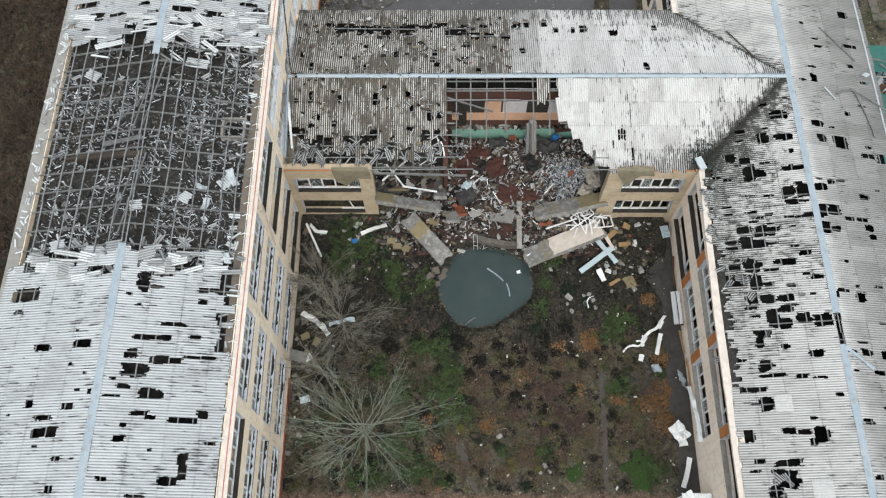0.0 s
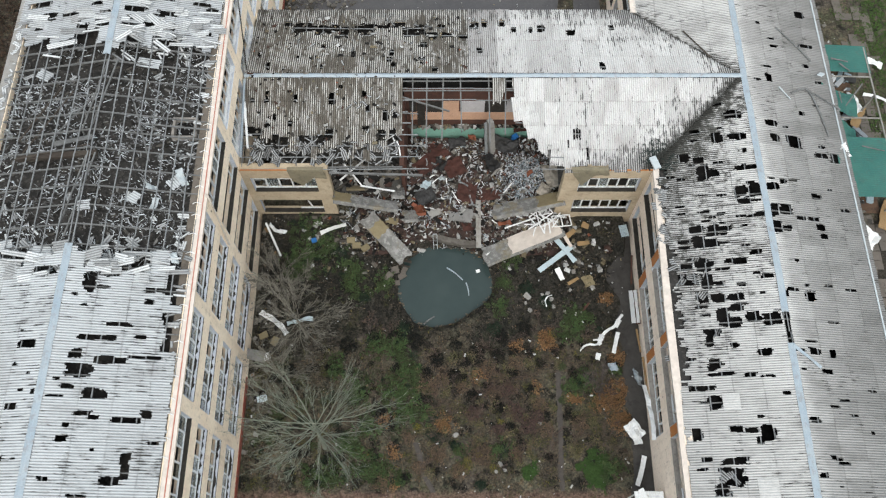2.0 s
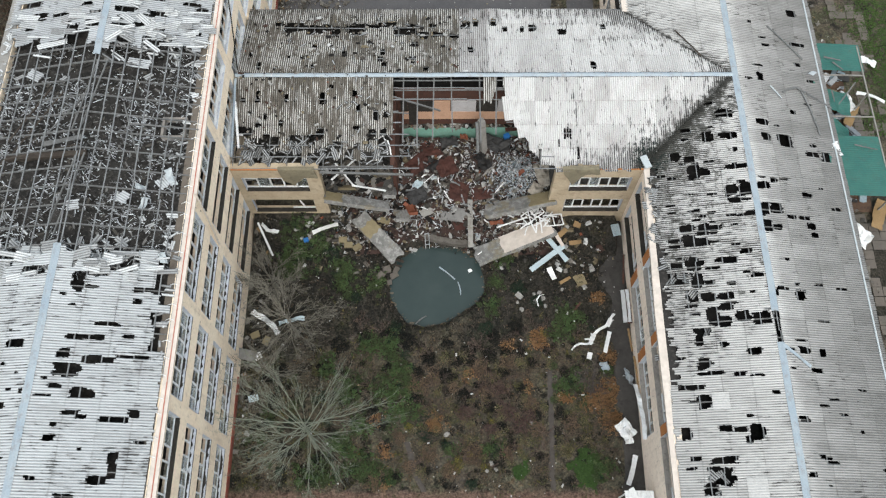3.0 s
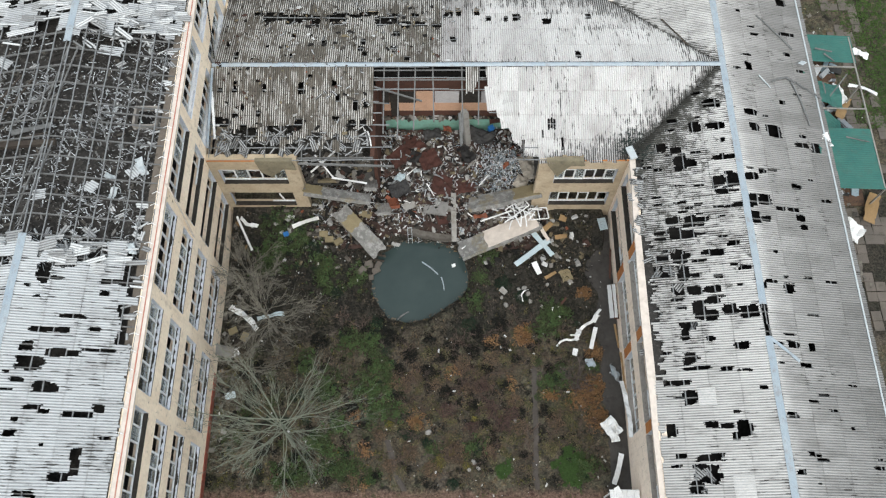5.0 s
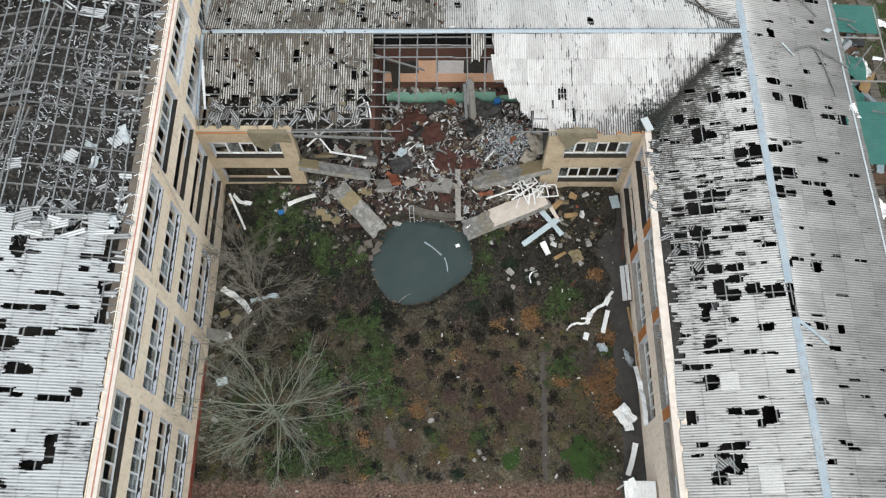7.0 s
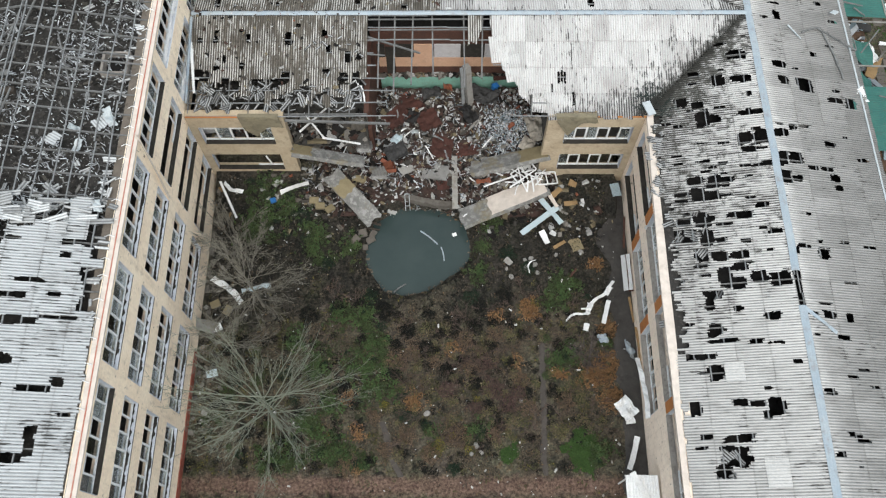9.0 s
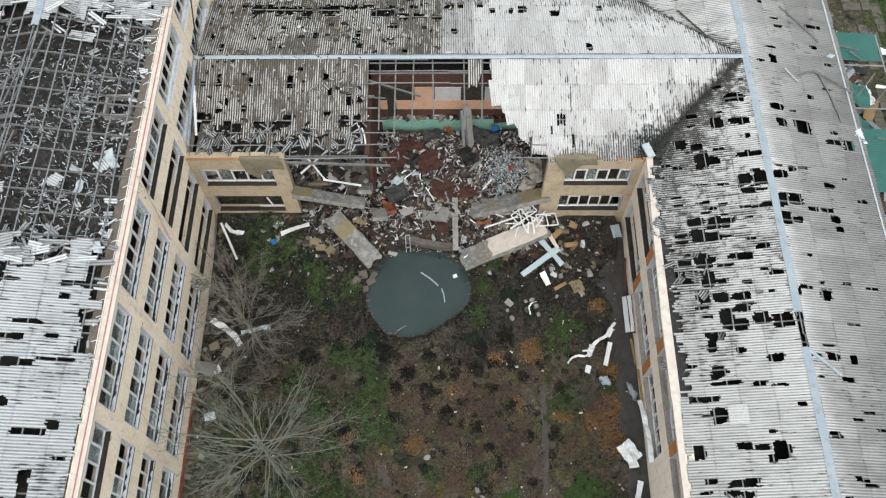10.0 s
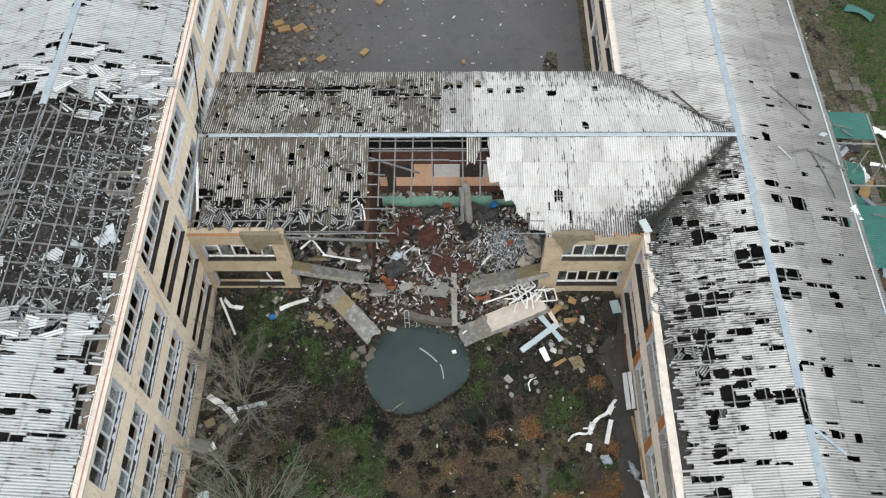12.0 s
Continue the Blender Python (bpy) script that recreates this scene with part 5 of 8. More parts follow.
def mound(x, y):
    """Height of the collapsed floors."""
    h = 0.2 + 1.7 * smooth(y, 26.0, 28.7) + 1.1 * smooth(y, 28.7, 32.3)
    h += 0.35 * noise.noise((x * 0.6, y * 0.6, 31)) + 0.22 * noise.noise((x * 1.9, y * 1.9, 13))
    h *= smooth(x, -5.6, -3.0) * (1 - 0.5 * smooth(x, 10.5, 12.6))
    h -= 1.1 * smooth(-shore(x, y), -1.3, -1.02)
    return h


b = Build()
b.grid([[(x, y, mound(x, y)) for x in np.linspace(-5.4, 12.4, 90)] for y in np.linspace(25.4, 34.1, 46)])
# Near-black patches also stand for the shaded voids between pieces.
thing("rubble_heap", "brown heap of collapsed floors and masonry", "rubble", None, b, worn("crushed_masonry", (0.085, 0.050, 0.042), (0.055, 0.040, 0.035), (0.016, 0.015, 0.015), 0.9, 5.0, 0.95, 1.0, 0.0, 0.8), "", "stuff")


def chunk_spot(x0, x1, y0, y1):
    x, y = rng.uniform(x0, x1), rng.uniform(y0, y1)
    return x, y, max(mound(x, y), ground_height(x, y)) if -5.3 < x < 12.3 and y > 25.5 else ground_height(x, y)


b = Build()
for _ in range(11000):
    x, y, z = chunk_spot(-5.2, 12.2, 25.8, 33.9)
    if noise.noise((x * 0.55, y * 0.55, 90)) + 0.4 * noise.noise((x * 1.7, y * 1.7, 9)) < -0.1 and rng.random() < 0.6:
        continue
    s = 0.03 + 0.27 * rng.random() ** 5.5
    b.block(pose(x, y, z + s * 0.15, rng.uniform(0, 60), rng.uniform(0, 60), rng.uniform(0, 360)), s * rng.uniform(0.6, 2.6), s * rng.uniform(0.5, 1.3), s * rng.uniform(0.3, 0.8), 0.25)
for _ in range(900):
    x, y, z = chunk_spot(-8, 15.5, 24.0, 28.2)
    if math.hypot(x - POND[0], y - POND[1]) > 4.4:
        s = 0.07 + 0.3 * rng.random() ** 4
        b.block(pose(x, y, z + s * 0.2, rng.uniform(0, 50), rng.uniform(0, 50), rng.uniform(0, 360)), s * rng.uniform(0.7, 2.2), s, s * 0.6, 0.25)
thing("rubble_chunks", "mixed chunks of concrete, brick and plaster on the heap", "rubble", None, b, RUBBLE, "", "stuff")
b = Build()
for _ in range(2400):
    x, y = rng.gauss(8.9, 1.0), rng.gauss(31.0, 0.9)
    z = mound(x, y) + 0.35 * math.exp(-((x - 8.8) ** 2 + (y - 30.8) ** 2) / 1.6)
    s = rng.uniform(0.025, 0.085)
    b.block(pose(x, y, z + 0.05, rng.uniform(0, 90), rng.uniform(0, 90), rng.uniform(0, 360)), s * rng.uniform(1, 4), s, s * 0.4, 0.3)
for _ in range(4200):
    x, y, z = chunk_spot(-5, 12, 26.3, 33.8)
    if noise.noise((x * 0.7, y * 0.7, 55)) + rng.uniform(-0.3, 0.3) < 0:
        continue
    s = 0.02 + 0.09 * rng.random() ** 3
    b.block(pose(x, y, z + 0.12, rng.uniform(-30, 30), rng.uniform(-30, 30), rng.uniform(0, 360)), s * rng.uniform(1.5, 7), s * 0.6, s * 0.4, 0.2)
thing("metal_scrap", "glinting heap of grey and white scrap", "scrap", None, b, SCRAP, "", "stuff")
b = Build()
for _ in range(420):
    x, y = rng.uniform(-11, -0.6), rng.uniform(28.9, 31.1)
    s = 0.08 + 0.35 * rng.random() ** 3
    b.block(pose(x, y, 4.25 + s * 0.3, rng.uniform(0, 40), rng.uniform(0, 40), rng.uniform(0, 360)), s * rng.uniform(0.7, 3.5), s, s * 0.5, 0.25)
for _ in range(160):
    x, y = rng.uniform(0.0, 11), rng.uniform(34.4, 34.58)
    s = 0.08 + 0.2 * rng.random() ** 2
    b.block(pose(x, y, 4.1, rng.uniform(0, 40), rng.uniform(0, 40), rng.uniform(0, 360)), s * 2, s, s, 0.3)
thing("room_debris", "splintered furniture and plaster on the upper floor", "debris", None, b, RUBBLE, "", "stuff")


# ---- fallen pieces ----
def ragged_slab(length, width, thick, seed):
    """A slab with broken ends."""
    r = random.Random(seed)
    edge = []
    n = 7
    for k in range(n):
        edge.append((-length / 2 + length * k / (n - 1), -width / 2 + r.uniform(-0.05, 0.05)))
    for k in range(4):
        edge.append((length / 2 + r.uniform(-0.18, 0.12), -width / 2 + width * (k + 0.5) / 4))
    for k in range(n):
        edge.append((length / 2 - length * k / (n - 1), width / 2 + r.uniform(-0.05, 0.05)))
    for k in range(4):
        edge.append((-length / 2 + r.uniform(-0.12, 0.18), width / 2 - width * (k + 0.5) / 4))
    b = Build()
    m = len(edge)
    b.v = [(x, y, -thick / 2) for x, y in edge] + [(x, y, thick / 2) for x, y in edge]
    b.f = [tuple(range(m - 1, -1, -1)), tuple(range(m, 2 * m))] + [(k, (k + 1) % m, m + (k + 1) % m, m + k) for k in range(m)]
    return b


def between(a, c, roll=0.0, heave=0.0):
    """The pose midway from a to c, its x axis along them."""
    a, c = Vector(a), Vector(c)
    way = c - a
    q = way.to_track_quat("X", "Z").to_matrix().to_4x4()
    return Matrix.Translation((a + c) / 2 + Vector((0, 0, heave))) @ q @ pose(0, 0, 0, roll, 0, 0), way.length


def wall_panel(a, c, width, thick, roll, seed, facing, label):
    m, length = between(a, c, roll)
    top = thing("wall_panel", label, "wall panel", m, None, None, "fallen wall panels")
    body = part("body", ragged_slab(length, width, thick, seed), MORTAR, top)
    for f0, f1, side, material in facing:
        b = ragged_slab(length * (f1 - f0), width * 0.96, 0.05, seed + 3)
        p = part("plaster", b, material, body, "patch of cream plaster" if material is CREAM else "patch of dried mortar")
        p.matrix_parent_inverse = Matrix.Identity(4)
        p.location = (length * ((f0 + f1) / 2 - 0.5), width * 0.5 * side * 0.04, thick / 2 + 0.028)
    return top


wall_panel((5.81, 25.14, 0.34), (11.61, 27.09, 1.71), 1.55, 0.35, -14, 1, ((0.33, 0.97, 1, CREAM),), "fallen wall panel half faced with cream plaster")
wall_panel((6.5, 28.08, 2.15), (11.69, 28.75, 3.31), 1.35, 0.35, -24, 2, ((0.62, 0.98, -1, YELLOW_WOOL),), "fallen grey concrete wall panel above the heap")
wall_panel((-3.19, 27.86, 1.95), (-0.2, 25.12, 0.24), 1.25, 0.35, 8, 3, ((0.18, 0.42, 1, YELLOW_WOOL),), "grey wall panel slid down beside the pond")
wall_panel((-5.28, 27.87, 5.07), (-0.69, 27.53, 4.19), 0.95, 0.3, -25, 4, ((0.0, 0.28, 1, YELLOW_WOOL),), "sagging strip of wall between the storeys")


def block_piece(m, w, h, label):
    """A piece of masonry with the print of tiles left in mortar."""
    top = thing("masonry_piece", label, "masonry", m, None, None, "masonry pieces")
    body = part("body", ragged_slab(w, h, 0.25, 5), MORTAR, top)
    for i in range(int(w / 0.2)):
        for j in range(int(h / 0.26)):
            if rng.random() < 0.8:
                b = Build().block(pose(-w / 2 + 0.12 + i * 0.2, -h / 2 + 0.15 + j * 0.26, 0.14), 0.13, 0.19, 0.03)
                part("tile", b, PALE_CONCRETE, body)
    return top


block_piece(pose(-0.74, 28.96, 3.9, -42, 5, 3), 0.9, 2.4, "upright piece of wall with rows of mortar prints")
block_piece(pose(0.16, 27.44, 2.83, -30, 12, 8), 1.0, 1.3, "tilted square piece of wall with mortar prints")


def beam_thing(name, label, a, c, wide, deep, material, category="beam", group=""):
    m, length = between(a, c)
    b = Build()
    n = 6
    rows = []
    for k in range(n + 1):
        x = -length / 2 + length * k / n
        dx = 0.5 * wide * noise.noise((k * 1.3, length, 2.0)) * 0.25
        rows.append([(x, -wide / 2 + dx, -deep / 2), (x, wide / 2 + dx, -deep / 2), (x, wide / 2 + dx, deep / 2), (x, -wide / 2 + dx, deep / 2), (x, -wide / 2 + dx, -deep / 2)])
    b.grid(rows)
    b.f.append((3, 2, 1, 0))
    k = n * 5
    b.f.append((k, k + 1, k + 2, k + 3))
    return thing(name, label, category, m, b, material, group)


beam_thing("concrete_beam", "grey concrete beam sloping down the heap to the pond", (5.3, 29.14, 2.15), (5.36, 26.01, 0.29), 0.38, 0.35, PALE_CONCRETE)
beam_thing("concrete_column", "standing concrete column under the breach", (6.44, 32.62, 2.15), (6.08, 33.29, 6.73), 0.42, 0.42, PALE_CONCRETE, "column")
beam_thing("timber_post", "pale timber leaning on the column", (5.99, 32.54, 2.34), (5.73, 33.19, 6.63), 0.2, 0.12, PALE_TIMBER, "timber")
for a, c in (((0.51, 27.65, 0.29), (2.11, 26.96, 0.1)), ((2.11, 26.92, 0.1), (3.71, 26.53, 0.05)), ((3.71, 26.53, 0.05), (5.21, 26.38, 0))):
    beam_thing("edge_beam", "weathered concrete foundation beam at the water's edge", a, c, 0.42, 0.5, worn("stained_concrete", (0.20, 0.185, 0.165), (0.14, 0.125, 0.11), (0.07, 0.06, 0.05), 1.1, 10.0, 0.7), "beam", "foundation beams")
beam_thing("roof_beam", "grey timber wall plate sagging along the torn eaves", (-10.94, 28.54, 8.24), (-0.19, 28.75, 7.99), 0.09, 0.14, TIMBER)
beam_thing("roof_beam", "second grey timber along the torn eaves", (-5.27, 28.3, 8.0), (1.2, 28.42, 7.41), 0.13, 0.14, TIMBER)


def ladder(m):
    top = thing("ladder", "small pale bent tubular steps over the pond edge", "ladder", m)
    for x in (-0.15, 0.15):
        part("rail", Build().tube([(x, -0.75, -0.75), (x, -0.35, 0.0), (x, 0.1, 0.15), (x, 0.3, 0.0)], [0.024] * 4), PALE_METAL, top)
    for y, z in ((-0.55, -0.38), (0.1, 0.15)):
        part("rung", Build().beam((-0.15, y, z), (0.15, y, z), 0.04), PALE_METAL, top)
    return top


ladder(pose(2.01, 26.89, 0.44, 0, 0, 4))


def loose_frame(m, w, h, bars, t=0.09, label="torn-out white window frame on the debris", material=None):
    top = thing("window_frame", label, "window frame", m, None, None, "torn-out window frames")
    mat_ = material or WHITE
    for x in (-w / 2, w / 2):
        part("stile", Build().box(x - t / 2, -h / 2, -0.04, x + t / 2, h / 2, 0.04), mat_, top)
    for y in (-h / 2, h / 2):
        part("rail", Build().box(-w / 2 + t / 2, y - t / 2, -0.038, w / 2 - t / 2, y + t / 2, 0.038), mat_, top)
    for k in range(1, bars + 1):
        x = -w / 2 + w * k / (bars + 1)
        part("mullion", Build().box(x - t / 2, -h / 2 + t / 2, -0.035, x + t / 2, h / 2 - t / 2, 0.035), mat_, top)
    return top


for x, y, z, rz, w, h, n in ((10, 27.81, 2.34, 35, 1.6, 0.8, 1), (11.6, 27.5, 1.95, 10, 1.4, 0.9, 1)):
    loose_frame(pose(x, y, z, rng.uniform(-15, 15), rng.uniform(-15, 15), rz), w, h, n, 0.07)


def plank(a, c, wide, label, material=WHITE, bend=0.0, name="plank", group=""):
    """A thin board or strip from a to c, bowed by bend."""
    m, length = between(a, c)
    b = Build()
    n = 14
    up, down = [], []
    seed = a[0] * 3.7 + c[1]
    limp = name in ("metal_strip", "gutter")
    for k in range(n + 1):
        f = k / n
        x, s = -length / 2 + length * f, bend * math.sin(math.pi * f)
        chip = [1 + (0.5 if limp else 0.3) * min(0.0, noise.noise((f * 9, seed, side)) - 0.05) - (0.25 * noise.noise((seed, f, side)) ** 2 if k in (0, n) else 0.0) for side in (1, 5)]
        twist = 0.12 * math.sin(f * 4 + length) + (0.9 * noise.noise((f * 5, seed, 8)) if limp else 0.0)
        lift = 0.16 * noise.noise((f * 4, seed, 11)) if limp else 0.02 * noise.noise((f * 5, seed, 11))
        s += 0.1 * noise.noise((f * 3.5, seed, 14)) if limp else 0.0
        lo, hi = s - wide / 2 * chip[0], s + wide / 2 * chip[1]
        up.append([(x, lo, 0.025 + lift - twist * wide), (x, hi, 0.025 + lift + twist * wide)])
        down.append([(x, hi, lift - 0.025 + twist * wide), (x, lo, lift - 0.025 - twist * wide)])
    b.grid([u + d + u[:1] for u, d in zip(up, down)])
    return thing(name, label, "board", m, b, material, group)


plank((-10.8, 20.64, 0.73), (-8.76, 19.06, 0.44), 0.42, "white metal strip lying under the bare tree", WHITE, 0.15, "metal_strip")
plank((-8.8, 19.8, 0.54), (-6.94, 20.24, 0.49), 0.3, "pale greenish strip lying in the weeds", PALE_BLUE, 0.05, "metal_strip")
plank((-10.88, 27.6, 1.36), (-9.71, 25.22, 0.49), 0.16, "long white post fallen in the grass", WHITE, 0.0, "post")
plank((-10.58, 27.51, 1.36), (-9.29, 27, 1.07), 0.28, "bent white sheet by the wall", WHITE, -0.25, "metal_strip")
plank((-6.69, 26.83, 1.17), (-4.74, 27.43, 1.46), 0.32, "white-painted timber board with a chipped edge", WHITE, 0.06)
b = Build()
b.grid([[(16.60 + 0.36 * f + 0.02 * noise.noise((y, f, 2)), y - 0.25 * f, 0.2 + 0.92 * f) for f in (0.0, 0.33, 0.66, 1.0)] for y in np.linspace(22.5, 19.95, 7)])
thing("board", "white board leaning upright against the wall", "board", None, b, WHITE).modifiers.new("thick", "SOLIDIFY").thickness = 0.04
plank((15.87, 20.53, 0.49), (14.18, 19, 0.44), 0.22, "white bent metal strip on the grass", WHITE, 0.2, "metal_strip")
plank((14.18, 19, 0.49), (13.88, 18.21, 0.44), 0.36, "crumpled white metal strip on the grass", WHITE, 0.1, "metal_strip")
plank((13.98, 18.22, 0.49), (12.57, 17.81, 0.39), 0.15, "curled white metal strip on the grass", WHITE, -0.25, "metal_strip")
plank((15.45, 19.2, 0.39), (15.0, 17.62, 0.39), 0.3, "white broken board with dark scars", WHITE, 0.0)
plank((15.6, 20.15, 0.45), (15.3, 19.6, 0.42), 0.35, "small white torn plate on the grass", WHITE, 0.0)
plank((14.35, 18.75, 0.5), (13.6, 18.55, 0.45), 0.12, "short white strip across another", WHITE, 0.0, "metal_strip")
plank((13.93, 17.62, 0.39), (13.79, 17.13, 0.39), 0.36, "small white board on the grass", WHITE, 0.0)
plank((16.5, 10.3, 0.42), (15.85, 8.31, 0.4), 0.35, "broken white board with holes beside the wall", WHITE, 0.05)
plank((16.72, 15.0, 1.45), (16.93, 11.1, 1.95), 0.3, "long white gutter hanging along the wall", WHITE, 0.1, "gutter")
plank((9.87, 23.99, 0.54), (12.42, 25.87, 0.88), 0.42, "pale blue panel strip crossed over another", PALE_BLUE)
plank((11.21, 26.46, 0.97), (12.63, 24.69, 0.68), 0.4, "pale blue panel strip under another", PALE_BLUE)
plank((11.23, 24.19, 0.58), (11.63, 23.3, 0.44), 0.42, "short white panel on the weeds", WHITE)
plank((12.04, 23.01, 0.34), (12.84, 23.5, 0.34), 0.25, "yellowish board on the weeds", CARD)
plank((8.73, 22.22, 0.34), (9.13, 21.83, 0.34), 0.4, "grey slab piece in the weeds", PALE_CONCRETE)
plank((12.82, 25.98, 1.07), (13.72, 26.09, 1.07), 0.35, "ochre wooden board on the rubble", CARD)
plank((11.91, 26.39, 1.27), (12.61, 26.98, 1.46), 0.4, "ochre wooden box side on the rubble", CARD)
plank((13.2, 27.47, 1.46), (13.71, 27.27, 1.36), 0.45, "ochre wooden panel by the wall", CARD)
plank((11.51, 26.9, 1.66), (12.32, 25.7, 1.17), 0.3, "cream door leaf piece on the rubble", CREAM)
plank((7.31, 27.07, 1.56), (9.6, 27.7, 2.05), 0.12, "white pipe across the heap", WHITE, 0.0, "pipe")
plank((-4.87, 29.23, 5.17), (-2.87, 30.46, 6.34), 0.14, "white bar standing in the open room", WHITE, 0.0, "bar")
plank((-4.57, 30.25, 5.8), (-3.18, 29.02, 4.3), 0.12, "white bar crossing another in the open room", WHITE, 0.0, "bar")
plank((-3.38, 28.84, 5.07), (-0.89, 28.54, 4.78), 0.14, "white rail along the open floor edge", WHITE, 0.0, "bar")
plank((-11.25, 33.12, 9.51), (-10.82, 29.74, 8.87), 0.16, "white downpipe lying on the dirty roof", WHITE, 0.0, "downpipe")
plank((-11.22, 23.0, 14.98), (-11.42, 22.54, 8.73), 0.14, "long pale pole hanging down the wall", CREAM, 0.05, "pole")
plank((0.3, 28.7, 2.45), (1.1, 28.1, 2.2), 0.28, "orange-red metal plate crumpled on the heap", RED_METAL, 0.03, "metal_plate")
plank((6.01, 25.15, 0.49), (6.51, 25.55, 0.58), 0.4, "small white box side at the panel's end", WHITE)
plank((23.91, 15.35, 9.92), (25.48, 14.03, 9.62), 0.2, "loose piece of pale metal ridge cap on the roof", CAP, 0.02, "ridge_piece")
for a, c in (((28.58, 34.53, 8.97), (29.29, 31.94, 8.82)), ((28.38, 34.44, 9.07), (30.71, 32.99, 8.68)), ((27.2, 33.97, 9.26), (28.48, 34.53, 9.02)), ((26.98, 39.76, 9.26), (29.32, 37.09, 8.78)), ((29.24, 31.94, 8.82), (29.46, 30.79, 8.73))):
    plank(a, c, 0.12, "grey timber lath lying on the roof", TIMBER, 0.05, "lath", "laths on the roof")
plank((26.3, 34.36, 9.51), (27.01, 33.4, 9.36), 0.08, "white lath lying on the roof", PALE_METAL, 0.0, "lath", "laths on the roof")
plank((20.17, 39.36, 9.31), (21.69, 36.83, 9.65), 0.12, "dark timber lath on the cross roof", DARK_TIMBER, 0.0, "lath", "laths on the roof")
for a, c in (((-16.33, 29.2, 15.3), (-15.03, 25.37, 14.8)), ((-15.67, 27.68, 15.3), (-11.73, 27.66, 14.61)), ((-23.14, 25.45, 14.8), (-18.56, 26.25, 15.3)), ((-21.13, 30.5, 15), (-23.2, 26.78, 14.71)),
             ((-20.25, 30.04, 15.2), (-22.93, 25.82, 14.61)), ((-18.68, 29.67, 15.5), (-21.33, 26.78, 14.71)), ((-17.64, 32.14, 15.69), (-18.64, 26.83, 15.5)), ((-18.22, 32.14, 15.69), (-19.13, 27.2, 15.4)), ((-17.98, 25.5, 15.59), (-18.89, 20.12, 15.5)), ((-18.48, 25.3, 15.59), (-19.38, 20.87, 15.3))):
    beam_thing("roof_timber", "grey loose timber lying over the bare roof frame", a, c, 0.075, 0.08, DARK_TIMBER if a[0] < -20 else TIMBER, "timber", "loose roof timbers")
beam_thing("charred_timber", "blackened timber collapsed in the attic", (-23.34, 25.8, 14.31), (-18.39, 26.11, 14.51), 0.35, 0.25, DARK_TIMBER, "timber")
plank((-21.04, 26.59, 14.71), (-18.65, 26.95, 15), 0.35, "tan board fallen into the attic", TIMBER, 0.0)
for x, y, s in ((-22.48, 31.54, 0.9), (-15.88, 32.22, 1.4), (-13.37, 23.95, 0.7), (-18.07, 22.02, 0.7), (-20.11, 19.22, 1), (-22.49, 19.79, 0.8), (-15.47, 22.8, 0.6)):
    b = Build()
    corrugated_shard(b, pose(0, 0, 0, 0, 0, 0), 5, s)
    thing("sheet_piece", "large white piece of corrugated sheet on the bare battens", "roof sheet", pose(x, y, 15.65 - abs(x - LEFT_RIDGE) * PITCH_HIGH, 6, 8, rng.uniform(40, 120)), b, ROOF_HIGH, "large sheet pieces")


def hatch():
    top = thing("roof_hatch", "pale square hatch curb in the attic floor", "hatch", pose(-13.32, 27.91, 14.02))
    for x0, y0, x1, y1 in ((-0.75, -0.7, 0.75, -0.6), (-0.75, 0.6, 0.75, 0.7), (-0.75, -0.6, -0.6, 0.6), (0.6, -0.6, 0.75, 0.6)):
        part("curb", Build().box(x0, y0, 0, x1, y1, 0.5), DUST, top)
    # Thin dark plate stands for the shaded depth of the well.
    part("well", Build().box(-0.6, -0.6, 0.0, 0.6, 0.6, 0.06), SHADED_SLAG, top, "plate coloured for the shaded well")


hatch()


def carton(m, w, d, h, label, material, category="box", name="box"):
    top = thing(name, label, category, m)
    bevel(part("body", Build().box(-w / 2, -d / 2, 0, w / 2, d / 2, h), material, top), 0.03)
    part("lid", Build().box(-w / 2 - 0.02, -d / 2 - 0.02, h, w / 2 + 0.02, d / 2 + 0.02, h + 0.05), material, top)
    return top


carton(pose(17.14, 28.68, 8.63, 10, 12, 25), 0.5, 0.9, 0.1, "white metal box lid on the corner of the roofs", PALE_METAL, "box", "metal_box")


def radiator(m, w, l):
    top = thing("radiator", "grey-blue ribbed radiator lying on the dark soil", "radiator", m)
    for x in (-w / 2, w / 2 - 0.05):
        part("pipe", Build().box(x, -l / 2, 0, x + 0.05, l / 2, 0.1), PALE_BLUE, top)
    for k in range(9):
        y = -l / 2 + l * (k + 0.5) / 9
        bevel(part("rib", Build().box(-w / 2 + 0.05, y - l / 26, 0.01, w / 2 - 0.05, y + l / 26, 0.13), PALE_BLUE, top), 0.015)


radiator(pose(16.45, 27.1, ground_height(16.45, 27.1) + 0.05, 6, 4, 12), 0.6, 0.95)
carton(pose(-10.18, 17.36, 0.15, 4, 0, 30), 0.5, 0.4, 0.3, "white block under the bare tree", WHITE)
carton(pose(-10.21, 14.3, 0.15, 4, 0, 15), 0.65, 0.4, 0.25, "pale lilac box under the bare tree", PALE_BLUE)
carton(pose(-11.09, 17.47, 0.29, 8, 10, -10), 1.6, 0.7, 0.5, "grey concrete lump at the foot of the wall", CONCRETE, "concrete block", "concrete_block")


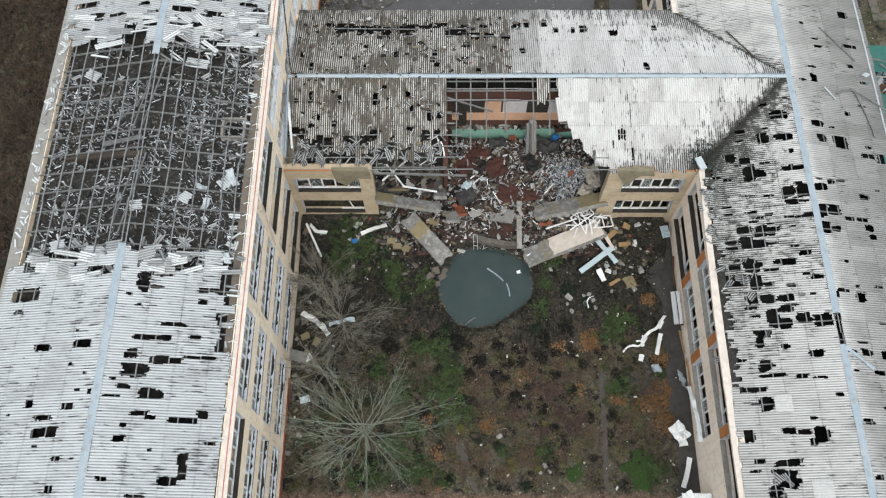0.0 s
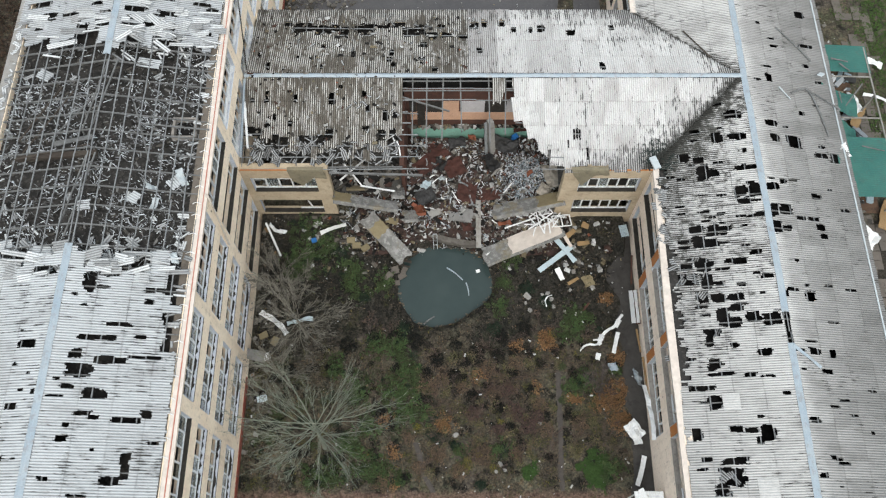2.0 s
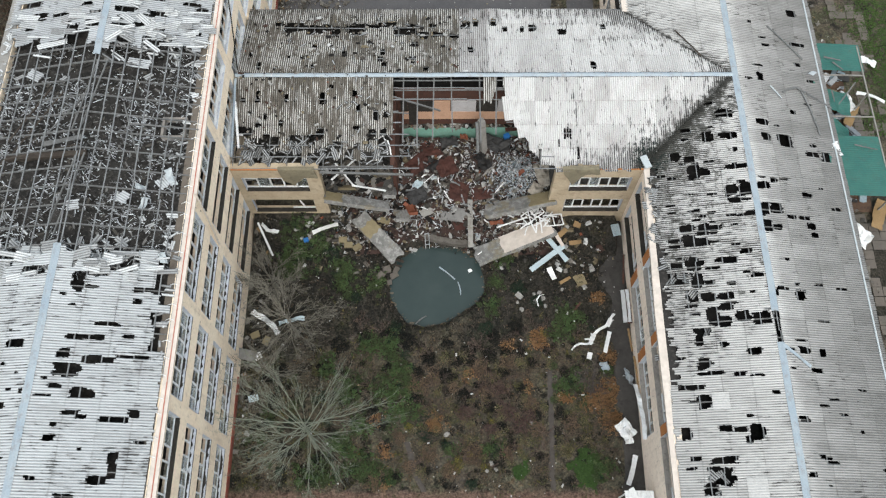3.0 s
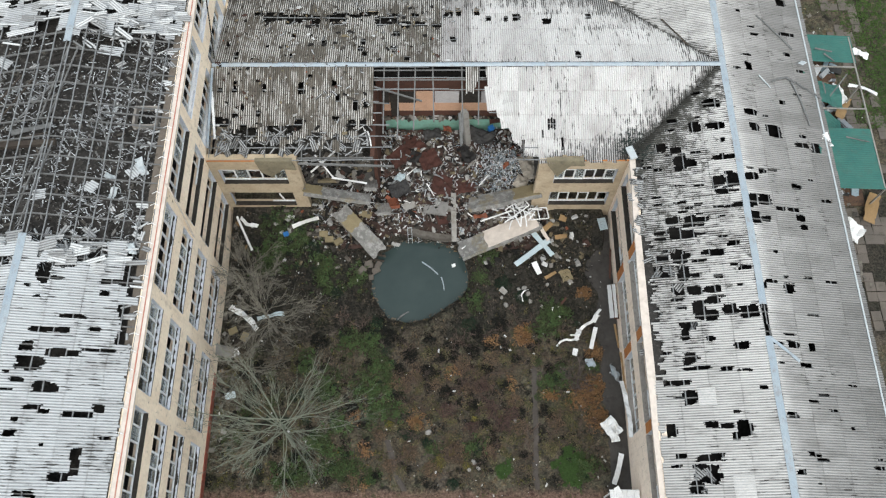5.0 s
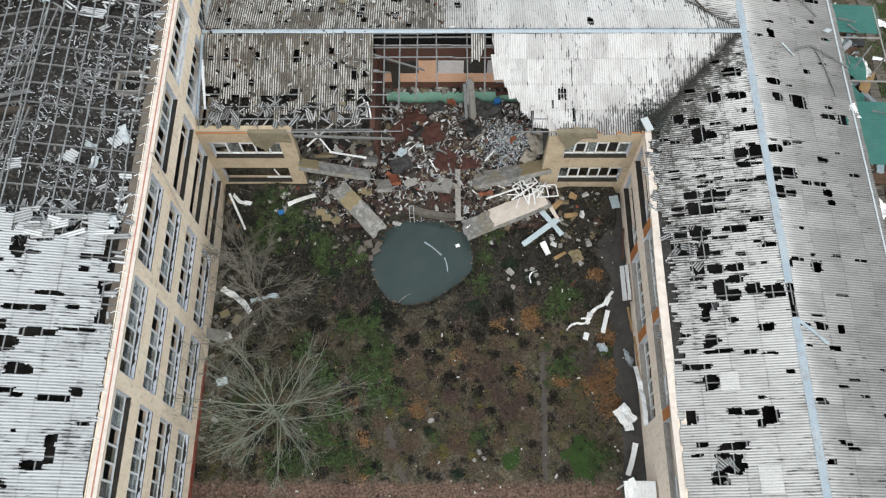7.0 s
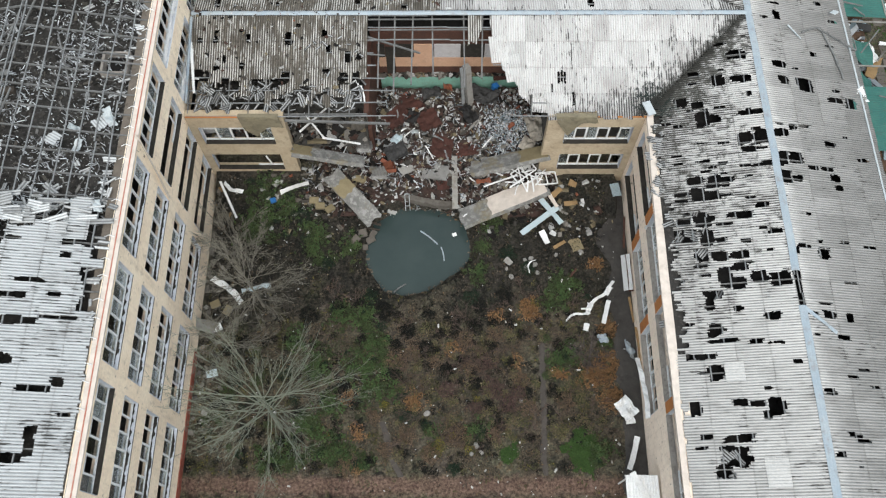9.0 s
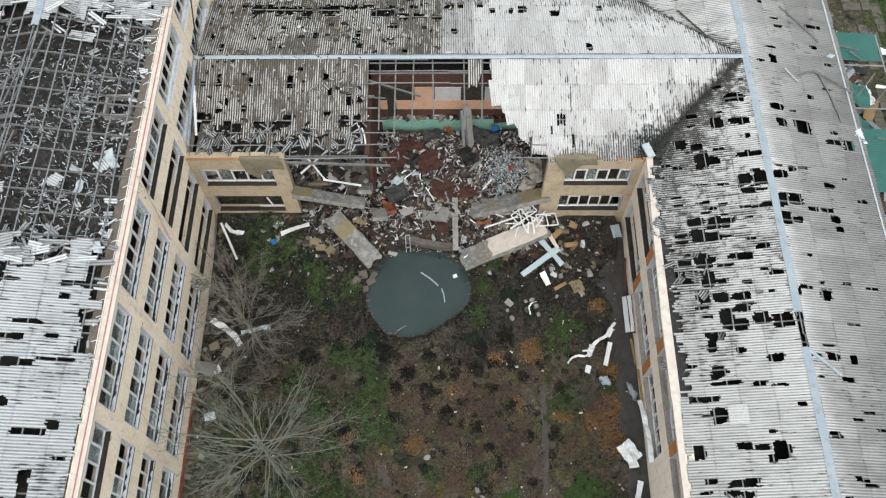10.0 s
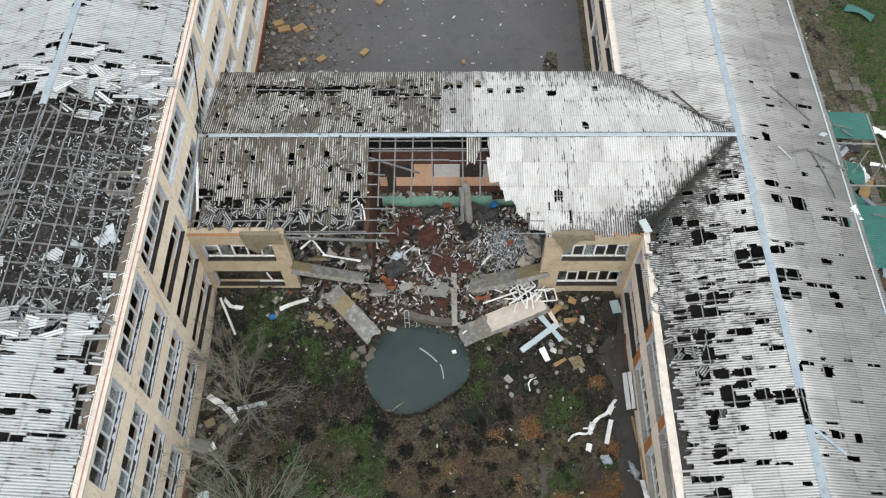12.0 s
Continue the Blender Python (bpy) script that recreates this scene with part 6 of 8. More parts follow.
def crumpled(m, w, h, depth, seed, label, material, name="metal_casing", category="casing"):
    """A sheet crushed out of shape."""
    rows = []
    for i in range(13):
        row = []
        for j in range(13):
            u, v = (i / 12 - 0.5) * w, (j / 12 - 0.5) * h
            z = depth * (noise.noise((u * 2.2, v * 2.2, seed)) + 0.6 * abs(noise.noise((u * 4.5, v * 4.5, seed + 4))))
            row.append((u + 0.1 * noise.noise((v * 3, seed, 1)), v + 0.1 * noise.noise((u * 3, seed, 2)), z + depth))
        rows.append(row)
    ob = thing(name, label, category, m, Build().grid(rows), material)
    ob.modifiers.new("thick", "SOLIDIFY").thickness = 0.015
    return ob


crumpled(pose(16.0, 12.1, 0.15, 6, -10, 35), 1.0, 1.3, 0.35, 2.0, "crumpled white metal casing on the path", WHITE)
crumpled(pose(16.1, 11.4, 0.12, 4, 8, 10), 0.6, 0.6, 0.2, 5.0, "small crushed white metal piece on the path", WHITE)
for x, y, w, h, rz in ((-13.08, 24.38, 0.45, 1.1, 30), (-14.75, 23.67, 0.4, 0.6, 70), (-14.38, 22.62, 0.35, 0.8, -20), (-13.81, 19.3, 0.5, 0.7, 60), (-12.78, 19.14, 0.4, 0.7, 15)):
    crumpled(pose(x, y, 14.35, 10, 8, rz), w, h, 0.25, x * 2, "torn pale blue scrap of ridge metal in the attic", PALE_METAL, "metal_scrap_piece", "metal scrap")
crumpled(pose(30.45, 29.9, 8.12, 8, 14, 10), 0.6, 1.1, 0.25, 3.0, "white crushed sheet caught on the low eaves", WHITE, "metal_sheet", "metal sheet")
crumpled(pose(38.9, 43.1, 0.25, 4, 4, -25), 1.9, 0.6, 0.3, 5.0, "long crushed white sheet on the paving", WHITE, "metal_sheet", "metal sheet")
crumpled(pose(29.68, 35.71, 8.86, 0, 12, 35), 0.5, 0.35, 0.15, 6.0, "pale bluish metal scrap lying on the roof", PALE_METAL, "metal_scrap_piece", "metal scrap")
crumpled(pose(36.3, 38.7, 0.3, 5, 5, 20), 1.3, 1.7, 0.4, 7.0, "crushed pale sheet beside the shed", WHITE, "metal_sheet", "metal sheet")
crumpled(pose(34.9, 26.9, 0.15, 5, 5, 50), 1.6, 2.2, 0.4, 9.0, "crushed pale sheet on the paving", WHITE, "metal_sheet", "metal sheet")
crumpled(pose(17.0, 22.1, 5.2, 60, 20, 80), 0.5, 0.8, 0.25, 13.0, "white torn sheet caught on the window ledge", WHITE, "metal_sheet", "metal sheet")
crumpled(pose(16.2, 15.6, 1.0, 60, 10, 80), 0.7, 1.6, 0.25, 11.0, "torn grey-blue flashing hanging by the wall", CAP, "flashing", "flashing")
for x, y, w, h in ((19.95, 12.08, 1.05, 1.0), (21.3, 6.85, 1.45, 1.15)):
    b = Build()
    n = 28
    b.grid([[(-w / 2 + w * i / n, v, 0.02 * math.cos(i * math.pi * w / n / 0.075 * 0.15 / 0.15)) for i in range(n + 1)] for v in (-h / 2, h / 2)])
    ob = thing("replacement_sheet", "clean white patch sheet laid on the grey roof", "roof sheet", pose(x, y, LOW_PEAK - (RIGHT_RIDGE - x) * PITCH_LOW + 0.1, 0, -math.degrees(math.atan(PITCH_LOW)), 0) @ pose(0, 0, 0, 0, 0, 90), b, worn("newer_pale_sheet", (0.68, 0.68, 0.67), (0.62, 0.62, 0.61), (0.40, 0.39, 0.37), 1.2, 9.0, 0.4), "patch sheets")
    ob.modifiers.new("thick", "SOLIDIFY").thickness = 0.012

carton(pose(5.31, 24.39, -0.58, 10, 0, 20), 0.25, 0.2, 0.1, "white plastic tub floating on the pond", WHITE, "tub", "plastic_tub")
carton(pose(-7.2, 26.31, 0.83, 5, 5, 20), 0.35, 0.3, 0.2, "blue plastic crate in the grass", BLUE_PLASTIC, "crate", "crate")
for x, y, z in ((-4.4, 26.41, 0.68), (-4, 26.01, 0.58), (-9.67, 18.54, 0.2), (-10.47, 18.94, 0.29), (-3.3, 25.81, 0.49)):
    carton(pose(x, y, z, rng.uniform(-10, 10), rng.uniform(-10, 10), rng.uniform(0, 90)), 0.6, 0.42, 0.2, "yellowish block of insulation on the ground", YELLOW_WOOL, "insulation block", "insulation_block")
for x, y, w in ((-2.37, 52.23, 0.8), (-6.02, 51.47, 0.8), (-9.62, 55.1, 1), (-8.25, 55.2, 1.1), (-10.2, 55.85, 0.9), (-7.6, 51.37, 0.5), (6.16, 51.04, 0.4), (-1.28, 58.66, 0.9)):
    carton(pose(x, y, 0.08, 4, 3, rng.uniform(0, 90)), w, w * 0.6, 0.2, "ochre wooden box on the wet asphalt", CARD)


def canopy():
    top = thing("canopy", "white sheet-metal door canopy on posts by the wall", "canopy", pose(16.05, 6.67, 0))
    b = Build()
    b.grid([[(x, y, 2.6 + 0.25 * (x + 0.9) / 1.8 + 0.02 * math.sin(x * 40)) for x in np.linspace(-0.95, 0.88, 40)] for y in (-1.3, 0.95)])
    roof = part("roof", b, WHITE, top)
    for x in (-0.85, 0.8):
        for y in (-1.2, 0.85):
            part("post", Build().box(x - 0.04, y - 0.04, 0.0, x + 0.04, y + 0.04, 2.6 + 0.25 * (x + 0.9) / 1.8 - 0.03), WHITE, top)
    part("fascia", Build().box(-0.97, 0.95, 2.5, 0.88, 1.0, 2.7), WHITE, roof)


canopy()
plank((15.47, 7.8, 2.83), (16.3, 6.11, 2.92), 0.35, "white board lying across the canopy", WHITE)


plank((16.93, 22.4, 0.75), (16.95, 19.7, 0.8), 0.4, "brown wooden board standing behind the white one", BRICKISH, 0.0)
plank((16.95, 17.2, 0.9), (16.98, 13.6, 1.0), 0.16, "ochre timber leaning along the foot of the wall", CARD, 0.05, "timber")
plank((16.8, 19.4, 0.5), (16.9, 17.6, 0.7), 0.14, "ochre timber piece leaning along the wall", CARD, 0.0, "timber")
plank((16.75, 22.9, 0.5), (16.95, 25.2, 0.7), 0.14, "brown timber lying at the foot of the wall", BRICKISH, 0.0, "timber")
rs = random.Random(41)
for x, y, w in ((10.2, 21.7, 0.5), (10.75, 21.9, 0.4), (10.5, 22.4, 0.38), (10.1, 22.3, 0.3), (10.9, 21.3, 0.35), (9.1, 21.0, 0.4), (8.8, 21.6, 0.3), (12.2, 22.6, 0.3), (13.9, 22.8, 0.45), (11.7, 20.9, 0.3), (9.5, 12.6, 0.3), (6.6, 9.8, 0.4), (6.9, 9.4, 0.35), (6.3, 9.3, 0.3), (3.5, 11.8, 0.45)):
    b = Build()
    rings = [[(w * 0.5 * c * (1 + 0.35 * noise.noise((math.cos(a) * 1.5 + x, math.sin(a) * 1.5 + y, z))) * math.cos(a), w * 0.4 * c * (1 + 0.35 * noise.noise((math.sin(a) * 1.5 + y, math.cos(a), z + x))) * math.sin(a), z * w) for a in np.linspace(0, 2 * math.pi, 9)] for c, z in ((1.0, -0.1), (1.05, 0.12), (0.75, 0.3), (0.05, 0.36))]
    thing("stone", "grey lump of broken concrete among the weeds", "stone", pose(x, y, ground_height(x, y) + 0.02, 0, 0, rs.uniform(0, 180)), b.grid(rings), PALE_CONCRETE, "lumps in the weeds")
plank((10.3, 21.2, 0.35), (10.75, 22.1, 0.4), 0.1, "curled white strip lying on the stones", WHITE, 0.25, "metal_strip")
plank((13.0, 20.9, 0.3), (13.5, 21.5, 0.3), 0.16, "reddish broken board in the weeds", BRICKISH, 0.0)
crumpled(pose(13.6, 23.3, ground_height(13.6, 23.3), 0, 0, 20), 0.8, 0.9, 0.12, 15.0, "yellowish flattened sheet on the dark soil", YELLOW_WOOL, "insulation_sheet", "insulation")
crumpled(pose(14.9, 16.6, 0.1, 0, 0, 20), 0.55, 0.6, 0.2, 17.0, "grey-blue crumpled sack beside the rust plants", CAP, "sack", "sack")


# torn roofing felt hanging over the broken wall ends
def felt_flap(x0, x1, low, seed, label):
    b, rows = Build(), []
    n = 16
    for k in range(n + 1):
        f = k / n
        x = x0 + (x1 - x0) * f
        drop = low(f) + 0.12 * noise.noise((x * 4, seed, 0))
        row = []
        for g in np.linspace(0, 1, 9):
            sag = 0.06 * noise.noise((x * 2.0, g * 4, seed))
            if g < 0.3:
                row.append((x, CROSS_S + 0.12 - 0.29 * g / 0.3, LOW_TOP + 0.16 - 0.03 * g + sag * 0.4))
            else:
                row.append((x + 0.25 * (g - 0.3), CROSS_S - 0.15 - 0.07 * g + sag, LOW_TOP + 0.12 - (g - 0.3) / 0.7 * drop))
        rows.append(row)
    ob = thing("felt_flap", label, "roofing felt", None, b.grid(rows), FELT, "felt flaps")
    ob.modifiers.new("thick", "SOLIDIFY").thickness = 0.02
    return ob


FELT = worn("olive_beige_felt", (0.29, 0.255, 0.175), (0.23, 0.205, 0.145), (0.13, 0.115, 0.085), 1.4, 7.0, 0.6)
felt_flap(-8.1, -5.6, lambda f: 1.0 + 1.1 * max(0.0, 1 - abs(f - 0.25) / 0.35), 3.0, "olive beige roofing felt torn over the upper window")
felt_flap(11.5, 14.0, lambda f: 0.55 + 1.5 * max(0.0, 1 - abs(f - 0.3) / 0.3), 8.0, "dirty beige roofing felt hanging over the wall end")

# jumble of white window bars over the fallen panel
r = random.Random(4)
for k in range(15):
    x, y, a, l = r.uniform(8.9, 11.6), r.uniform(26.5, 28.1), r.uniform(0, math.pi), r.uniform(0.7, 1.7)
    z = 1.75 + 0.12 * (x - 8.5) + 0.02 * k
    plank((x - l / 2 * math.cos(a), y - l / 2 * math.sin(a), z), (x + l / 2 * math.cos(a), y + l / 2 * math.sin(a), z + r.uniform(-0.1, 0.25)), r.uniform(0.06, 0.1), "white plastic window bar in the jumble of frames", WHITE, r.uniform(-0.05, 0.05), "window_bar", "loose window bars")
for x, y, l, a in ((-2.2, 29.6, 1.2, 70), (2.2, 30.6, 1.0, 40), (3.6, 29.2, 1.1, 120), (1.5, 29.0, 0.8, 15), (-0.1, 31.2, 1.3, 100), (4.4, 30.9, 0.9, 60), (2.9, 27.8, 0.9, 130), (3.6, 27.5, 0.8, 110), (0.2, 26.3, 0.7, 115), (7.6, 30.0, 1.2, 50)):
    z = mound(x, y) + 0.25
    plank((x - l / 2 * math.cos(radians(a)), y - l / 2 * math.sin(radians(a)), z), (x + l / 2 * math.cos(radians(a)), y + l / 2 * math.sin(radians(a)), z + 0.15), r.uniform(0.06, 0.12), "white broken strip sticking out of the rubble", WHITE if l > 0.95 else PALE_CONCRETE, 0.0, "strip", "strips on the heap")

# larger wreckage on the heap
TARP = worn("dark_grey_felt", (0.075, 0.075, 0.076), (0.045, 0.045, 0.046), (0.12, 0.115, 0.11), 1.4, 8.0, 0.6)
BLACK_TARP = worn("black_bitumen_felt", (0.022, 0.022, 0.023), (0.035, 0.034, 0.034), (0.07, 0.066, 0.06), 1.6, 8.0, 0.5, 0.7)
BEIGE_SHEET = worn("beige_plaster_sheet", (0.46, 0.42, 0.36), (0.38, 0.35, 0.30), (0.22, 0.2, 0.17), 1.4, 8.0, 0.6)
RED_EARTH = worn("red_brown_brick_dust", (0.105, 0.044, 0.034), (0.075, 0.035, 0.029), (0.045, 0.03, 0.026), 1.0, 7.0, 0.6)


def on_heap(x, y, up=0.06):
    return max(mound(x, y), ground_height(x, y)) + up


for x, y, w, h, up, turn, mat, label, name in (
        (3.7, 33.5, 1.3, 0.9, 0.45, 10, TARP, "crumpled dark grey roofing felt on the heap", "felt_sheet"),
        (7.4, 33.3, 2.0, 1.2, 0.5, -15, TARP, "large crumpled dark felt under the breach", "felt_sheet"),
        (6.3, 31.8, 0.9, 1.5, 0.3, 30, BLACK_TARP, "black torn felt beside the column", "felt_sheet"),
        (1.3, 29.3, 1.5, 1.1, 0.2, 25, TARP, "dark grey felt sheet sunk in the rubble", "felt_sheet"),
        (2.4, 31.6, 1.0, 0.8, 0.25, 60, BLACK_TARP, "black scrap of felt on the heap", "felt_sheet"),
        (9.6, 28.9, 1.6, 0.6, 0.25, 10, BLACK_TARP, "black bundle above the fallen panel", "felt_sheet"),
        (10.9, 30.7, 1.2, 1.9, 0.5, 15, BEIGE_SHEET, "bent beige plaster sheet on the debris", "plaster_sheet"),
        (10.3, 29.7, 0.9, 1.0, 0.5, -30, BEIGE_SHEET, "broken beige plaster sheet", "plaster_sheet"),
        (2.6, 30.6, 0.55, 0.35, 0.25, 20, PALE_METAL, "crushed white sheet on the heap", "metal_sheet"),
        (1.3, 30.2, 0.7, 0.6, 0.3, 50, PALE_BLUE, "crushed pale bluish sheet on the heap", "metal_sheet"),
        (4.85, 33.8, 0.6, 0.45, 0.5, 0, RED_METAL, "rust-red bent plate by the corridor wall", "metal_plate"),
        (9.2, 31.0, 0.5, 0.35, 0.45, 35, RED_METAL, "rust-red bent plate on the scrap", "metal_plate"),
        (7.3, 27.4, 1.0, 0.32, 0.5, 12, RED_METAL, "torn rust-red plate beside the fallen panel", "metal_plate"),
        (4.5, 27.4, 0.8, 0.8, 0.2, 12, RED_EARTH, "round red-brown lump of brickwork on the slab", "brickwork"),
        (1.3, 31.7, 1.7, 1.3, 0.12, 40, RED_EARTH, "red-brown spread of crushed brick", "brickwork"),
        (4.5, 30.0, 2.2, 1.5, 0.12, 80, RED_EARTH, "red-brown spread of crushed brick", "brickwork"),
        (2.2, 33.0, 2.0, 1.1, 0.15, 5, RED_EARTH, "red-brown spread of crushed brick", "brickwork"),
        (3.5, 31.4, 1.5, 1.5, 0.2, 25, RED_EARTH, "red-brown tilted sheet of fallen brickwork", "brickwork"),
        (6.2, 29.6, 1.5, 1.0, 0.12, 10, RED_EARTH, "red-brown spread of crushed brick", "brickwork")):
    crumpled(pose(x, y, on_heap(x, y, up * 0.4), 0, 0, turn), w, h, 0.16 if mat is RED_EARTH else 0.3, x * 3 + y, label, mat, name, "debris")
for x, y, w, h, turn, mat, label in ((4.0, 28.1, 1.9, 1.1, -12, CONCRETE, "grey broken floor slab lying on the heap"), (1.9, 28.3, 1.1, 0.8, 30, PALE_CONCRETE, "pale broken slab piece on the heap"),
                                     (8.2, 26.6, 0.9, 0.6, 20, CARD, "ochre wooden panel under the window bars"), (7.7, 26.2, 0.7, 0.5, -10, YELLOW_WOOL, "yellowish panel beside the fallen wall"),
                                     (-1.9, 27.0, 0.8, 0.5, 20, YELLOW_WOOL, "yellowish insulation sheet on the debris"), (-1.2, 27.7, 0.9, 0.5, -15, YELLOW_WOOL, "yellowish insulation sheet by the mortar piece")):
    thing("slab_piece", label, "slab", pose(x, y, on_heap(x, y, 0.16), 8, -6, turn), ragged_slab(w, h, 0.12, int(x * 7)), mat, "slab pieces on the heap")


def casing(m, w, d, h):
    """An open sheet-metal box with a torn lid."""
    top = thing("metal_cabinet", "orange-red torn metal cabinet on the heap", "cabinet", m)
    part("back", Build().box(-w / 2, -d / 2, 0, w / 2, d / 2, 0.04), RED_METAL, top)
    for x in (-w / 2, w / 2 - 0.04):
        part("side", Build().box(x, -d / 2, 0.04, x + 0.04, d / 2, h), RED_METAL, top)
    for y in (-d / 2, d / 2 - 0.04):
        part("end", Build().box(-w / 2 + 0.04, y, 0.04, w / 2 - 0.04, y + 0.04, h * 0.9), RED_METAL, top)
    part("flap", Build().hexa([(-w / 2, -d / 2, h), (-w / 2, d * 0.3, h), (w * 0.15, d * 0.22, h + 0.25), (w * 0.1, -d / 2, h + 0.3), (-w / 2, -d / 2, h + 0.03), (-w / 2, d * 0.3, h + 0.03), (w * 0.15, d * 0.22, h + 0.28), (w * 0.1, -d / 2, h + 0.33)]), RED_METAL, top)


casing(pose(0.85, 28.1, 2.2, -25, 12, 12), 0.75, 0.9, 0.3)
plank((8.0, 34.0, 4.3), (10.3, 34.15, 4.35), 0.3, "brown timber beam lying along the corridor wall", RED_EARTH, 0.0, "timber")
carton(pose(8.1, 33.9, on_heap(8.1, 33.9, 0.4), 10, 5, 30), 0.4, 0.35, 0.4, "blue plastic tub by the corridor wall", BLUE_PLASTIC, "tub", "plastic_tub")
r2 = random.Random(8)
for k in range(46):
    x, y = (r2.gauss(2.4, 1.3), r2.gauss(30.2, 1.2)) if k < 26 else (r2.gauss(5.5, 2.2), r2.gauss(28.4, 0.8))
    if not (0.3 < x < 10 and 26.8 < y < 33.6):
        continue
    a, l = r2.uniform(0, math.pi), 0.25 + 0.9 * r2.random() ** 2
    z = on_heap(x, y, 0.18)
    plank((x - l / 2 * math.cos(a), y - l / 2 * math.sin(a), z), (x + l / 2 * math.cos(a), y + l / 2 * math.sin(a), z + r2.uniform(-0.05, 0.3)), r2.uniform(0.04, 0.11), "pale broken board in the rubble" if k % 3 else "grey broken lath in the rubble", WHITE if k % 6 == 1 else (PALE_TIMBER if k % 3 else TIMBER), r2.uniform(-0.1, 0.1), "board_piece", "board pieces on the heap")
# fine bits between the larger pieces
BITS = palette("crushed_bits", [(0.0, (0.02, 0.019, 0.018)), (0.28, (0.09, 0.08, 0.068)), (0.42, (0.33, 0.32, 0.30)), (0.56, (0.66, 0.68, 0.70)), (0.72, (0.012, 0.012, 0.012)), (0.86, (0.84, 0.86, 0.88)), (0.94, (0.24, 0.17, 0.10)), (0.98, (0.22, 0.08, 0.05))])
b = Build()
for _ in range(3000):
    x, y = r2.uniform(-4.2, 11.8), r2.uniform(25.9, 33.9)
    if shore(x, y) < 1.1 or noise.noise((x * 0.9, y * 0.9, 77)) + r2.uniform(-0.5, 0.5) < -0.05:
        continue
    l = 0.05 + 0.34 * r2.random() ** 3
    b.block(pose(x, y, on_heap(x, y, 0.07 + 0.14 * r2.random()), r2.uniform(-30, 30), r2.uniform(-30, 30), r2.uniform(0, 360)), l, l * r2.uniform(0.15, 0.6), 0.02, 0.35)
thing("crushed_bits", "pale and black bits of sheet, lath and plaster over the heap", "debris", None, b, BITS, "", "stuff")
for a, c, w in (((-2.01, 30.24, 8.2), (-0.15, 31.3, 8.75), 0.09), ((-0.85, 30.9, 8.5), (-0.6, 29.7, 8.0), 0.12), ((-0.6, 30.6, 8.4), (-0.35, 29.6, 8.1), 0.1), ((-1.7, 30.0, 8.1), (-1.4, 29.4, 7.95), 0.1)):
    plank(a, c, w, "white splintered lath lying over the torn eaves", WHITE, 0.04, "lath", "laths over the torn eaves")
for x, y, l in ((6.6, 31.2, 1.0), (6.8, 31.3, 1.1), (7.0, 31.3, 0.9)):
    plank((x - 0.3 * l, y - 0.4 * l, on_heap(x, y, 0.25)), (x + 0.3 * l, y + 0.4 * l, on_heap(x, y, 0.4)), 0.1, "pale board in a fan by the column", PALE_CONCRETE, 0.0, "board_piece", "board pieces on the heap")
# whole sheets hanging askew from the torn edge of the white roof
for x, y, turn, down in ((8.0, 32.6, 6, 0.02), (8.9, 31.4, 9, 0.05), (9.7, 30.6, 4, 0.1), (8.6, 32.2, 12, 0.06), (10.6, 29.5, -5, 0.16), (11.5, 29.0, 3, 0.12)):
    m = pose(x, y, LOW_PEAK - (CROSS_RIDGE - y) * PITCH_LOW + 0.09 - down, 0, 0, 0) @ Matrix.Rotation(math.atan(PITCH_LOW) + down * 0.8, 4, "X") @ Matrix.Rotation(radians(turn), 4, "Z")
    ob = new("hanging_sheet", whole_sheet(ROOF_CLEAN))
    ob.matrix_world = m
    tagged(ob, "white corrugated sheet hanging askew from the torn roof edge", "roof sheet", "hanging sheets")

# what floats and lies at the pond
plank((2.93, 24.73, -0.64), (4.16, 23.7, -0.64), 0.09, "pale blue strip floating on the pond", CAP, 0.05, "floating_strip")
plank((4.38, 23.5, -0.64), (4.6, 22.45, -0.64), 0.08, "pale blue strip bent in the pond water", CAP, 0.05, "floating_strip")
plank((1.2, 20.1, -0.5), (2.0, 20.75, -0.6), 0.1, "brown stick lying half in the pond", TIMBER, 0.05, "stick")
plank((-1.6, 25.3, 0.0), (0.2, 25.1, -0.45), 0.18, "dark wet timber at the pond edge", DARK_TIMBER, 0.03, "wet_timber")
plank((-1.7, 24.9, -0.05), (0.1, 24.75, -0.5), 0.14, "dark wet timber beside another at the pond edge", DARK_TIMBER, -0.03, "wet_timber")
for x, y, w, a in ((-1.1, 24.3, 0.75, 12), (-0.5, 24.05, 0.6, 30), (-1.5, 23.7, 0.65, 48), (-0.9, 23.4, 0.5, 5), (-0.35, 24.5, 0.5, 60)):
    carton(pose(x, y, max(ground_height(x, y), -0.7) - 0.05, 6, -8, a), w, w * 0.7, 0.22, "grey brown slab of masonry at the pond edge", PAVING, "masonry slab", "masonry_slab")
b = Build()
for _ in range(300):
    a = r.uniform(0, 2 * math.pi)
    d = 1.0 + r.gauss(0.0, 0.035)
    x, y = POND[0] + pond_radius(a) * d * math.cos(a), POND[1] + pond_radius(a) * d * math.sin(a)
    l = 0.02 + 0.09 * r.random() ** 3
    b.block(pose(x, y, max(ground_height(x, y) + 0.02, -0.64), r.uniform(-15, 15), r.uniform(-15, 15), r.uniform(0, 360)), l * r.uniform(1, 3), l, 0.02, 0.3)
thing("pond_scum", "brown leaves and bits washed up round the pond", "litter", None, b, LITTER, "", "stuff")


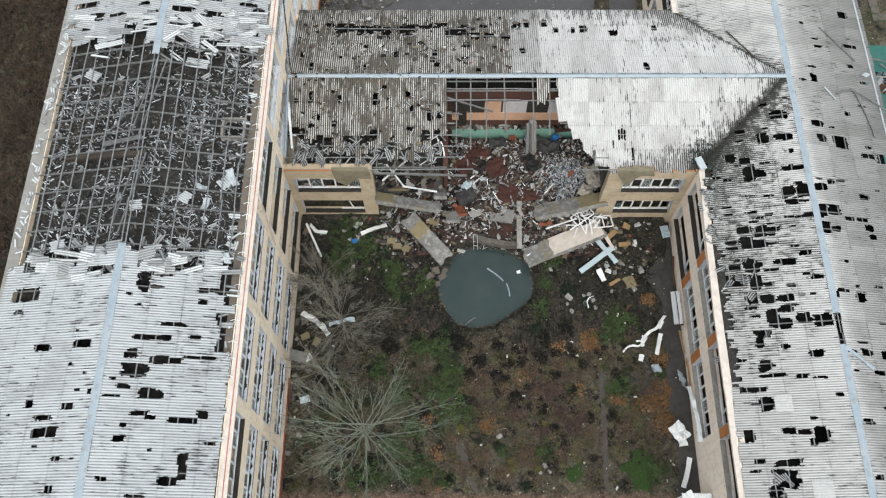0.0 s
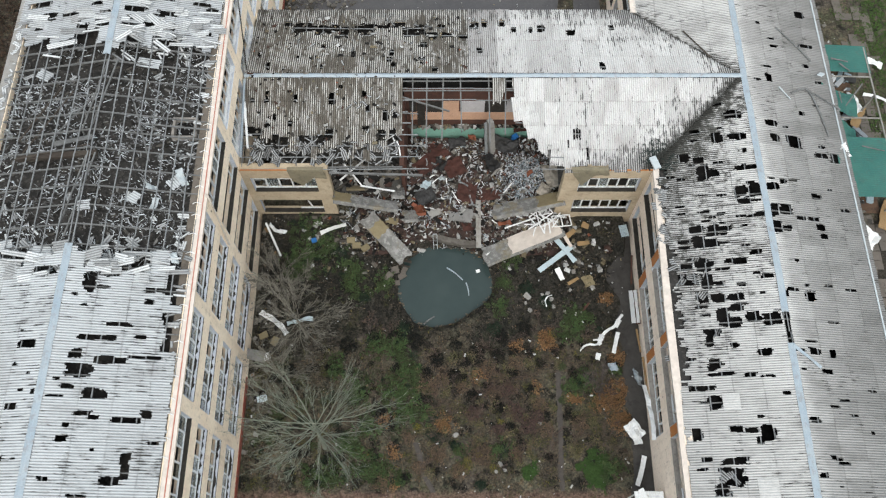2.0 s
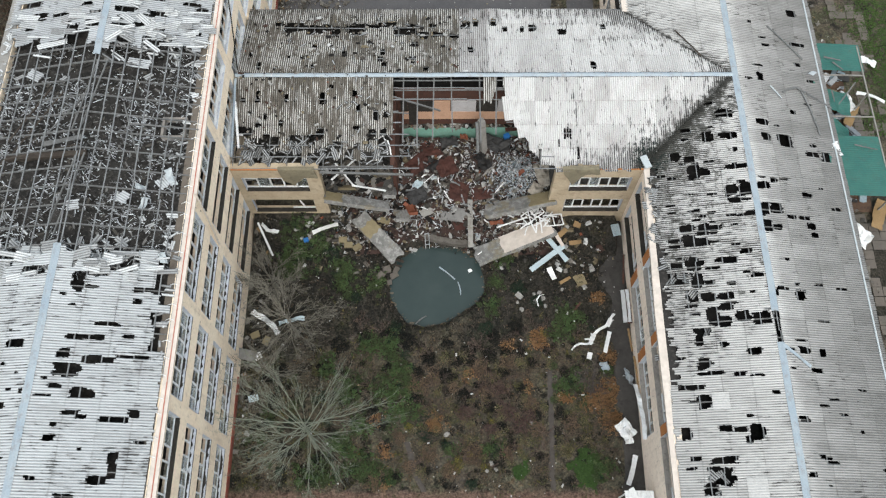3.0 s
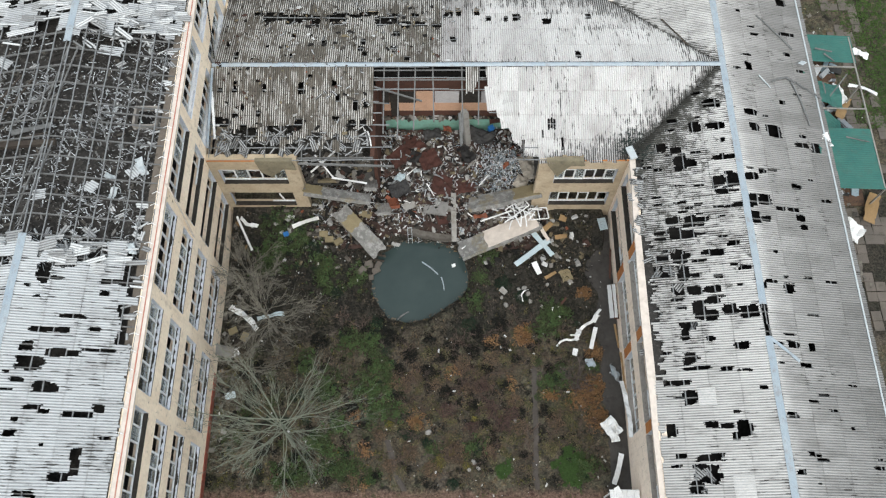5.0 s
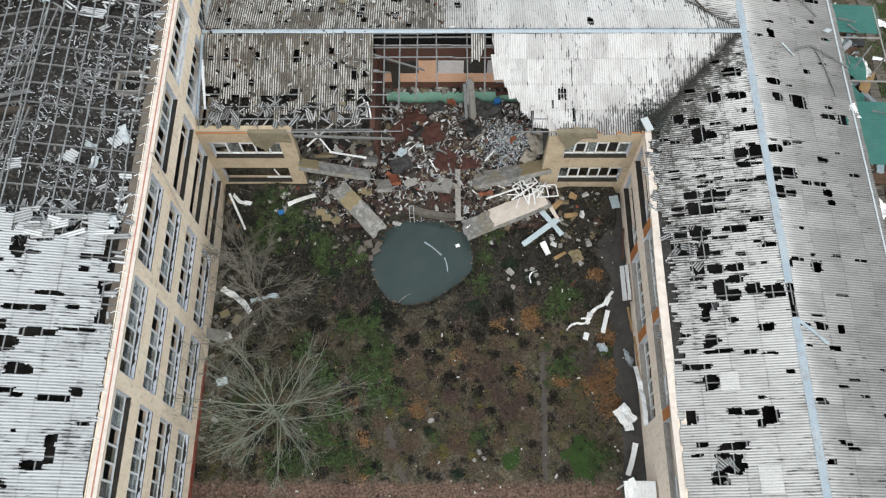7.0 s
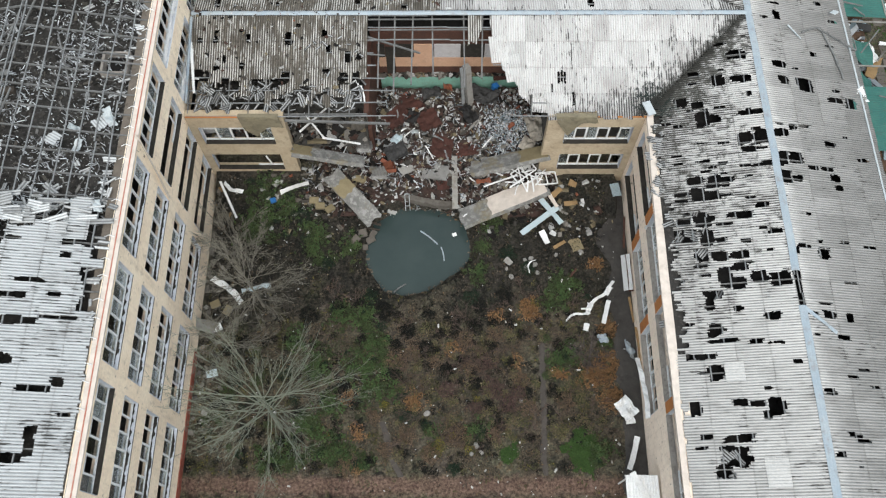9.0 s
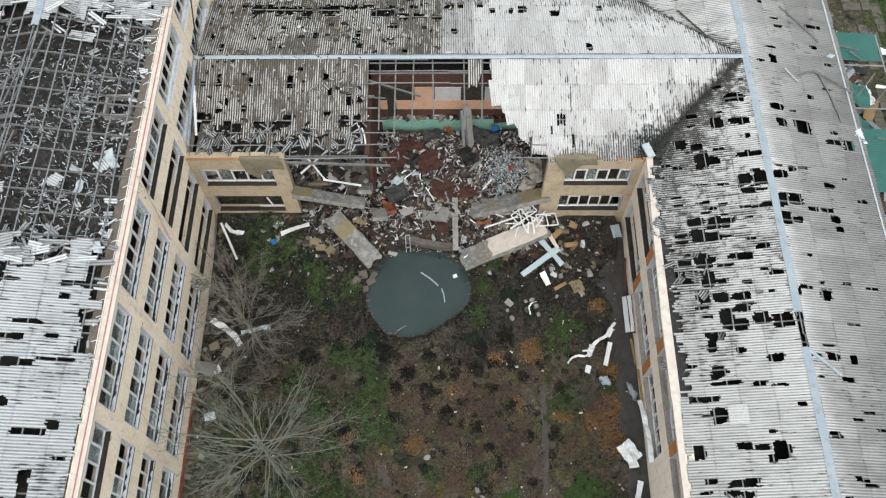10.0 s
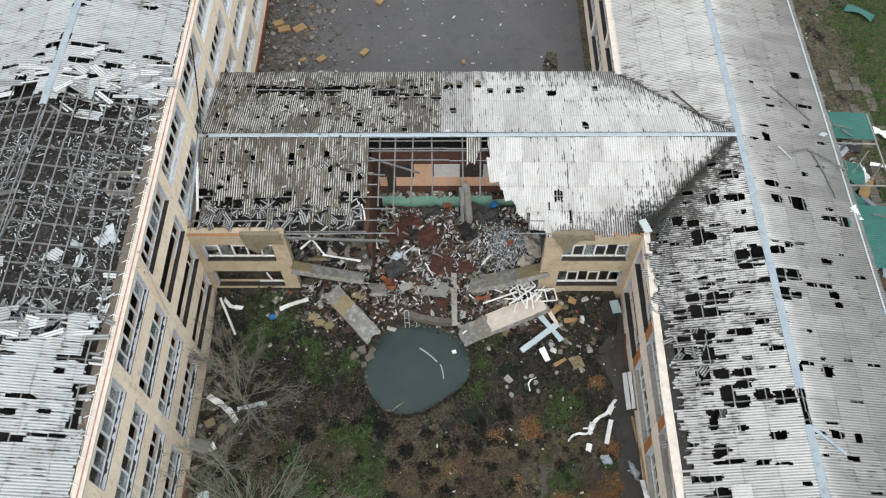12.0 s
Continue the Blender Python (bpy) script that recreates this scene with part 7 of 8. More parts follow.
# cables and pipes on the high wall
def cable(points, radius, label):
    pts = []
    for (a, c) in zip(points, points[1:]):
        for k in range(8):
            f = k / 8
            q = Vector(a).lerp(Vector(c), f)
            q.z -= 0.25 * math.sin(math.pi * f)
            pts.append(tuple(q))
    pts.append(points[-1])
    thing("cable", label, "cable", None, Build().tube(pts, [radius] * len(pts), 5), DARK_BOARD)


cable([(-11.27, 39.05, 14.56), (-11.14, 35.26, 10.24)], 0.045, "black cable slung from the high eaves to the ridge")
b = Build()
for z in (9.6,):
    b.tube([(-11.3, 34.7, 9.95), (-11.3, 31.0, 9.15), (-11.3, 29.1, 8.75)], [0.09] * 3, 7)
thing("flashing_pipe", "pale blue pipe along the roof and wall joint", "pipe", None, b, CAP)


# ---- plants ----
class Grower:
    def __init__(self, seed):
        self.r = random.Random(seed)
        self.b = Build()

    def branch(self, at, way, length, radius, depth, droop):
        r = self.r
        n = 4 if depth < 3 else 3
        pts, radii, q, d = [at], [radius], Vector(at), Vector(way).normalized()
        for k in range(n):
            d = (d + Vector((r.gauss(0, 0.09), r.gauss(0, 0.09), r.gauss(droop, 0.08)))).normalized()
            q = q + d * length / n
            pts.append(tuple(q))
            radii.append(max(radius * (1 - 0.75 * (k + 1) / n), 0.006))
        self.b.tube(pts, radii, 5 if depth == 1 else 3)
        if depth >= 4:
            return
        for _ in range((0, 8, 4, 3)[depth]):
            f = r.uniform(0.25, 1.0)
            i = min(int(f * n), n - 1)
            p = Vector(pts[i]).lerp(Vector(pts[i + 1]), f * n - i)
            side = Vector((r.gauss(0, 1), r.gauss(0, 1), r.gauss(0.1, 0.5))).normalized()
            self.branch(tuple(p), (d * 1.1 + side * 0.65), length * r.uniform(0.4, 0.65), max(radii[i] * 0.6, 0.008), depth + 1, droop)


    def limb(self, at, way, length, radius, sides, twigs, curl):
        """A long, nearly straight limb with side shoots that fan forward and end in fine twigs."""
        r = self.r
        n = 7
        pts, radii, ways, q, d = [at], [radius], [], Vector(at), Vector(way).normalized()
        for k in range(n):
            d = (d + Vector((r.gauss(0, 0.085), r.gauss(0, 0.085), r.gauss(curl, 0.06)))).normalized()
            q = q + d * length / n
            pts.append(tuple(q))
            ways.append(d.copy())
            radii.append(max(radius * (1 - 0.7 * (k + 1) / n), 0.009))
        self.b.tube(pts, radii, 5)
        for _ in range(sides):
            f = r.uniform(0.22, 0.97)
            i = min(int(f * n), n - 1)
            p = Vector(pts[i]).lerp(Vector(pts[i + 1]), f * n - i)
            aside = Vector((r.gauss(0, 1), r.gauss(0, 1), r.gauss(0.15, 0.5))).normalized()
            w = (ways[i] + aside * r.uniform(0.35, 0.7)).normalized()
            l = length * r.uniform(0.2, 0.42) * (1.15 - 0.55 * f)
            mid = p + w * l * 0.5 + Vector((r.gauss(0, 0.05), r.gauss(0, 0.05), 0.04)) * l
            end = p + w * l
            r0 = max(radii[i] * 0.5, 0.011)
            self.b.tube([tuple(p), tuple(mid), tuple(end)], [r0, r0 * 0.75, 0.006], 3)
            for _k in range(twigs):
                g = r.uniform(0.25, 1.0)
                t = p.lerp(end, g)
                v = (w + Vector((r.gauss(0, 0.5), r.gauss(0, 0.5), r.gauss(0.1, 0.35)))).normalized()
                self.b.tube([tuple(t), tuple(t + v * l * r.uniform(0.25, 0.55))], [0.008, 0.004], 3)


def bare_tree(name, label, base, top, spread, limbs, bark, seed, trunk_r, low=0.62, sides=9, twigs=5, rises=(-0.05, 0.75)):
    g = Grower(seed)
    tree = thing(name, label, "tree", pose(*base))
    lean = Vector((0.35, 0.15, 0)) if trunk_r > 0.14 else Vector((g.r.uniform(-0.3, 0.3), g.r.uniform(-0.3, 0.3), 0))
    pts = [tuple(Vector((0, 0, -0.3 + (top + 0.3) * k / 6)) + lean * (k / 6)) for k in range(7)]
    part("trunk", Build().tube(pts, [trunk_r * (1.0 - 0.13 * k) for k in range(7)], 8), bark, tree)
    for k in range(limbs):
        ang = 2 * math.pi * k * 0.382 + g.r.uniform(-0.55, 0.55)
        f = low + (1 - low) * k / (limbs - 1)
        rise = g.r.uniform(*rises) + 0.9 * max(0.0, f - 0.85) / 0.15 * g.r.random()
        at = Vector(pts[0]).lerp(Vector(pts[-1]), f)
        g.limb(tuple(at), (math.cos(ang), math.sin(ang), rise), spread * (0.5 + 0.62 * g.r.random() ** 0.6), trunk_r * g.r.uniform(0.15, 0.28), sides, twigs, 0.02)
    part("crown", g.b, bark, tree, "bare branches and fine twigs")
    return tree


bare_tree("tree", "bare grey-green tree with long radiating limbs", (-5.6, 10.9, 0), 7.9, 5.2, 31, BARK, 5, 0.16, 0.5, 10, 5)
bare_tree("tree", "smaller bare brownish tree near the wall", (-7.36, 18.93, 0), 5.8, 3.5, 26, BROWN_BARK, 9, 0.10, 0.3, 12, 8)
bare_tree("tree", "thin bare young tree beside the grey-green one", (-8.3, 15.2, 0), 5.2, 3.2, 18, BROWN_BARK, 21, 0.09, 0.5, 8, 6)
bare_tree("shrub", "thin bare shrub by the high wall", (-9.2, 22.4, 0.1), 3.4, 2.8, 28, BROWN_BARK, 12, 0.07, 0.2, 10, 7)


def tuft(b, x, y, z, size, blades, lift):
    """A clump of leaves."""
    for _ in range(blades):
        a = rng.uniform(0, 2 * math.pi)
        l, w = size * rng.uniform(0.5, 1.0), size * rng.uniform(0.18, 0.38)
        c, s = math.cos(a), math.sin(a)
        ox, oy = rng.gauss(0, size * 0.35), rng.gauss(0, size * 0.35)
        k = len(b.v)
        h = lift * rng.uniform(0.3, 1.0)
        b.v += [(x + ox, y + oy, z + h * 0.4), (x + ox + c * l * 0.5 - s * w, y + oy + s * l * 0.5 + c * w, z + h), (x + ox + c * l, y + oy + s * l, z + h * 0.55), (x + ox + c * l * 0.5 + s * w, y + oy + s * l * 0.5 - c * w, z + h)]
        b.f.append((k, k + 1, k + 2, k + 3))


GREEN_SPOTS = [(0.03, 14.74, 1.3), (-0.27, 13.27, 1.2), (-1.07, 15.11, 1.1), (1.16, 13.27, 0.9), (-0.83, 18.17, 1.2), (-0.02, 16.24, 1.2), (-2.32, 18.17, 1.0), (-7.58, 27.4, 1.3), (-6.66, 26.04, 1.6), (-8.12, 24.74, 1.6), (-4.5, 24.4, 1.2),
               (12.69, 20.56, 1.2), (12.24, 19.35, 1.1), (7.26, 23.37, 0.7), (7.87, 24.73, 0.6), (-2.54, 12.19, 1.0), (-2.21, 9.39, 1.5), (-3.9, 11.13, 1.2), (12.77, 15.67, 0.9), (12.01, 15.11, 1.0), (15.18, 16.24, 0.6), (7.03, 21.37, 0.9), (-1.8, 23.04, 1.1),
               (-4.11, 23.04, 1.2), (-5.18, 16.63, 1.0), (-3.59, 14.74, 1.2), (-0.41, 8.4, 1.0), (6.67, 10.78, 0.8), (-5.61, 8.66, 1.7), (14.2, 9.6, 1.0), (4.0, 10.7, 0.6)]
RUST_SPOTS = [(2.72, 12.6, 0.9), (10.22, 18.64, 1.1), (15.3, 17.36, 0.7), (14.65, 14.34, 1.2), (15.3, 15.08, 1.0), (15.2, 12.88, 1.1), (13.74, 14.16, 1.0), (-1.32, 12.89, 0.7), (-0.79, 10.58, 0.7), (11.95, 14.34, 0.7), (-0.75, 8.4, 0.7), (8.09, 18.14, 0.8), (14.9, 21.94, 0.7), (5.2, 16.0, 0.7), (9.4, 15.3, 0.7)]


def field(spots, x, y):
    return max((1 - math.hypot(x - a, y - c) / r) for a, c, r in spots)


LAWNS = [(13.14, 9.5, 1.35), (8.62, 9.36, 0.62)]
TRACKS = [((10.97, 16.4), (10.86, 11.8), (10.73, 8.0)), ((0.69, 11.3), (1.23, 9.56), (1.86, 7.9))]


def on_track(x, y):
    for pts in TRACKS:
        for (ax, ay), (bx, by) in zip(pts, pts[1:]):
            f = max(0.0, min(1.0, ((x - ax) * (bx - ax) + (y - ay) * (by - ay)) / ((bx - ax) ** 2 + (by - ay) ** 2)))
            if math.hypot(x - ax - f * (bx - ax), y - ay - f * (by - ay)) < 0.26 + 0.12 * noise.noise((x, y, 3)):
                return True
    return False


for pts in TRACKS:
    b, rows = Build(), []
    for k in range(41):
        f = k / 40 * (len(pts) - 1)
        i = min(int(f), len(pts) - 2)
        x, y = (pts[i][c] + (pts[i + 1][c] - pts[i][c]) * (f - i) for c in (0, 1))
        w = 0.24 + 0.07 * noise.noise((x, y * 2, 3))
        x += 0.12 * noise.noise((y * 0.7, 8, 1))
        rows.append([(x + d * w, y, ground_height(x + d * w, y) + 0.03 - 0.04 * abs(d)) for d in (-1, -0.4, 0.4, 1)])
    setting("path", b.grid(rows), worn("trodden_earth", (0.105, 0.092, 0.083), (0.085, 0.075, 0.068), (0.06, 0.05, 0.042), 1.2, 5.0, 0.6), "trodden earth track through the weeds", "path")

green, dry, rust, dark, lawn, olive = Build(), Build(), Build(), Build(), Build(), Build()
for _ in range(60000):
    x, y = rng.uniform(-11.2, 15.6), rng.uniform(4.5, 28.1)
    if shore(x, y) < 1.02 or (y > 25.7 and -4.5 < x < 12) or on_track(x, y):
        continue
    z = ground_height(x, y)
    if field(LAWNS, x, y) + 0.75 * noise.noise((x * 1.5, y * 1.5, 6)) + 0.3 * noise.noise((x * 5, y * 5, 6)) > 0.18:
        tuft(lawn, x, y, z, rng.uniform(0.06, 0.12), 6, 0.08)
        continue
    if y < 8.1 and rng.random() < 0.85:
        continue
    g = 0.8 * field(GREEN_SPOTS, x, y) + 0.9 * noise.noise((x * 0.9, y * 0.9, 41)) + 0.5 * noise.noise((x * 2.6, y * 2.6, 4)) + rng.uniform(-0.3, 0.3)
    if 1.2 * field(RUST_SPOTS, x, y) + rng.uniform(-0.35, 0.35) + 0.8 * noise.noise((x * 1.4, y * 1.4, 3)) > 0.42:
        tuft(rust, x, y, z, rng.uniform(0.05, 0.12), 5, 0.16)
    elif g > 0.42:
        tuft(green, x, y, z, rng.uniform(0.07, 0.19), 5, 0.22)
    elif y > 18.5 + 3.0 * noise.noise((x * 0.3, y * 0.3, 12)) and rng.random() < 0.75:
        if rng.random() < 0.25:
            tuft(dark, x, y, z, rng.uniform(0.06, 0.15), 4, 0.2)
    elif noise.noise((x * 0.55, y * 0.55, 77)) + 0.7 * noise.noise((x * 1.7, y * 1.7, 8)) + rng.uniform(-0.35, 0.35) > -0.1:
        if rng.random() < 0.45:
            tuft(dry if noise.noise((x * 1.1, y * 1.1, 60)) > -0.15 else olive, x, y, z, rng.uniform(0.06, 0.17), 4, 0.16)
    elif noise.noise((x * 0.8, y * 0.8, 19)) > 0.3:
        tuft(dark, x, y, z, rng.uniform(0.06, 0.15), 4, 0.2)
for cx, cy, r in LAWNS:
    for _ in range(int(1500 * r * r)):
        a, d = rng.uniform(0, 6.28), r * rng.random() ** 0.5
        x, y = cx + d * math.cos(a), cy + 1.0 * d * math.sin(a)
        if 1 - d / r + 0.75 * noise.noise((x * 1.5, y * 1.5, 6)) + 0.3 * noise.noise((x * 5, y * 5, 6)) > 0.18:
            tuft(lawn, x, y, ground_height(x, y), rng.uniform(0.07, 0.12), 4, 0.08)
thing("lawn_patches", "smooth bright green grass patches in the courtyard", "grass", None, lawn, palette("lawn_grass", [(0.0, (0.052, 0.105, 0.028)), (0.4, (0.066, 0.125, 0.033)), (0.75, (0.045, 0.085, 0.025))]), "", "stuff")
for cx, cy, r in ((14.65, 14.34, 0.9), (15.2, 15.08, 0.75), (15.2, 12.88, 0.8), (13.74, 14.16, 0.6), (15.3, 17.36, 0.6), (10.22, 18.64, 0.7), (14.9, 21.94, 0.5), (2.72, 12.6, 0.55), (-1.32, 12.89, 0.4), (11.95, 14.34, 0.5)):
    for _ in range(int(620 * r * r)):
        a = rng.uniform(0, 6.28)
        d = r * rng.random() ** 0.7 * (1 + 0.8 * noise.noise((math.cos(a) * 1.5 + cx, math.sin(a) * 1.5, cy)))
        x, y = min(cx + d * math.cos(a), 15.8), cy + d * math.sin(a)
        if noise.noise((x * 2.2, y * 2.2, 15)) > -0.25:
            tuft(rust, x, y, ground_height(x, y), rng.uniform(0.06, 0.13), 4, 0.25)
brush = Grower(77)
for _ in range(120):
    x, y = rng.uniform(-3, 15), rng.uniform(8.5, 20.5)
    if on_track(x, y) or math.hypot(x - POND[0], y - POND[1]) < 5.2 or field(GREEN_SPOTS, x, y) > 0.2 or field(LAWNS, x, y) > -0.2:
        continue
    for _k in range(rng.randint(3, 7)):
        brush.branch((x + rng.gauss(0, 0.12), y + rng.gauss(0, 0.12), ground_height(x, y)), (rng.gauss(0, 0.8), rng.gauss(0, 0.8), 0.7), rng.uniform(0.5, 1.1), 0.018, 2, 0.0)
thing("dry_brush", "brown leafless brush standing among the weeds", "brush", None, brush.b, worn("purple_brown_twigs", (0.13, 0.10, 0.085), (0.16, 0.11, 0.09), (0.09, 0.075, 0.065), 0.5, 9.0, 0.4), "", "stuff")


def clump(x, y, r, h, material, label, seed, name="low_shrub", group="low dark shrubs", leaf=0.09, dense=1.0):
    """One low plant: a ragged dome of small leaves."""
    q = random.Random(seed)
    b = Build()
    leaf *= 0.75
    for _ in range(int((120 + 3600 * r * r) * dense)):
        a = q.uniform(0, 2 * math.pi)
        edge = r * (1.0 + 0.8 * noise.noise((math.cos(a) * 1.6 + seed, math.sin(a) * 1.6, 2.0)))
        d = edge * math.sqrt(q.random()) * (1.0 if q.random() < 0.82 else q.uniform(1.0, 1.6))
        px, py = d * math.cos(a), d * math.sin(a)
        pz = h * max(0.08, 1 - (d / edge) ** 2) * q.uniform(0.35, 1.0) * (1 + 0.5 * noise.noise((px * 4, py * 4, seed)))
        m = pose(px, py, pz, q.gauss(0, 32), q.gauss(0, 32), q.uniform(0, 360))
        l, w = leaf * q.uniform(0.7, 1.4), leaf * q.uniform(0.4, 0.75)
        k = len(b.v)
        b.v += [tuple(m @ Vector(c)) for c in ((-l / 2, 0, 0), (0, -w / 2, 0.01), (l / 2, 0, -0.01), (0, w / 2, 0.01))]
        b.f.append((k, k + 1, k + 2, k + 3))
    ob = thing(name, label, "plant", pose(x, y, ground_height(x, y)), None, None, group)
    part("leaves", b, material, ob)


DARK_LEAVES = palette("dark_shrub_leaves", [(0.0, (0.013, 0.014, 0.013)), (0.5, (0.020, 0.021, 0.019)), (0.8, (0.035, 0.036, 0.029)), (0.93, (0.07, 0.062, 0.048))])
DEEP_GREEN = palette("deep_green_leaves", [(0.0, (0.022, 0.042, 0.026)), (0.5, (0.034, 0.06, 0.036)), (0.85, (0.05, 0.075, 0.045))])
PLUM_STEMS = palette("plum_brown_leaves", [(0.0, (0.13, 0.08, 0.076)), (0.4, (0.165, 0.105, 0.092)), (0.75, (0.08, 0.06, 0.056)), (0.9, (0.22, 0.17, 0.13))])
FRESH_GREEN = palette("fresh_green_leaves", [(0.0, (0.075, 0.108, 0.045)), (0.35, (0.096, 0.132, 0.054)), (0.6, (0.055, 0.078, 0.036)), (0.85, (0.118, 0.15, 0.065))])
YELLOW_LEAVES = palette("yellow_leaves", [(0.0, (0.30, 0.25, 0.045)), (0.4, (0.22, 0.20, 0.05)), (0.75, (0.14, 0.16, 0.05))])
BROWN_HERBS = palette("russet_brown_herbs", [(0.0, (0.195, 0.134, 0.093)), (0.4, (0.256, 0.177, 0.116)), (0.7, (0.122, 0.095, 0.071)), (0.88, (0.329, 0.244, 0.159))])
r = random.Random(19)
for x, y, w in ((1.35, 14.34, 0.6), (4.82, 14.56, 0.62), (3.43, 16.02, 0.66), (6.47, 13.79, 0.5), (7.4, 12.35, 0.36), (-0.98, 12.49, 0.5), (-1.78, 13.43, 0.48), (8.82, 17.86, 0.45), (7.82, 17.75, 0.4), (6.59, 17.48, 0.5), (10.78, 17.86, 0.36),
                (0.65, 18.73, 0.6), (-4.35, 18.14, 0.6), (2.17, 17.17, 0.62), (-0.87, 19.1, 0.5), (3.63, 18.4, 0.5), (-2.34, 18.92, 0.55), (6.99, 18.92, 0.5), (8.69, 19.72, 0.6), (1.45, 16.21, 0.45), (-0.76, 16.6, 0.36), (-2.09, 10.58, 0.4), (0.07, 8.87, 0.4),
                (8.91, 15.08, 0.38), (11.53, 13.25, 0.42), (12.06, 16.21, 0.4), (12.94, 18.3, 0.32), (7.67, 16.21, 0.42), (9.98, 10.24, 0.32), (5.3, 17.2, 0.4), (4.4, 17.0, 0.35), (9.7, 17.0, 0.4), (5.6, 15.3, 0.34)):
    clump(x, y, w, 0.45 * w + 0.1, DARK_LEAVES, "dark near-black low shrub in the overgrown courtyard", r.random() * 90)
for _ in range(34):
    x, y = r.gauss(6.5, 4.5), r.gauss(15.8, 2.6)
    if -3 < x < 15 and 9 < y < 21 and shore(x, y) > 1.15 and not on_track(x, y) and field(GREEN_SPOTS, x, y) < 0.1 and field(RUST_SPOTS, x, y) < 0.1:
        clump(x, y, r.uniform(0.14, 0.3), 0.2, DARK_LEAVES, "small dark tuft among the weeds", r.random() * 90, "dark_tuft", "small dark tufts", 0.08)
for x, y, w in ((2.09, 11.64, 0.55), (5.22, 8.46, 0.42), (3.4, 11.1, 0.4), (6.4, 19.6, 0.5), (-0.3, 19.6, 0.5), (8.9, 22.6, 0.6), (10.3, 21.6, 0.55), (-5.2, 25.6, 0.6), (-3.3, 22.0, 0.5)):
    clump(x, y, w, 0.4, DEEP_GREEN, "deep green bushy herb in the courtyard", r.random() * 90, "herb", "deep green herbs")
for x, y, w in ((7.78, 13.43, 0.75), (8.65, 12.35, 0.7), (6.51, 12.17, 0.5), (4.74, 13.25, 0.6), (7.28, 15.08, 0.5), (9.3, 13.1, 0.55)):
    clump(x, y, w, 0.55, PLUM_STEMS, "plum-brown withered bush in the courtyard", r.random() * 90, "withered_bush", "withered bushes", 0.1, 0.65)
for x, y, w in ((4.29, 10.03, 0.35), (4.29, 9.55, 0.28), (5.09, 10.41, 0.25), (0.84, 12.35, 0.3), (6.7, 12.71, 0.22), (10.6, 19.1, 0.3), (6.1, 9.6, 0.25)):
    clump(x, y, w, 0.4, YELLOW_LEAVES, "yellow-green leafy weed in the courtyard", r.random() * 90, "weed", "yellow weeds", 0.08, 0.5)
for x, y, w in ((1.47, 15.14, 0.8), (2.55, 15.89, 0.7), (5.44, 10.45, 0.8), (6.2, 14.77, 0.6), (3.7, 9.41, 0.7), (9.43, 14.03, 0.7), (-1.45, 8.6, 0.7), (6.0, 16.4, 0.8), (4.0, 15.2, 0.5), (7.9, 16.9, 0.6), (9.9, 12.2, 0.6), (2.2, 10.4, 0.6), (7.7, 10.6, 0.6), (12.3, 12.6, 0.6), (1.0, 9.6, 0.5), (0.2, 11.6, 0.5)):
    clump(x, y, w, 0.3, BROWN_HERBS, "russet brown patch of dry herbs", r.random() * 90, "dry_herbs", "dry herb patches", 0.09, 0.6)
for cx, cy, w in GREEN_SPOTS:
    for _ in range(int(4.5 * w * w) + 1):
        x, y = r.gauss(cx, w * 0.5), r.gauss(cy, w * 0.5)
        if shore(x, y) > 1.05 and 8.3 < y < 28 and -11 < x < 15.4 and not (y > 25.5 and x > -4.5):
            clump(x, y, r.uniform(0.16, 0.4), 0.3, FRESH_GREEN if r.random() < 0.7 else DEEP_GREEN, "green leafy weed clump in the courtyard", r.random() * 90, "weed_clump", "green weed clumps", 0.09, 0.7)
OLIVE_HERBS = palette("olive_tan_herbs", [(0.0, (0.183, 0.171, 0.085)), (0.3, (0.134, 0.146, 0.067)), (0.55, (0.244, 0.207, 0.122)), (0.8, (0.317, 0.244, 0.159)), (0.94, (0.293, 0.281, 0.085))])
for _ in range(120):
    x, y = r.uniform(0.5, 15.2), r.uniform(8.4, 17.5)
    if shore(x, y) > 1.15 and not on_track(x, y) and field(LAWNS, x, y) < -0.1:
        clump(x, y, r.uniform(0.15, 0.45), 0.25, OLIVE_HERBS, "olive and tan half-dry herbs in the courtyard", r.random() * 90, "half_dry_herbs", "half-dry herb clumps", 0.09, 0.4)
for _ in range(60):
    x, y = r.uniform(-10.6, -3.0), r.uniform(8.3, 17.0)
    clump(x, y, r.uniform(0.2, 0.5), 0.25, DARK_LEAVES if r.random() < 0.5 else (DEEP_GREEN if r.random() < 0.7 else FRESH_GREEN), "low dark green herbs under the bare tree", r.random() * 90, "ground_herb", "herbs under the tree", 0.09, 0.6)
# a grey bare shrub beside the rust-coloured plants
bare_tree("shrub", "low grey bare shrub beside rust-coloured plants", (13.91, 15.3, 0.0), 0.7, 1.5, 26, worn("grey_plum_twigs", (0.13, 0.11, 0.105), (0.16, 0.13, 0.12), (0.08, 0.07, 0.065), 0.8, 9.0, 0.4), 33, 0.05, 0.2, 7, 4)
sprout = Build()
for cx, cy, r in GREEN_SPOTS:
    for _ in range(int(80 * r * r)):
        x, y = rng.gauss(cx, r * 0.45), rng.gauss(cy, r * 0.45)
        if shore(x, y) < 1.0 or y < 8.4 or not -11 < x < 15.4:
            continue
        if noise.noise((x * 1.8, y * 1.8, 23)) > 0.0:
            tuft(sprout, x, y, ground_height(x, y) + 0.08, rng.uniform(0.08, 0.2), 5, 0.25)
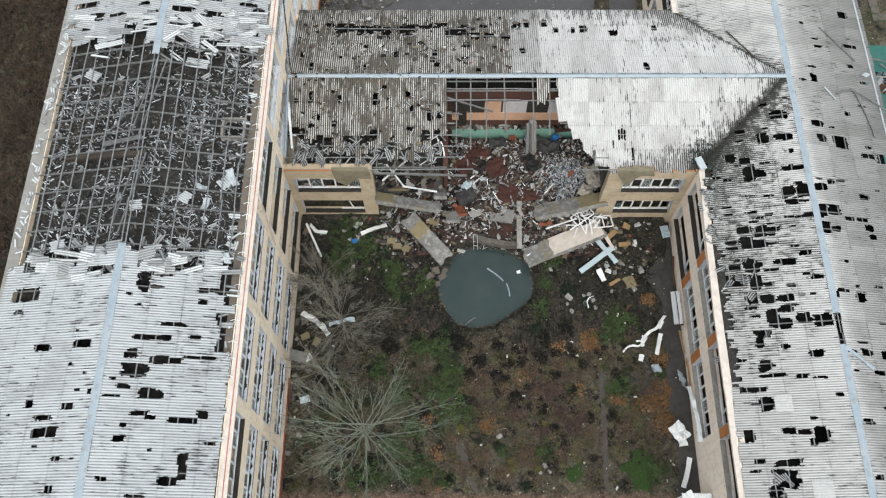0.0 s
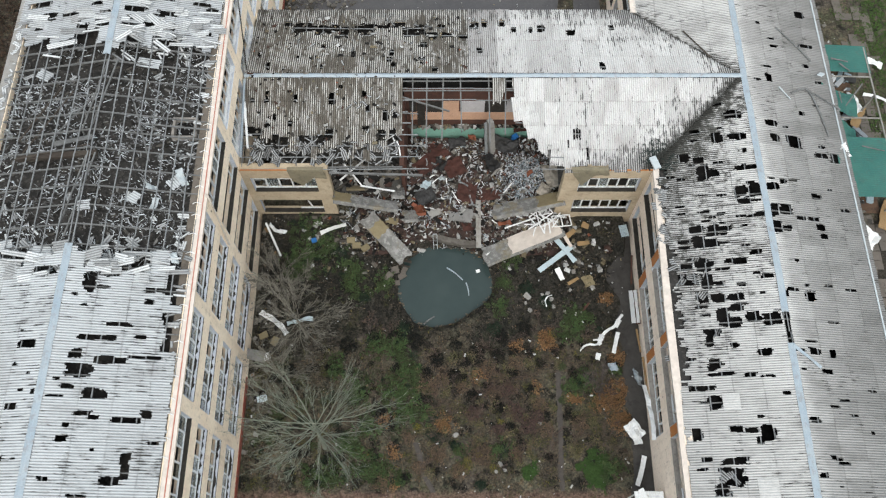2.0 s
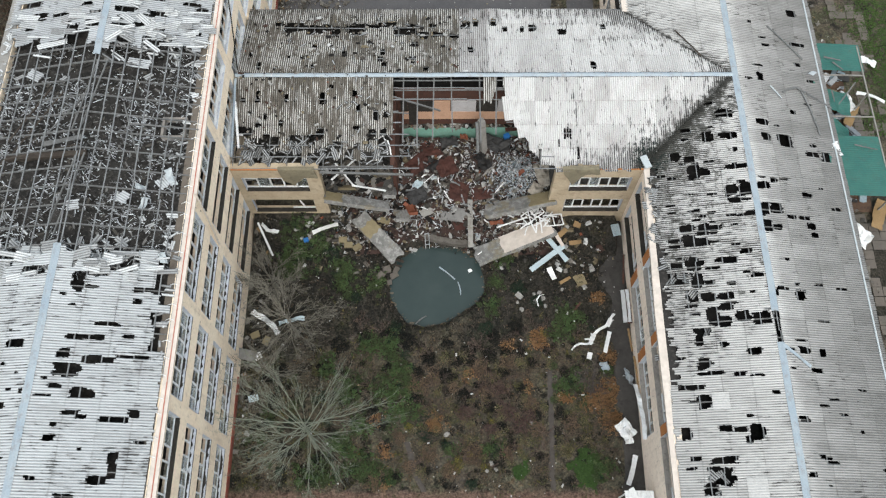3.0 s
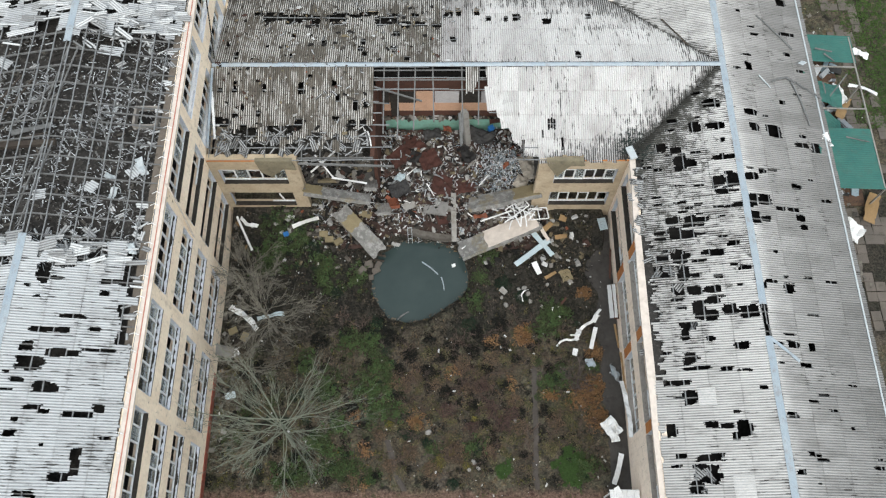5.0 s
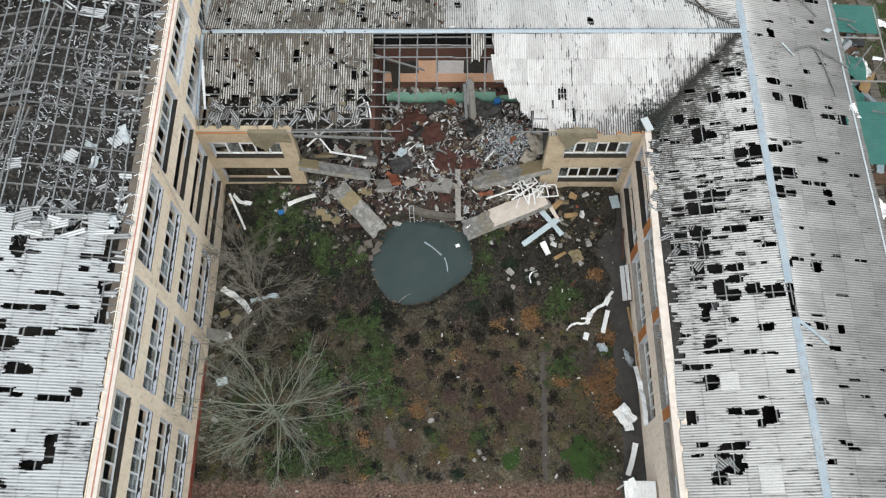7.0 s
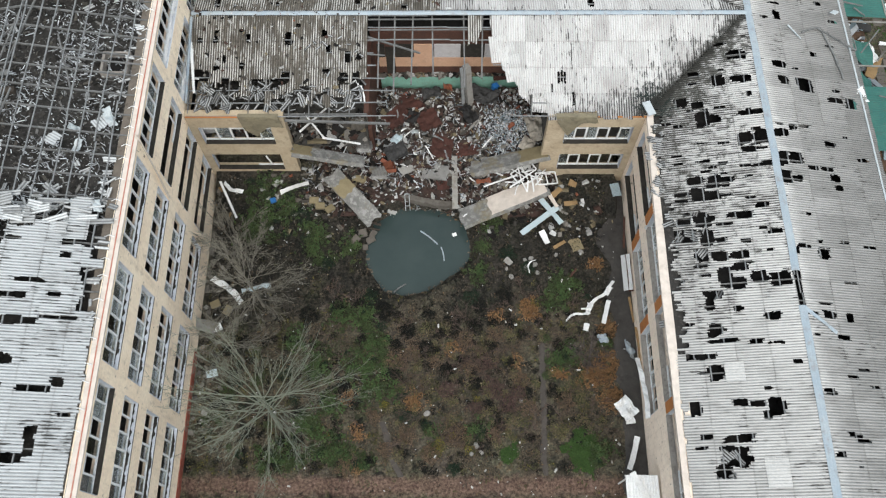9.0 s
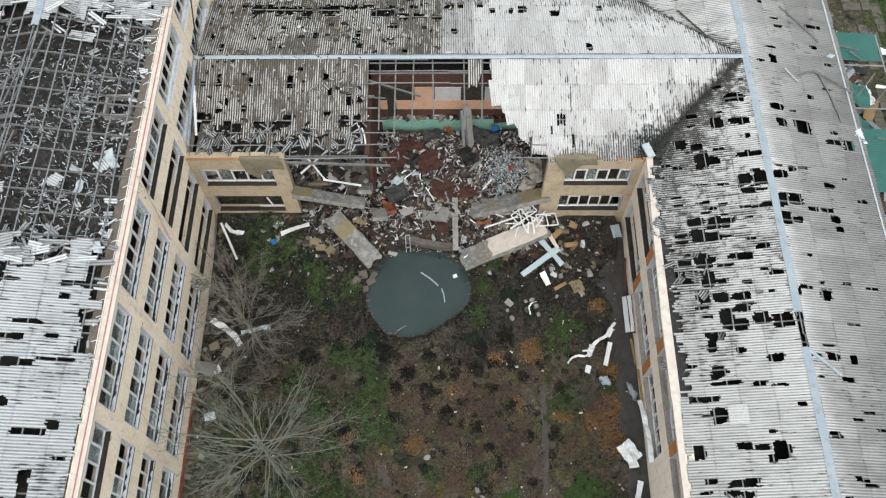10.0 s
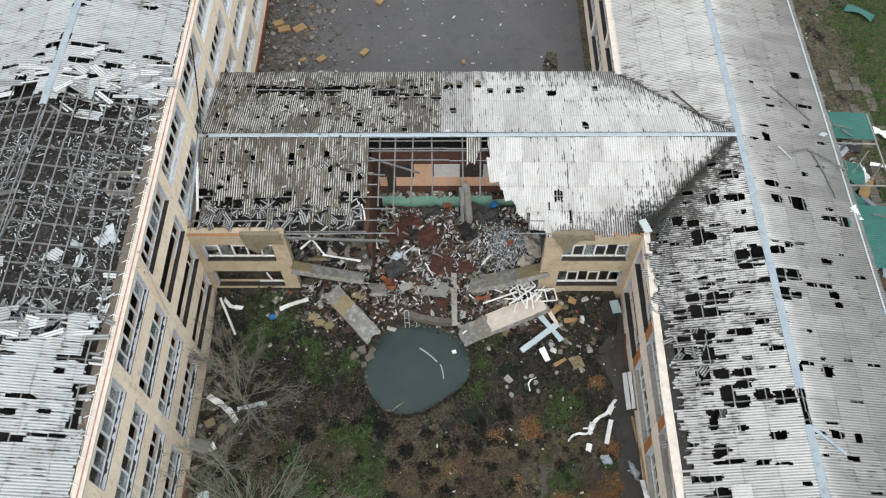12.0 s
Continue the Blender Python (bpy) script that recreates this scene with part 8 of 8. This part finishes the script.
thing("fresh_weeds", "fresh bright green weed clumps among the undergrowth", "weeds", None, sprout, palette("fresh_leaves", [(0.0, (0.082, 0.14, 0.052)), (0.4, (0.10, 0.165, 0.06)), (0.75, (0.125, 0.17, 0.066))]), "", "stuff")
thing("green_weeds", "low green weeds covering the overgrown courtyard", "weeds", None, green, WEEDS, "", "stuff")
thing("olive_weeds", "yellowish olive half-dry weeds in the courtyard", "weeds", None, olive, palette("olive_weeds", [(0.0, (0.10, 0.095, 0.045)), (0.35, (0.075, 0.08, 0.035)), (0.7, (0.13, 0.12, 0.055)), (0.9, (0.20, 0.17, 0.05))]), "", "stuff")
thing("dry_undergrowth", "brown dry stems and fallen leaves in the courtyard", "undergrowth", None, dry, LITTER, "", "stuff")
thing("rust_leaved_plants", "rust-coloured dying plants in the courtyard", "undergrowth", None, rust, RUST_LEAVES, "", "stuff")
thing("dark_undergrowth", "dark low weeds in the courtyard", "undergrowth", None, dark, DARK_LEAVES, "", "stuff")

b = Build()
for _ in range(430):
    x, y = rng.uniform(-11, 16.4), rng.uniform(5.5, 28)
    if math.hypot(x - POND[0], y - POND[1]) > 4.2:
        s = 0.025 + 0.09 * rng.random() ** 4
        b.block(pose(x, y, ground_height(x, y) + 0.17, rng.uniform(-20, 20), rng.uniform(-20, 20), rng.uniform(0, 360)), s * rng.uniform(0.8, 2.5), s, s * 0.4, 0.3)
for _ in range(600):
    x, y = -11.0 + 27 * rng.random() ** 2.2, rng.uniform(42, 66)
    s = 0.03 + 0.12 * rng.random() ** 5
    b.block(pose(x, y, 0.12, rng.uniform(-20, 20), rng.uniform(-20, 20), rng.uniform(0, 360)), s * rng.uniform(0.8, 2.5), s, s * 0.4, 0.3)
thing("scattered_litter", "pale bits of litter scattered on the ground", "litter", None, b, RUBBISH, "", "stuff")
b = Build()
for _ in range(5200):
    x, y = -11.2 + abs(rng.gauss(0, 3.4)), rng.uniform(42, 66)
    s = 0.03 + 0.3 * rng.random() ** 7
    b.block(pose(x, y, 0.12, rng.uniform(-20, 20), rng.uniform(-20, 20), rng.uniform(0, 360)), s * rng.uniform(0.8, 2.0), s, s * 0.5, 0.3)
for _ in range(500):
    x, y = rng.uniform(31, 36), rng.uniform(22, 52)
    s = 0.06 + 0.3 * rng.random() ** 4
    b.block(pose(x, y, 0.1, rng.uniform(-20, 20), rng.uniform(-20, 20), rng.uniform(0, 360)), s * rng.uniform(0.8, 2.0), s, s * 0.5, 0.3)
for _ in range(260):
    x, y = -11.3 + abs(rng.gauss(0, 0.8)), rng.uniform(10.5, 28)
    s = 0.05 + 0.25 * rng.random() ** 4
    b.block(pose(x, y, ground_height(x, y) + 0.1, rng.uniform(-20, 20), rng.uniform(-20, 20), rng.uniform(0, 360)), s * rng.uniform(0.8, 2.0), s, s * 0.5, 0.3)
thing("yard_debris", "broken masonry scattered along the walls", "debris", None, b, palette("yard_gravel", [(0.0, (0.15, 0.14, 0.125)), (0.3, (0.09, 0.085, 0.078)), (0.5, (0.22, 0.205, 0.18)), (0.75, (0.13, 0.11, 0.09)), (0.9, (0.33, 0.32, 0.30)), (0.97, (0.28, 0.18, 0.09))]), "", "stuff")

# thicket beyond the high wing and grass beyond the low wing
g = Grower(31)
for _ in range(330):
    x, y = -26.3 - 20 * rng.random() ** 1.3, rng.uniform(14, 64)
    for _k in range(3):
        g.branch((x, y, 0.0), (rng.gauss(0, 0.5), rng.gauss(0, 0.5), 1.0), rng.uniform(1.5, 4.0), 0.035, 2, 0.0)
thing("thicket", "dense brown leafless thicket behind the building", "thicket", None, g.b, worn("thicket_twigs", (0.085, 0.066, 0.052), (0.105, 0.078, 0.06), (0.05, 0.04, 0.034), 0.5, 9.0, 0.5), "", "stuff")
b = Build()
for _ in range(14000):
    x, y = rng.uniform(-44, -25.3), rng.uniform(12, 64)
    tuft(b, x, y, 0.05, rng.uniform(0.15, 0.4), 4, 0.3)
thing("fallen_leaves", "brown fallen leaves under the thicket", "leaves", None, b, palette("brown_leaves", [(0.0, (0.07, 0.05, 0.036)), (0.4, (0.10, 0.066, 0.045)), (0.75, (0.045, 0.036, 0.03))]), "", "stuff")
b = Build()
for _ in range(26000):
    x, y = rng.uniform(32, 49), rng.uniform(36, 70)
    if x - 36.8 + 2.2 * noise.noise((x * 0.3, y * 0.3, 0)) + 1.2 * noise.noise((x, y, 5)) + rng.gauss(0, 0.8) > 2.0:
        tuft(b, x, y, 0.03, rng.uniform(0.1, 0.2), 4, 0.12)
thing("grass", "green grass beside the paved path", "grass", None, b, palette("meadow_grass", [(0.0, (0.065, 0.12, 0.03)), (0.4, (0.09, 0.15, 0.04)), (0.75, (0.05, 0.085, 0.026))]), "", "stuff")


# ---- green shed beside the low wing ----
def green_shed():
    top = thing("shed", "green sheet-metal lean-to with a torn-open roof", "shed", pose(31.2, 28.96, 0))

    def sheet_panel(x0, x1, y0, y1, z0, z1, name="roof_panel", warp=0.04):
        b = Build()
        n = max(int((y1 - y0) / 0.09), 4)
        b.grid([[(x, y, z0 + (z1 - z0) * (x - x0) / (x1 - x0) + 0.02 * (i % 2) + warp * noise.noise((x * 0.8, y * 0.8, 2))) for i, y in enumerate(np.linspace(y0, y1, n))] for x in np.linspace(x0, x1, 6)])
        part(name, b, GREEN_METAL, top)

    sheet_panel(-0.9, 5.9, 0.0, 5.2, 3.4, 2.9)
    sheet_panel(-0.9, 6.0, 11.3, 13.9, 3.4, 2.9)
    sheet_panel(-0.9, 2.3, 5.2, 11.3, 3.4, 3.0, "roof_panel", 0.2)
    sheet_panel(2.4, 5.0, 8.0, 10.2, 2.3, 1.5, "fallen_panel", 0.5)
    sheet_panel(2.6, 4.6, 5.3, 7.0, 2.6, 1.2, "fallen_panel", 0.5)
    sheet_panel(1.5, 4.2, -2.6, -1.7, 0.5, 0.3, "fallen_panel", 0.2)
    for y in (0.05, 4.8, 9.2, 13.8):
        part("post", Build().box(5.8, y - 0.05, 0, 5.9, y + 0.05, 2.85), PALE_CONCRETE, top)
        part("post", Build().box(-0.6, y - 0.05, 0, -0.5, y + 0.05, 3.3), PALE_CONCRETE, top)
    part("rail", Build().box(5.8, 0.1, 2.85, 5.9, 13.8, 2.95), PALE_CONCRETE, top, "pale steel rail")
    for y in (7.0, 10.9):
        part("tie", Build().beam((2.2, y, 3.05), (5.85, y, 2.9), 0.09), PALE_CONCRETE, top)
    part("wall", Build().box(-0.5, 13.75, 0, 5.8, 13.85, 2.8), GREEN_METAL, top)
    part("floor", Build().box(-0.4, 0.1, 0.02, 5.7, 13.7, 0.12), worn("trodden_brown_floor", (0.17, 0.105, 0.07), (0.11, 0.07, 0.05), (0.05, 0.04, 0.035), 1.3, 8.0, 0.7), top, "brown littered floor")


green_shed()
for a, c, w in (((34.54, 37.15, 2.9), (36.29, 39.23, 2.9), 0.1), ((33.9, 41.3, 3.45), (35.3, 41.1, 3.25), 0.12), ((34.6, 40.9, 3.3), (35.4, 40.3, 3.1), 0.1), ((34.8, 33.2, 3.35), (36.6, 32.9, 3.1), 0.08), ((34.1, 37.2, 3.2), (34.0, 38.2, 3.3), 0.09)):
    plank(a, c, w, "pale loose batten lying across the shed", TIMBER, 0.0, "batten", "battens on the shed")
b = Build()
for _ in range(240):
    x, y = rng.uniform(31.5, 36.8), rng.uniform(29.6, 42)
    s = 0.1 + 0.5 * rng.random() ** 3
    b.block(pose(x, y, 0.3, rng.uniform(-20, 20), rng.uniform(-20, 20), rng.uniform(0, 360)), s * rng.uniform(1, 3), s, s * 0.4, 0.2)
thing("shed_debris", "boards and scrap in and around the shed", "debris", None, b, SCRAP, "", "stuff")
for x0, y0, x1, y1, w in ((37.54, 39.79, 39.6, 38.8, 0.3),):
    plank((x0, y0, 0.6), (x1, y1, 0.7), w, "crumpled pale metal sheet on the ground", WHITE, 0.2, "metal_sheet")
plank((40.24, 57.51, 0.3), (42.24, 56.02, 0.35), 1.0, "crumpled green sheet metal lying in the grass", GREEN_METAL, 0.3, "metal_sheet")
b = Build()
for _ in range(420):
    x, y = 31.2 + abs(rng.gauss(0, 2.6)), rng.uniform(36, 68)
    l = 0.03 + 0.16 * rng.random() ** 4
    b.block(pose(x, y, 0.08, rng.uniform(-20, 20), rng.uniform(-20, 20), rng.uniform(0, 360)), l * rng.uniform(1, 3), l, l * 0.4, 0.3)
thing("roadside_litter", "pale litter on the bare soil beside the low wing", "litter", None, b, RUBBISH, "", "stuff")
for x0, y0, x1, y1, w in ((36.64, 27.46, 37.59, 29.79, 0.9), (36.22, 36.72, 37.17, 38.54, 0.8), (33.77, 39.3, 35.77, 38.73, 0.25)):
    plank((x0, y0, 0.5), (x1, y1, 0.6), w, "brown wooden board beside the shed", CARD, 0.05)

# paving slabs beyond the low wing
slab_bed = setting("pavement_east", Build().box(33.0, 18.0, -0.3, 40.0, 51.0, 0.0), GROUND, "bed of old concrete paving overgrown with grass", "pavement")
slab_mesh = Build().box(-0.36, -0.36, 0, 0.36, 0.36, 0.07).mesh("slab", PAVING)
for i in range(9):
    for j in range(42):
        x, y = 33.6 + i * 0.76, 18.6 + j * 0.76
        if 28.8 < y < 43.0 and x < 37.4:
            continue
        if noise.noise((x * 0.35, y * 0.35, 50)) + rng.uniform(-0.35, 0.35) < 0.02:
            continue
        p = part("slab", slab_mesh, None, slab_bed)
        p.matrix_world = pose(x + rng.uniform(-0.03, 0.03), y + rng.uniform(-0.03, 0.03), rng.uniform(-0.01, 0.03), rng.uniform(-2, 2), rng.uniform(-2, 2), rng.uniform(-4, 4))
